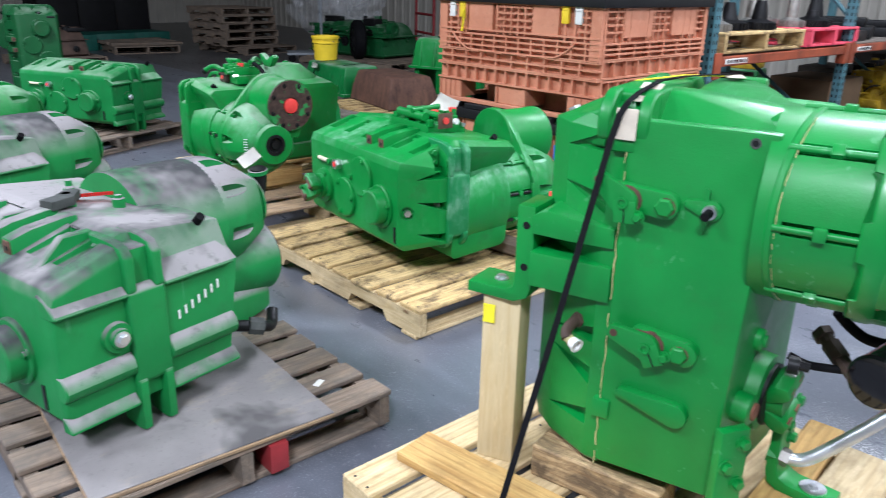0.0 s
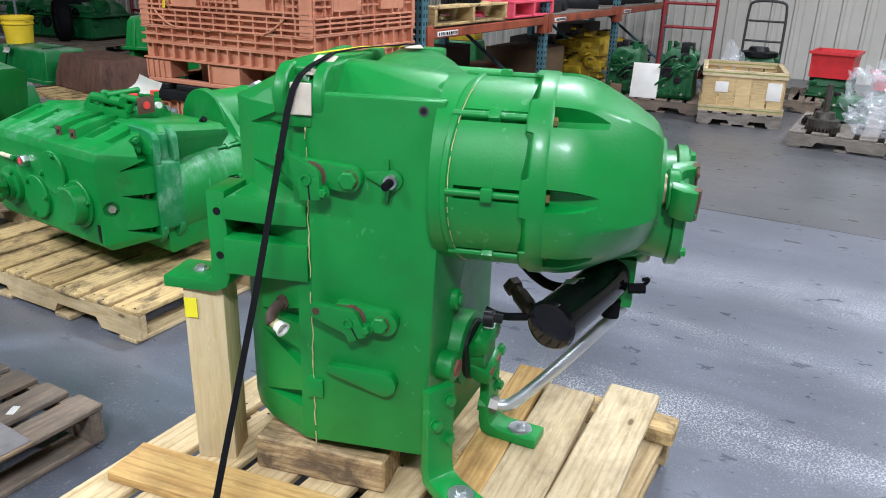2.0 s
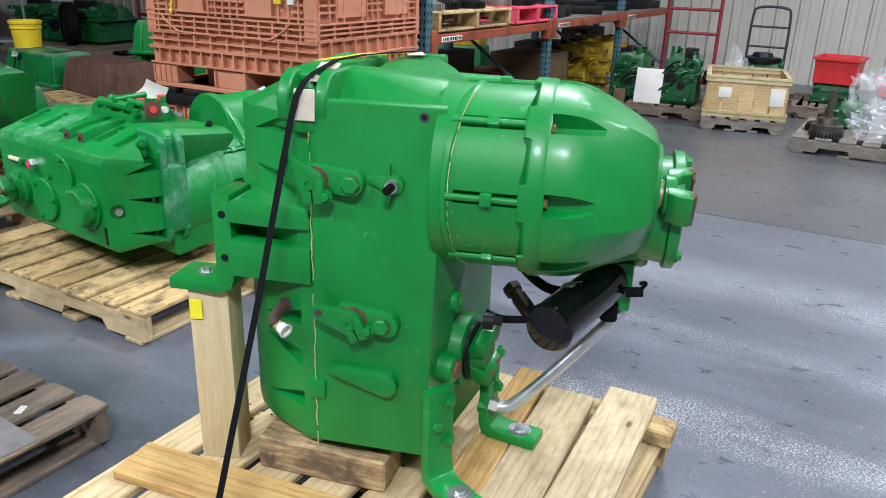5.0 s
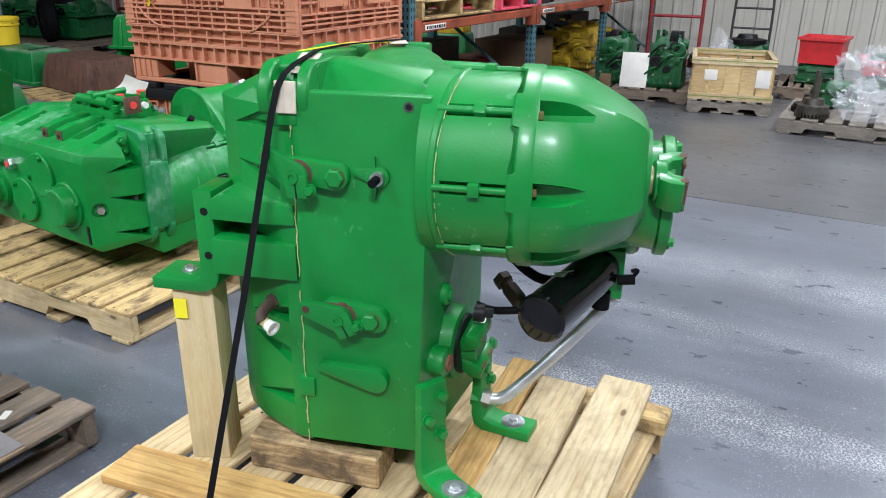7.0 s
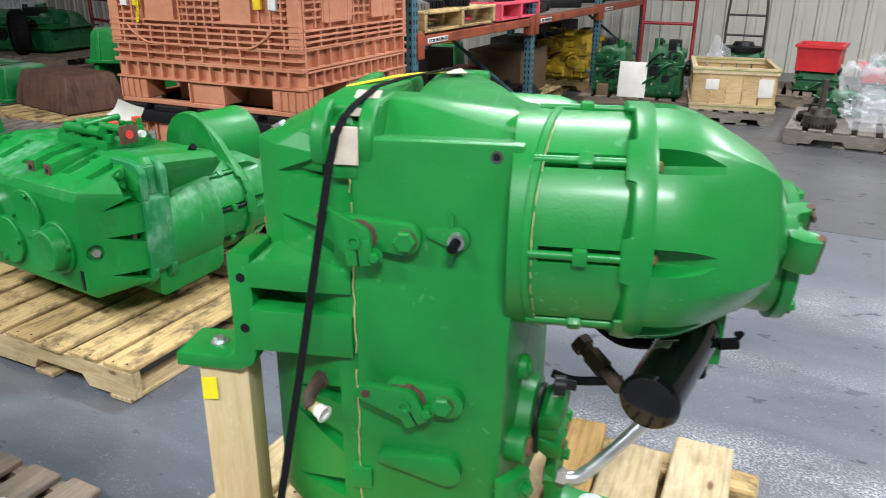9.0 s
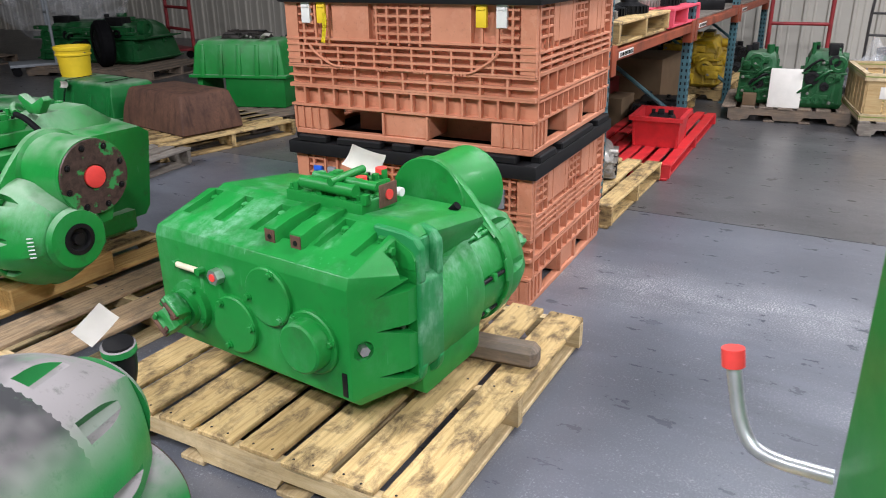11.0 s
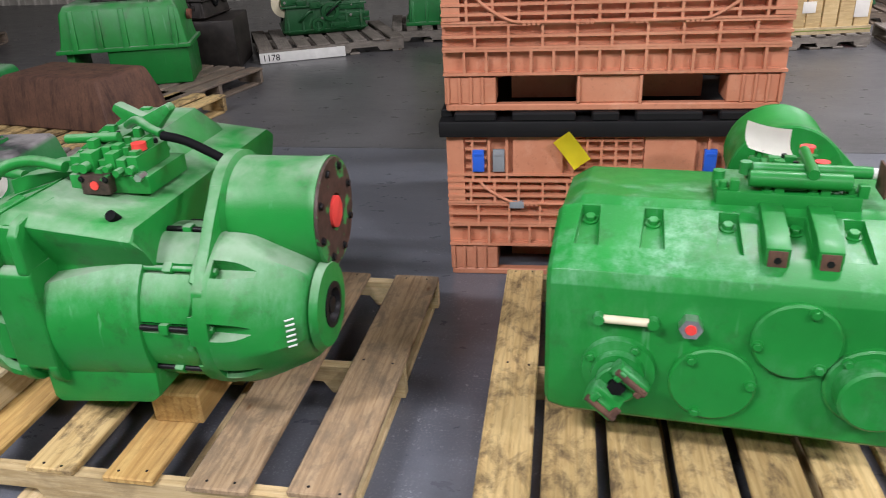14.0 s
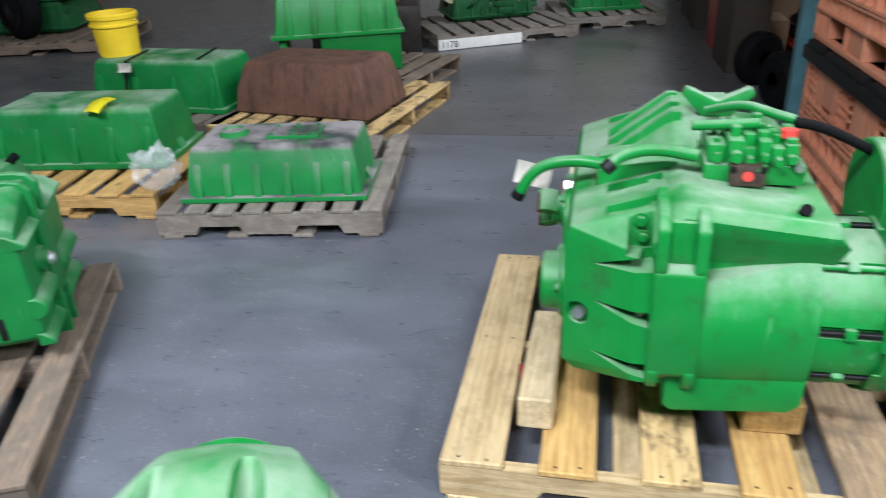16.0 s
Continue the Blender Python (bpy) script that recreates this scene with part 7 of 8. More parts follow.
film_heap("crumpled clear plastic film on a grey pallet", pose(7.55, -0.20, 0.1415), (0.24, 0.30, 0.26), 2)
film_heap("crumpled clear plastic film behind a steel shaft", pose(8.02, -0.2, 0.1415), (0.3, 0.36, 0.55), 5)
film_heap("crumpled clear plastic film beside green engines", pose(9.15, 1.35, 0.0), (0.22, 0.3, 0.55), 7)
lumpy_machine("engine_block", "green valve casting on a grey pallet", pose(8.17, 0.1, 0.1415, 0, 0, 20), (0.4, 0.36, 0.26), GREEN_DIM, 21, "green engines", extra=False)
lumpy_machine("engine_block", "green gear casing behind the crate", pose(9.65, 1.12, 0.16, 0, 0, 10), (0.5, 0.5, 0.40), GREEN_DIM, 13, "green engines", extra=False)
pallet("dark pallet behind the crate", pose(9.7, 1.0, 0, 0, 0, 4), 1.1, 1.1, even(1.1, 7, 0.05), WOOD_OLD)
gear_stack("dark flywheel lying on the green gear casing", pose(9.62, 1.12, 0.53), 0.2, [(0, 0), (0, 0.2), (0.05, 0.2), (0.06, 0.12), (0.1, 0.1), (0.1, 0)], DARK_IRON, 34)
lumpy_machine("engine_block", "dark engine parts behind the crate", pose(9.4, 1.55, 0.1415, 0, 0, 30), (0.3, 0.3, 0.30), DARK_IRON, 17, "green engines", extra=False)


def plastic_bin(label, at, w, l, h, mat, group="red bins"):
    """An open stacking bin with a thick rolled rim."""
    b = thing("plastic_bin", label, "bin", at, group)
    bm = fresh()
    t = 0.012
    k = 0.90
    for s in (-1, 1):
        prism(bm, [(s * w * k / 2, 0), (s * w / 2, h), (s * (w / 2 - t), h), (s * (w * k / 2 - t), 0)], "y", -l / 2 * 0.96, l / 2 * 0.96)
        prism(bm, [(s * l * k / 2, 0), (s * l / 2, h), (s * (l / 2 - t), h), (s * (l * k / 2 - t), 0)], "x", -w / 2 * 0.98, w / 2 * 0.98)
    box(bm, -w * k / 2, w * k / 2, -l * k / 2, l * k / 2, 0, 0.012)
    part("shell", bm, mat, b)
    bm = fresh()
    for s in (-1, 1):
        box(bm, s * (w / 2 + 0.008) - 0.014, s * (w / 2 + 0.008) + 0.014, -l / 2 - 0.02, l / 2 + 0.02, h - 0.03, h)
        box(bm, -w / 2, w / 2, s * (l / 2 + 0.008) - 0.014, s * (l / 2 + 0.008) + 0.014, h - 0.03, h - 0.001)
    part("rim", bm, mat, b)
    return b


plastic_bin("red plastic bin on green parts by the wall", pose(9.75, 0.32, 0.36, 0, 0, -6), 0.5, 0.44, 0.28, RED_PLASTIC)
plastic_bin("red plastic bin of parts by the wall", pose(9.6, -0.35, 0.30, 0, 0, 4), 0.55, 0.55, 0.16, RED_PLASTIC)
pallet("dark pallet with red bins by the wall", pose(9.75, -0.05, 0, 0, 0, 0), 1.1, 1.4, even(1.4, 8, 0.05), WOOD_OLD)
lumpy_machine("engine_block", "dark green casting under a red bin", pose(9.75, 0.32, 0.1415), (0.5, 0.5, 0.235), GREEN_DIM, 31, "green engines", extra=False)
lumpy_machine("engine_block", "dark green casting under a red bin", pose(9.6, -0.4, 0.1415), (0.6, 0.6, 0.17), GREEN_DIM, 35, "green engines", extra=False)
lumpy_machine("engine_block", "green parts heaped in a red bin", pose(9.62, -0.35, 0.314, 0, 0, 40), (0.38, 0.38, 0.20), GREEN_DIM, 33, "green engines", extra=False)

# red pallet and bin under the rack
pallet("worn red plastic pallet under the rack", pose(6.75, 2.86, 0, 0, 0, 2), 2.1, 0.72, even(0.72, 7, 0.03), RED_PLASTIC, height=0.12)
plastic_bin("red plastic bin full of dark parts on a red pallet", pose(6.42, 2.72, 0.1215, 0, 0, 4), 0.46, 0.36, 0.23, RED_PLASTIC)
lumpy_machine("steel_parts", "dark loose parts in a red bin", pose(6.42, 2.72, 0.135, 0, 0, 10), (0.36, 0.28, 0.21), DARK_IRON, 41, "", "parts", extra=False)
lumpy_machine("steel_parts", "dark steel parts on a red pallet", pose(7.3, 2.95, 0.1215, 0, 0, 10), (0.6, 0.5, 0.20), DARK_IRON, 43, "", "parts")
lumpy_machine("steel_parts", "bare steel shafts on the floor under the rack", pose(5.25, 2.95, 0.1415, 0, 0, 15), (0.5, 0.5, 0.2), BARE, 44, "", "parts")
gear_stack("bare steel bush standing under the rack", pose(5.62, 3.05, 0.1415), 0.08, [(0, 0), (0, 0.09), (0.03, 0.08), (0.2, 0.07), (0.2, 0)], BARE, 0)
pallet("tan pallet beside the containers under the rack", pose(5.12, 2.92, 0, 0, 0, 0), 1.15, 0.8, even(0.8, 6, 0.03), PINE_USED)
pallet("tan pallet under the yellow engine", pose(9.9, 3.2, 0, 0, 0, 0), 1.5, 1.0, even(1.0, 7, 0.04), PINE_USED)
lumpy_machine("engine_block", "yellow engine block under the rack", pose(9.7, 3.15, 0.1415, 0, 0, 5), (1.3, 0.7, 0.52), YELLOW_IRON, 51, "", "engine")
pallet("tan pallet of dark cartons under the rack", pose(8.1, 3.3, 0, 0, 0, 0), 1.1, 0.8, even(0.8, 6, 0.04), PINE_USED)
bm = a_box(-0.4, 0.4, -0.3, 0.3, 0, 0.45, 0.006)
solid("carton", bm, CARTON, "large dark brown carton under the rack", "carton", pose(8.1, 3.35, 0.1415))
bm = a_box(-0.2, 0.2, -0.2, 0.2, 0, 0.3, 0.006)
solid("carton", bm, CARTON, "large dark brown carton under the rack", "carton", pose(7.35, 3.45, 0.0))
lumpy_machine("steel_parts", "dark castings under the far bay of the rack", pose(11.0, 3.1, 0.0, 0, 0, 10), (0.7, 0.8, 0.45), DARK_IRON, 53, "", "parts")
# a red steel box, and dark boxes added only to deepen the shade behind
for bx, by, bw, bl, bh, mt, lb in ((7.55, 3.62, 0.25, 0.18, 0.42, RED_STEEL, "dull red steel box under the rack"), (9.1, 3.66, 0.36, 0.20, 0.62, RACK_SHADE, "added dark box that deepens the shade under the rack"),
                                   (8.55, 3.66, 0.12, 0.20, 0.52, RACK_SHADE, "added dark box that deepens the shade under the rack"), (10.75, 3.70, 0.45, 0.18, 0.70, RACK_SHADE, "added dark box that deepens the shade under the rack"),
                                   (6.85, 3.68, 0.30, 0.14, 0.66, RACK_SHADE, "added dark box that deepens the shade under the rack")):
    solid("carton" if mt is RACK_SHADE else "steel_box", a_box(-bw, bw, -bl, bl, 0, bh, 0.006), mt, lb, "box", pose(bx, by, 0, 0, 0, 3), "goods under the rack")
for k, (x, y) in enumerate(((6.2, 3.6), (5.95, 3.25), (5.6, 3.55))):
    bm = fresh()
    lathe(bm, [(0, 0.06), (0, 0.16), (0.03, 0.19), (0.11, 0.19), (0.14, 0.16), (0.14, 0.06)], pose(0, 0, 0.19, 0, 0, 30 + 40 * k), 32)
    solid("rubber_wheel", bm, RUBBER, "black wheel leaning under the rack", "wheel", pose(x, y, 0), "black wheels")


def frame_cart(name, label, at, w, h, mat, rails, top=True, bow=False, base=0.5, r=0.02):
    """An upright tube frame with cross rails on a low deck."""
    c = thing(name, label, "cart", at)
    if bow:
        part("frame", a_tube([(0, -w / 2, 0.1), (0, -w / 2, h - 0.08), (0, -w / 2 + 0.05, h), (0, w / 2 - 0.05, h), (0, w / 2, h - 0.08), (0, w / 2, 0.1)], r, 10), mat, c)
    else:
        for y in (-w / 2, w / 2):
            part("upright", a_rod((0, y, 0.1), (0, y, h), r, 10), mat, c)
    for z in rails:
        part("rail", a_rod((0, -w / 2, z), (0, w / 2, z), r * 0.85, 10), mat, c)
    part("deck", a_box(-base, 0.03, -w / 2, w / 2, 0.13, 0.17, 0.004), mat, c)
    for x in (-base + 0.08, -0.05):
        for y in (-w / 2 + 0.06, w / 2 - 0.06):
            part("wheel", a_lathe([(-0.02, 0), (-0.02, 0.062), (0.02, 0.062), (0.02, 0)], pose(x, y, 0.066, 0, 0, 90), 20), RUBBER, c)
    return c


frame_cart("frame_cart", "red steel frame cart against the wall", pose(10.7, 2.18, 0, 0, 0, 4), 0.66, 1.6, RED_STEEL, (0.72, 1.02, 1.32), base=0.9, r=0.024)
frame_cart("hand_truck", "dark grey tube hand truck against the wall", pose(10.6, 1.22, 0, 0, 0, -4), 0.46, 1.10, DARK_TUBE, (0.62, 0.86), bow=True, base=0.3, r=0.016)
frame_cart("frame_cart", "red steel frame cart by the far wall", pose(9.9, 11.75, 0, 0, 0, -20), 1.0, 1.45, RED_STEEL, (0.45, 0.8, 1.1), base=1.2, r=0.03)
frame_cart("rolling_steps", "grey steel rolling steps", pose(7.6, 11.9, 0, 0, 0, -30), 0.55, 1.1, GREY_PLASTIC, (0.35, 0.6, 0.85, 1.05), base=0.6, r=0.02)


# ---- oil pans and covers on the far side of the aisle ----
def ribbed_pan(label, at, l, w, h, mat, ribs=7, group="cast covers", lip=0.03, cap=True):
    """A cast cover lying mouth down: tapered walls with upright ribs, a flange round its foot, plates on top."""
    pn = thing("cast_cover", label, "cover", at, group)
    bm = fresh()
    loft(bm, [[(-w / 2 * a, -l / 2 * b, z), (w / 2 * a, -l / 2 * b, z), (w / 2 * a, l / 2 * b, z), (-w / 2 * a, l / 2 * b, z)] for a, b, z in ((1, 1, 0), (0.96, 0.975, h * 0.5), (0.86, 0.93, h * 0.93), (0.78, 0.89, h))])
    soften(bm, h * 0.09, 3)
    part("shell", bm, mat, pn)
    part("foot_flange", a_box(-w / 2 - lip, w / 2 + lip, -l / 2 - lip, l / 2 + lip, 0, h * 0.10, 0.005), mat, pn)
    for k in range(ribs):
        y = -l * 0.43 + k * l * 0.86 / (ribs - 1)
        bm = fresh()
        prism(bm, [(-w / 2 - lip * 0.8, h * 0.08), (-w / 2 * 0.92, h * 0.08), (-w / 2 * 0.90, h * 0.72), (-w / 2 * 0.955, h * 0.62)], "y", y - l * 0.022, y + l * 0.022)
        soften(bm, 0.006, 2)
        part("rib", bm, mat, pn)
    for s in (-1, 1):
        bm = fresh()
        prism(bm, [(s * (l / 2 + lip * 0.7), h * 0.08), (s * l / 2 * 0.9, h * 0.08), (s * l / 2 * 0.88, h * 0.6)], "x", -w * 0.08, w * 0.08)
        part("end_rib", bm, mat, pn)
    if cap:
        part("round_boss", a_lathe([(0, 0), (0, w * 0.16), (0.03, w * 0.15), (0.035, w * 0.11), (0.02, w * 0.10), (0.02, 0)], pose(0, l * 0.27, h - 0.004, 0, -90, 0), 28), mat, pn)
        part("top_plate", a_box(-w * 0.22, w * 0.16, -l * 0.25, l * 0.05, h - 0.006, h + 0.018, 0.004), mat, pn)
        for k in range(6):
            part("bolt", a_bolt((-w * 0.18 + (k % 2) * w * 0.3, -l * 0.22 + (k // 2) * l * 0.12, h + 0.017), (0, 0, 1), 0.012, 0.012), mat, pn)
    return pn


pallet("grey dusty pallet under the pale green cover", pose(3.92, 6.36, 0, 0, 0, 6.5), 1.12, 1.08, even(1.08, 8, 0.04), WOOD_GREY)
ribbed_pan("pale green cast cover under grey dust on a pallet", pose(3.72, 6.33, 0.1415, 0, 0, 7), 0.84, 0.46, 0.26, GREEN_DUSTY, 6)
pallet("yellowish pallet of parts on the floor", pose(3.98, 7.62, 0, 0, 0, 4), 1.0, 1.25, even(1.25, 7, 0.06), PINE_TAN)
ribbed_pan("green cast cover with a yellow tag on a pallet", pose(4.10, 7.62, 0.1415, 0, 0, 6), 0.98, 0.50, 0.32, GREEN_LIT, 5, cap=False)
card_tag("yellow paper tag on a green cover", pose(3.92, 7.42, 0.475, 75, 0, 80), 0.10, 0.15, YELLOW_CARD)
film_heap("film wrapped parts on a yellowish pallet", pose(3.62, 6.98, 0.1415), (0.12, 0.14, 0.2), 17)
pallet("grey pallet under the strapped green cover", pose(5.30, 7.75, 0, 0, 0, -6), 1.1, 1.3, even(1.3, 8, 0.04), WOOD_GREY)
ribbed_pan("strapped green cast cover with a bucket standing on it", pose(5.22, 7.72, 0.1415, 0, 0, -6), 1.02, 0.5, 0.33, GREEN_LIT, 4, cap=False)
for y in (7.92, 7.42):
    bm = fresh()
    x0 = 4.93 + (7.9 - y) * 0.1
    ribbon(bm, [(x0 - 0.012, y, 0.15), (x0 + 0.0, y, 0.30), (x0 + 0.06, y, 0.478), (x0 + 0.40, y + 0.03, 0.482)], (0, 1, 0), 0.022)
    solid("tie_strap", bm, RUBBER, "black strap round a green cast cover", "strap")
    card_tag("white paper tag on a black strap", pose(x0 + 0.02, y, 0.44, -14, 0, -84), 0.09, 0.06, WHITE_CARD)
bk = thing("bucket", "yellow plastic bucket standing on a green cover", "bucket", pose(5.25, 8.12, 0.4725))
part("body", a_lathe([(0, 0), (0, 0.135), (0.19, 0.15), (0.20, 0.163), (0.213, 0.163), (0.22, 0.155), (0.25, 0.158), (0.25, 0.168), (0.275, 0.170), (0.285, 0.162), (0.28, 0.15), (0.02, 0.128), (0.02, 0)], pose(0, 0, 0, 0, -90, 0), 40), YELLOW, bk)
part("handle", a_tube([(0, 0.166, 0.23), (0.09, 0.12, 0.19), (0.16, 0, 0.17), (0.09, -0.12, 0.19), (0, -0.166, 0.23)], 0.004, 8), BARE, bk)
for y in (7.30, 7.12):
    bm = a_box(-0.11, 0.11, -0.07, 0.07, 0, 0.14, 0.006)
    jar = solid("parts_box", bm, GREY_PLASTIC, "grey parts box with a white top", "box", pose(5.55, y, 0.1415, 0, 0, -10))

pallet("tan pallet under the rusty tray", pose(5.22, 6.55, 0, 0, 0, -11), 1.35, 1.15, even(1.15, 7, 0.06), PINE_USED)
tray = thing("steel_tray", "rusty brown steel tray upside down on a pallet", "tray", pose(5.14, 6.62, 0.1415, 0, 0, -11))
bm = fresh()
loft(bm, [[(-0.30 * a, -0.50 * b, z), (0.30 * a, -0.50 * b, z), (0.30 * a, 0.50 * b, z), (-0.30 * a, 0.50 * b, z)] for a, b, z in ((1, 1, 0), (0.93, 0.94, 0.16), (0.80, 0.84, 0.31), (0.74, 0.80, 0.33))])
soften(bm, 0.025, 3)
part("shell", bm, RUST, tray)
for k in range(5):
    y = -0.36 + k * 0.18
    bm = fresh()
    prism(bm, [(-0.30, 0.02), (-0.27, 0.02), (-0.225, 0.29), (-0.245, 0.29)], "y", y - 0.03, y + 0.03)
    soften(bm, 0.006, 2)
    part("crease", bm, RUST, tray)
for s in (-1, 1):
    bm = fresh()
    prism(bm, [(s * 0.505, 0.01), (s * 0.47, 0.01), (s * 0.40, 0.29), (s * 0.425, 0.29)], "x", -0.16, -0.08)
    prism(bm, [(s * 0.505, 0.01), (s * 0.47, 0.01), (s * 0.40, 0.29), (s * 0.425, 0.29)], "x", 0.06, 0.14)
    soften(bm, 0.006, 2)
    part("end_crease", bm, RUST, tray)

# the tall two-tone housing
pallet("dark weathered pallet under the green housing", pose(6.30, 6.72, 0, 0, 0, -14), 1.15, 1.35, even(1.35, 8, 0.05), WOOD_OLD)
hs = thing("gear_housing", "two-tone green cast housing with a yellow seam", "housing", pose(6.28, 6.82, 0.1415, 0, 0, 18))
part("lower_half", a_box(-0.26, 0.26, -0.46, 0.16, 0.0, 0.30, 0.02), enamel("green_enamel_deep", base=(0.006, 0.17, 0.03), chalk=0.1, grime=0.2), hs)
bm = fresh()
loft(bm, [[(-0.25 * a, -0.46 * b, z), (0.25 * a, -0.46 * b, z), (0.25 * a, 0.50 * b, z), (-0.25 * a, 0.50 * b, z)] for a, b, z in ((1.04, 1.02, 0.30), (1.0, 0.99, 0.36), (0.93, 0.93, 0.58), (0.80, 0.86, 0.64))])
soften(bm, 0.02, 3)
up = part("upper_half", bm, GREEN_OLD, hs)
for k in range(5):
    y = -0.38 + k * 0.19
    bm = fresh()
    prism(bm, [(-0.285, 0.31), (-0.245, 0.31), (-0.215, 0.60), (-0.232, 0.60)], "y", y - 0.022, y + 0.022)
    soften(bm, 0.006, 2)
    part("rib", bm, GREEN_OLD, up)
part("split_flange", a_box(-0.285, 0.285, -0.49, 0.53, 0.285, 0.315, 0.005), GREEN_OLD, hs)
part("leg", a_box(-0.22, 0.22, 0.42, 0.48, 0.0, 0.30, 0.01), GREEN_OLD, hs)
part("red_plug", a_rod((0.02, -0.45, 0.50), (0.02, -0.485, 0.495), 0.04, 18), RUST_RED, hs, "red round plug")
card_tag("white crumpled paper on the green housing", pose(6.2, 6.5, 0.80, 70, 0, 20), 0.14, 0.12, WHITE_CARD, 0.03)
bm = a_box(-0.35, 0.35, -0.5, 0.5, 0, 0.46, 0.02)
solid("steel_box", bm, OILY_STEEL, "dark oily steel box on the floor", "box", pose(7.5, 6.95, 0, 0, 0, 12))
lumpy_machine("steel_parts", "dark steel parts heaped on a steel box", pose(7.5, 6.95, 0.461), (0.6, 0.7, 0.3), OILY_STEEL, 61, "", "parts")
lumpy_machine("steel_parts", "grimy parts heaped on the green housing", pose(6.30, 6.84, 0.779, 0, 0, 18), (0.24, 0.5, 0.08), OILY_STEEL, 62, "", "parts", extra=False)

# pallets against the far wall
pallet("grey pallet with a painted white end board", pose(8.334, 5.88, 0, 0, 0, 26), 1.15, 1.45, even(1.45, 8, 0.05), WOOD_GREY)
wb = a_box(-0.012, 0.012, -0.62, 0.22, 0.005, 0.10, 0.002)
pose_end = pose(7.583, 6.076, 0, 0, 0, 26)
solid("pallet_sign", wb, WHITE_PLASTIC, "white painted board with a black number on a pallet", "sign", pose_end)
txt = bpy.data.curves.new("number", "FONT")
txt.body, txt.size, txt.extrude, txt.align_x, txt.align_y = "1178", 0.085, 0.0008, "CENTER", "CENTER"
txt.materials.append(BLACK)
tob = new("sign_number", txt)
tob.matrix_basis = pose_end @ pose(-0.0135, 0.11, 0.052, 90, 0, -90)
tagged(tob, "black painted number on a white board", "sign")
lumpy_machine("engine_block", "green gear case with an open bearing on a pallet", pose(8.62, 5.98, 0.1415, 0, 0, 24), (0.7, 0.95, 0.5), GREEN_DIM, 71, "", "engine")
gear_stack("cream bearing ring round an open black bore", pose(8.27, 6.25, 0.46) @ pose(0, 0, 0, 0, -90, 20), 0.13, [(0, 0.06), (0, 0.14), (0.03, 0.14), (0.035, 0.06), (0.0, 0.055), (0.0, 0)], CREAM, 0)
pallet("grey pallet of green covers by the rack", pose(9.1, 4.75, 0, 0, 0, 12), 1.1, 1.1, even(1.1, 7, 0.05), WOOD_GREY)
ribbed_pan("green cast cover with a yellow lid on a pallet", pose(9.05, 4.75, 0.1415, 0, 0, 12), 0.7, 0.5, 0.36, GREEN_LIT, 5, cap=False)
bm = a_box(-0.2, 0.2, -0.3, 0.3, 0, 0.16, 0.02)
solid("parts_tray", bm, YELLOW_IRON, "yellow tray on a green cover", "tray", pose(9.05, 4.75, 0.5025, 0, 0, 12))

# film-wrapped machine, wheel, dark stacks and the tall unit down the hall
pallet("grey pallet under the wheeled machine", pose(8.0, 11.0, 0, 0, 0, 10), 1.3, 2.2, even(2.2, 12, 0.05), WOOD_OLD)
lumpy_machine("wrapped_machine", "dark green machine half wrapped in film", pose(8.2, 11.4, 0.1415, 0, 0, 10), (1.0, 2.0, 0.62), GREEN_DIM, 81, "", "machine")
wl = thing("spare_tyre", "black tyre on a dark rim leaning on a machine", "wheel", pose(7.62, 10.78, 0.1415, 0, 0, -25))
part("tyre", a_lathe([(-0.09, 0.19), (-0.10, 0.27), (-0.06, 0.315), (0.06, 0.315), (0.10, 0.27), (0.09, 0.19)], pose(0, 0, 0.315), 40), RUBBER, wl)
part("rim", a_lathe([(-0.05, 0), (-0.05, 0.10), (-0.085, 0.14), (-0.08, 0.195), (0.08, 0.195), (0.05, 0.1), (0.05, 0)], pose(0, 0, 0.315), 32), DARK_IRON, wl)
film_heap("clear film draped over a machine", pose(8.3, 11.9, 0.70), (0.55, 0.9, 0.75), 23)
film_heap("clear film draped over a machine", pose(9.0, 13.8, 0.3), (0.6, 1.2, 1.3), 29)
pallet("dark pallet down the hall", pose(7.4, 14.3, 0, 0, 0, 8), 1.2, 1.6, even(1.6, 8, 0.06), WOOD_OLD)
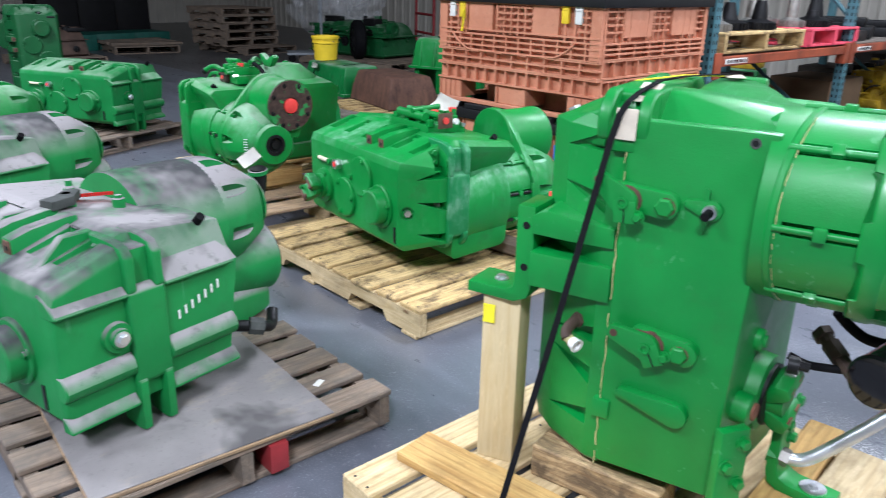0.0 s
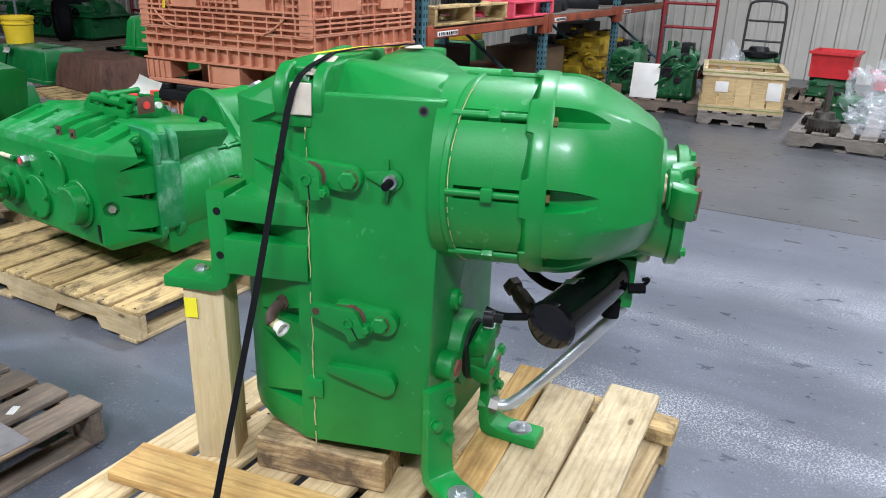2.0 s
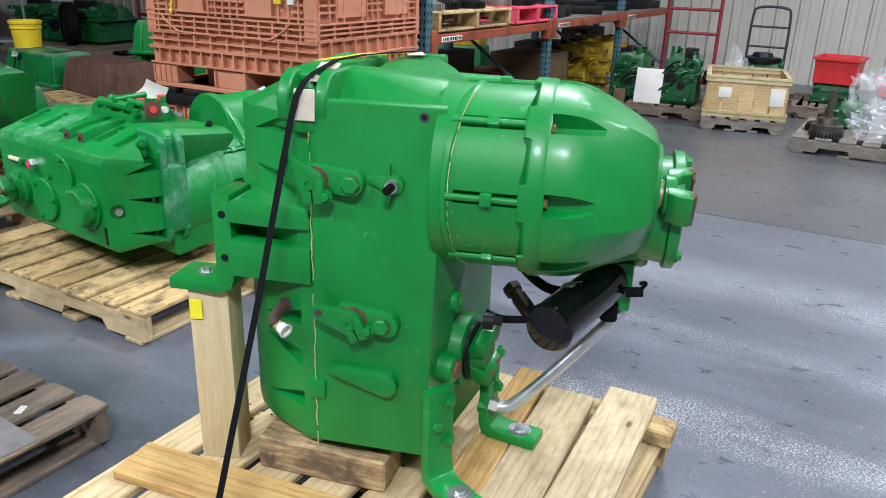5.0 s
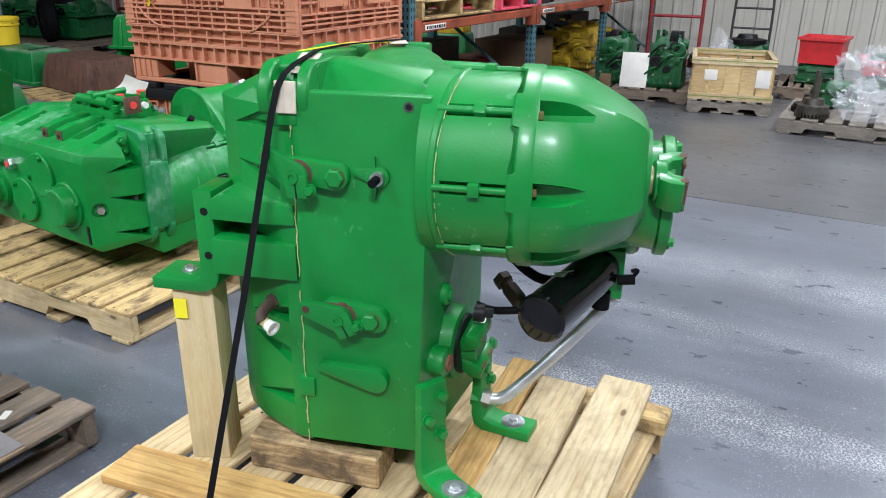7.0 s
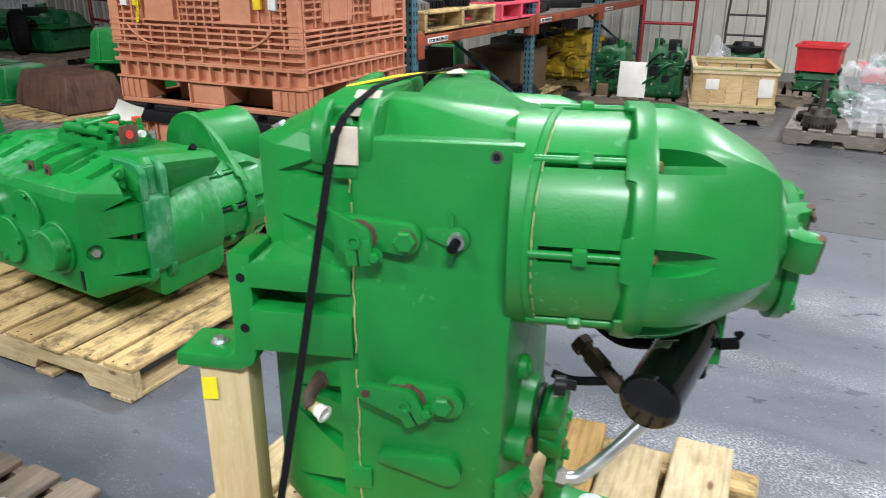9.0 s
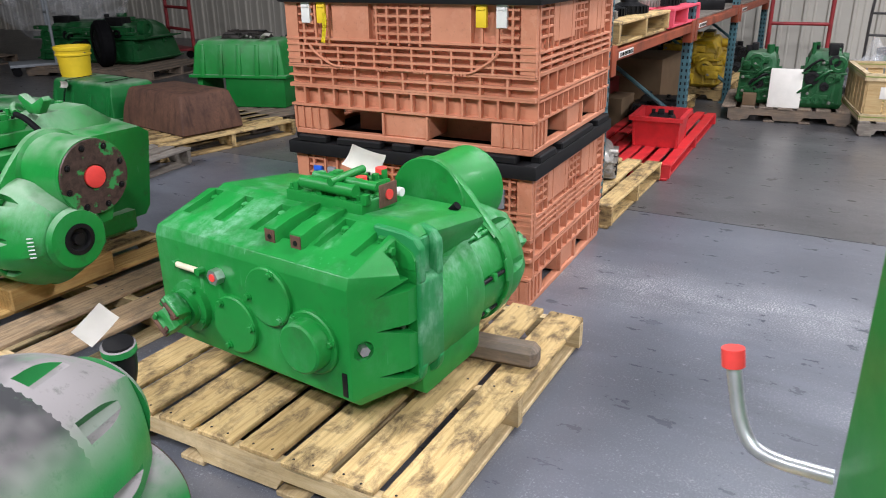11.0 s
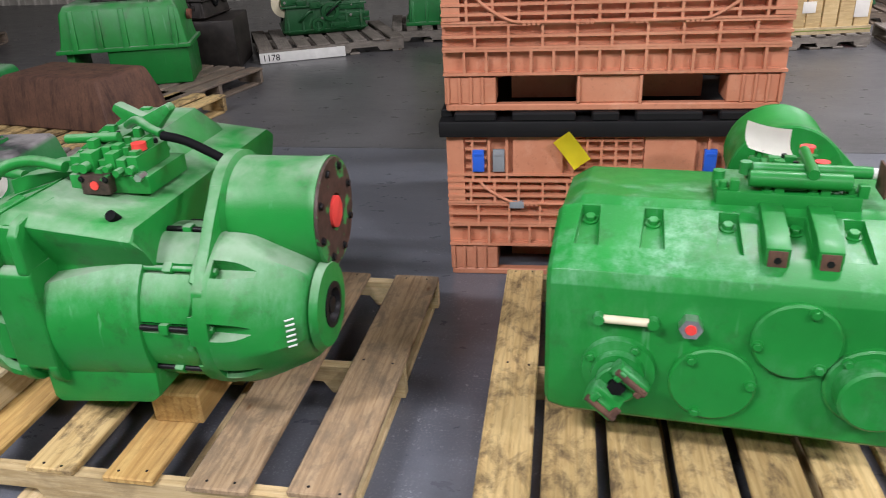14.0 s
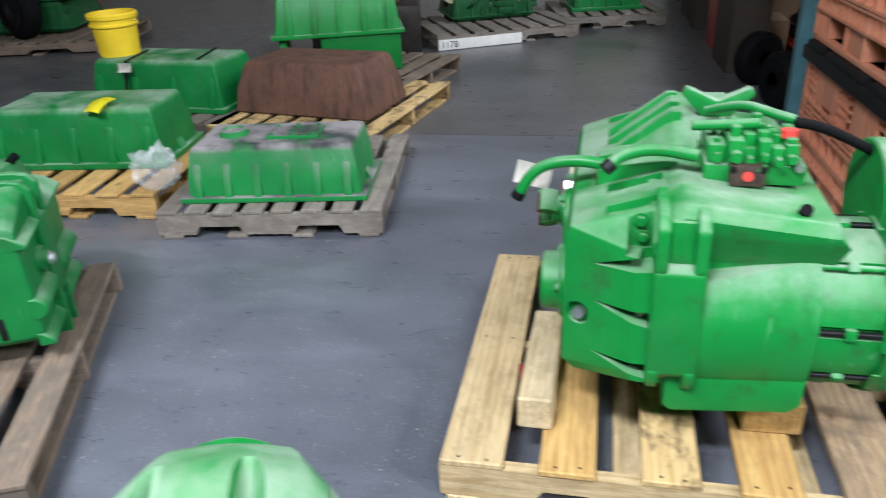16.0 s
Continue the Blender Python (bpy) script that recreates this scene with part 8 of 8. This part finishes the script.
for k in range(5):
    pallet("weathered pallet in a tall stack", pose(7.2 + 0.03 * (k % 2), 14.4 + 0.04 * k, 0.1415 * (k + 1), 0, 0, 8 + (k % 3) * 3 - 3), 1.2, 1.2, even(1.2, 7, 0.06), WOOD_OLD, group="stacked pallets")
pallet("dark pallet of timber offcuts", pose(5.6, 15.4, 0, 0, 0, -6), 1.2, 1.6, even(1.6, 8, 0.06), WOOD_OLD)
for k in range(4):
    lone_board("loose_board", "weathered board lying on a dark pallet", 1.3, 0.2, 0.05, WOOD_OLD, pose(5.6, 14.9 + 0.3 * k, 0.1415, 0, 0, -10 + k * 6))
for k, (x, y) in enumerate(((4.6, 17.2), (5.4, 17.4), (6.2, 17.6))):
    bm = a_box(-0.38, 0.38, -0.4, 0.4, 0, 1.0 + 0.15 * (k % 2), 0.02)
    solid("dark_bin", bm, BLACK_PLASTIC, "large black bin down the hall", "bin", pose(x, y, 0, 0, 0, 5), "black bins")
    bm = a_box(-0.4, 0.4, -0.42, 0.42, 0, 0.3, 0.02)
    solid("plastic_bin", bm, plain("teal_plastic", (0.01, 0.10, 0.075), 0.5) if k == 0 else bpy.data.materials["teal_plastic"], "dark teal plastic bin down the hall", "bin", pose(x - 0.1, y - 1.2, 0, 0, 0, 5), "teal bins")
pallet("dark pallet of loose castings", pose(3.6, 13.6, 0, 0, 0, 6), 1.2, 1.2, even(1.2, 7, 0.06), WOOD_OLD)
lumpy_machine("steel_parts", "brown castings heaped on a pallet", pose(3.6, 13.6, 0.1415), (0.9, 0.9, 0.45), BROWN_STEEL, 91, "", "parts")
gear_unit("gearbox", "tall green gearbox standing on end down the hall", mapped(Vector((2.30, 9.15, 0.858)), Vector((0.1, 0.99, 0)).normalized(), Vector((0, 0, -1)), Vector((-0.99, 0.1, 0)).normalized()), GREEN_DIM, valve=None)
pallet("weathered pallet under the tall gearbox", pose(2.28, 9.1, 0, 0, 0, 4), 1.2, 1.2, even(1.2, 7, 0.05), WOOD_OLD)
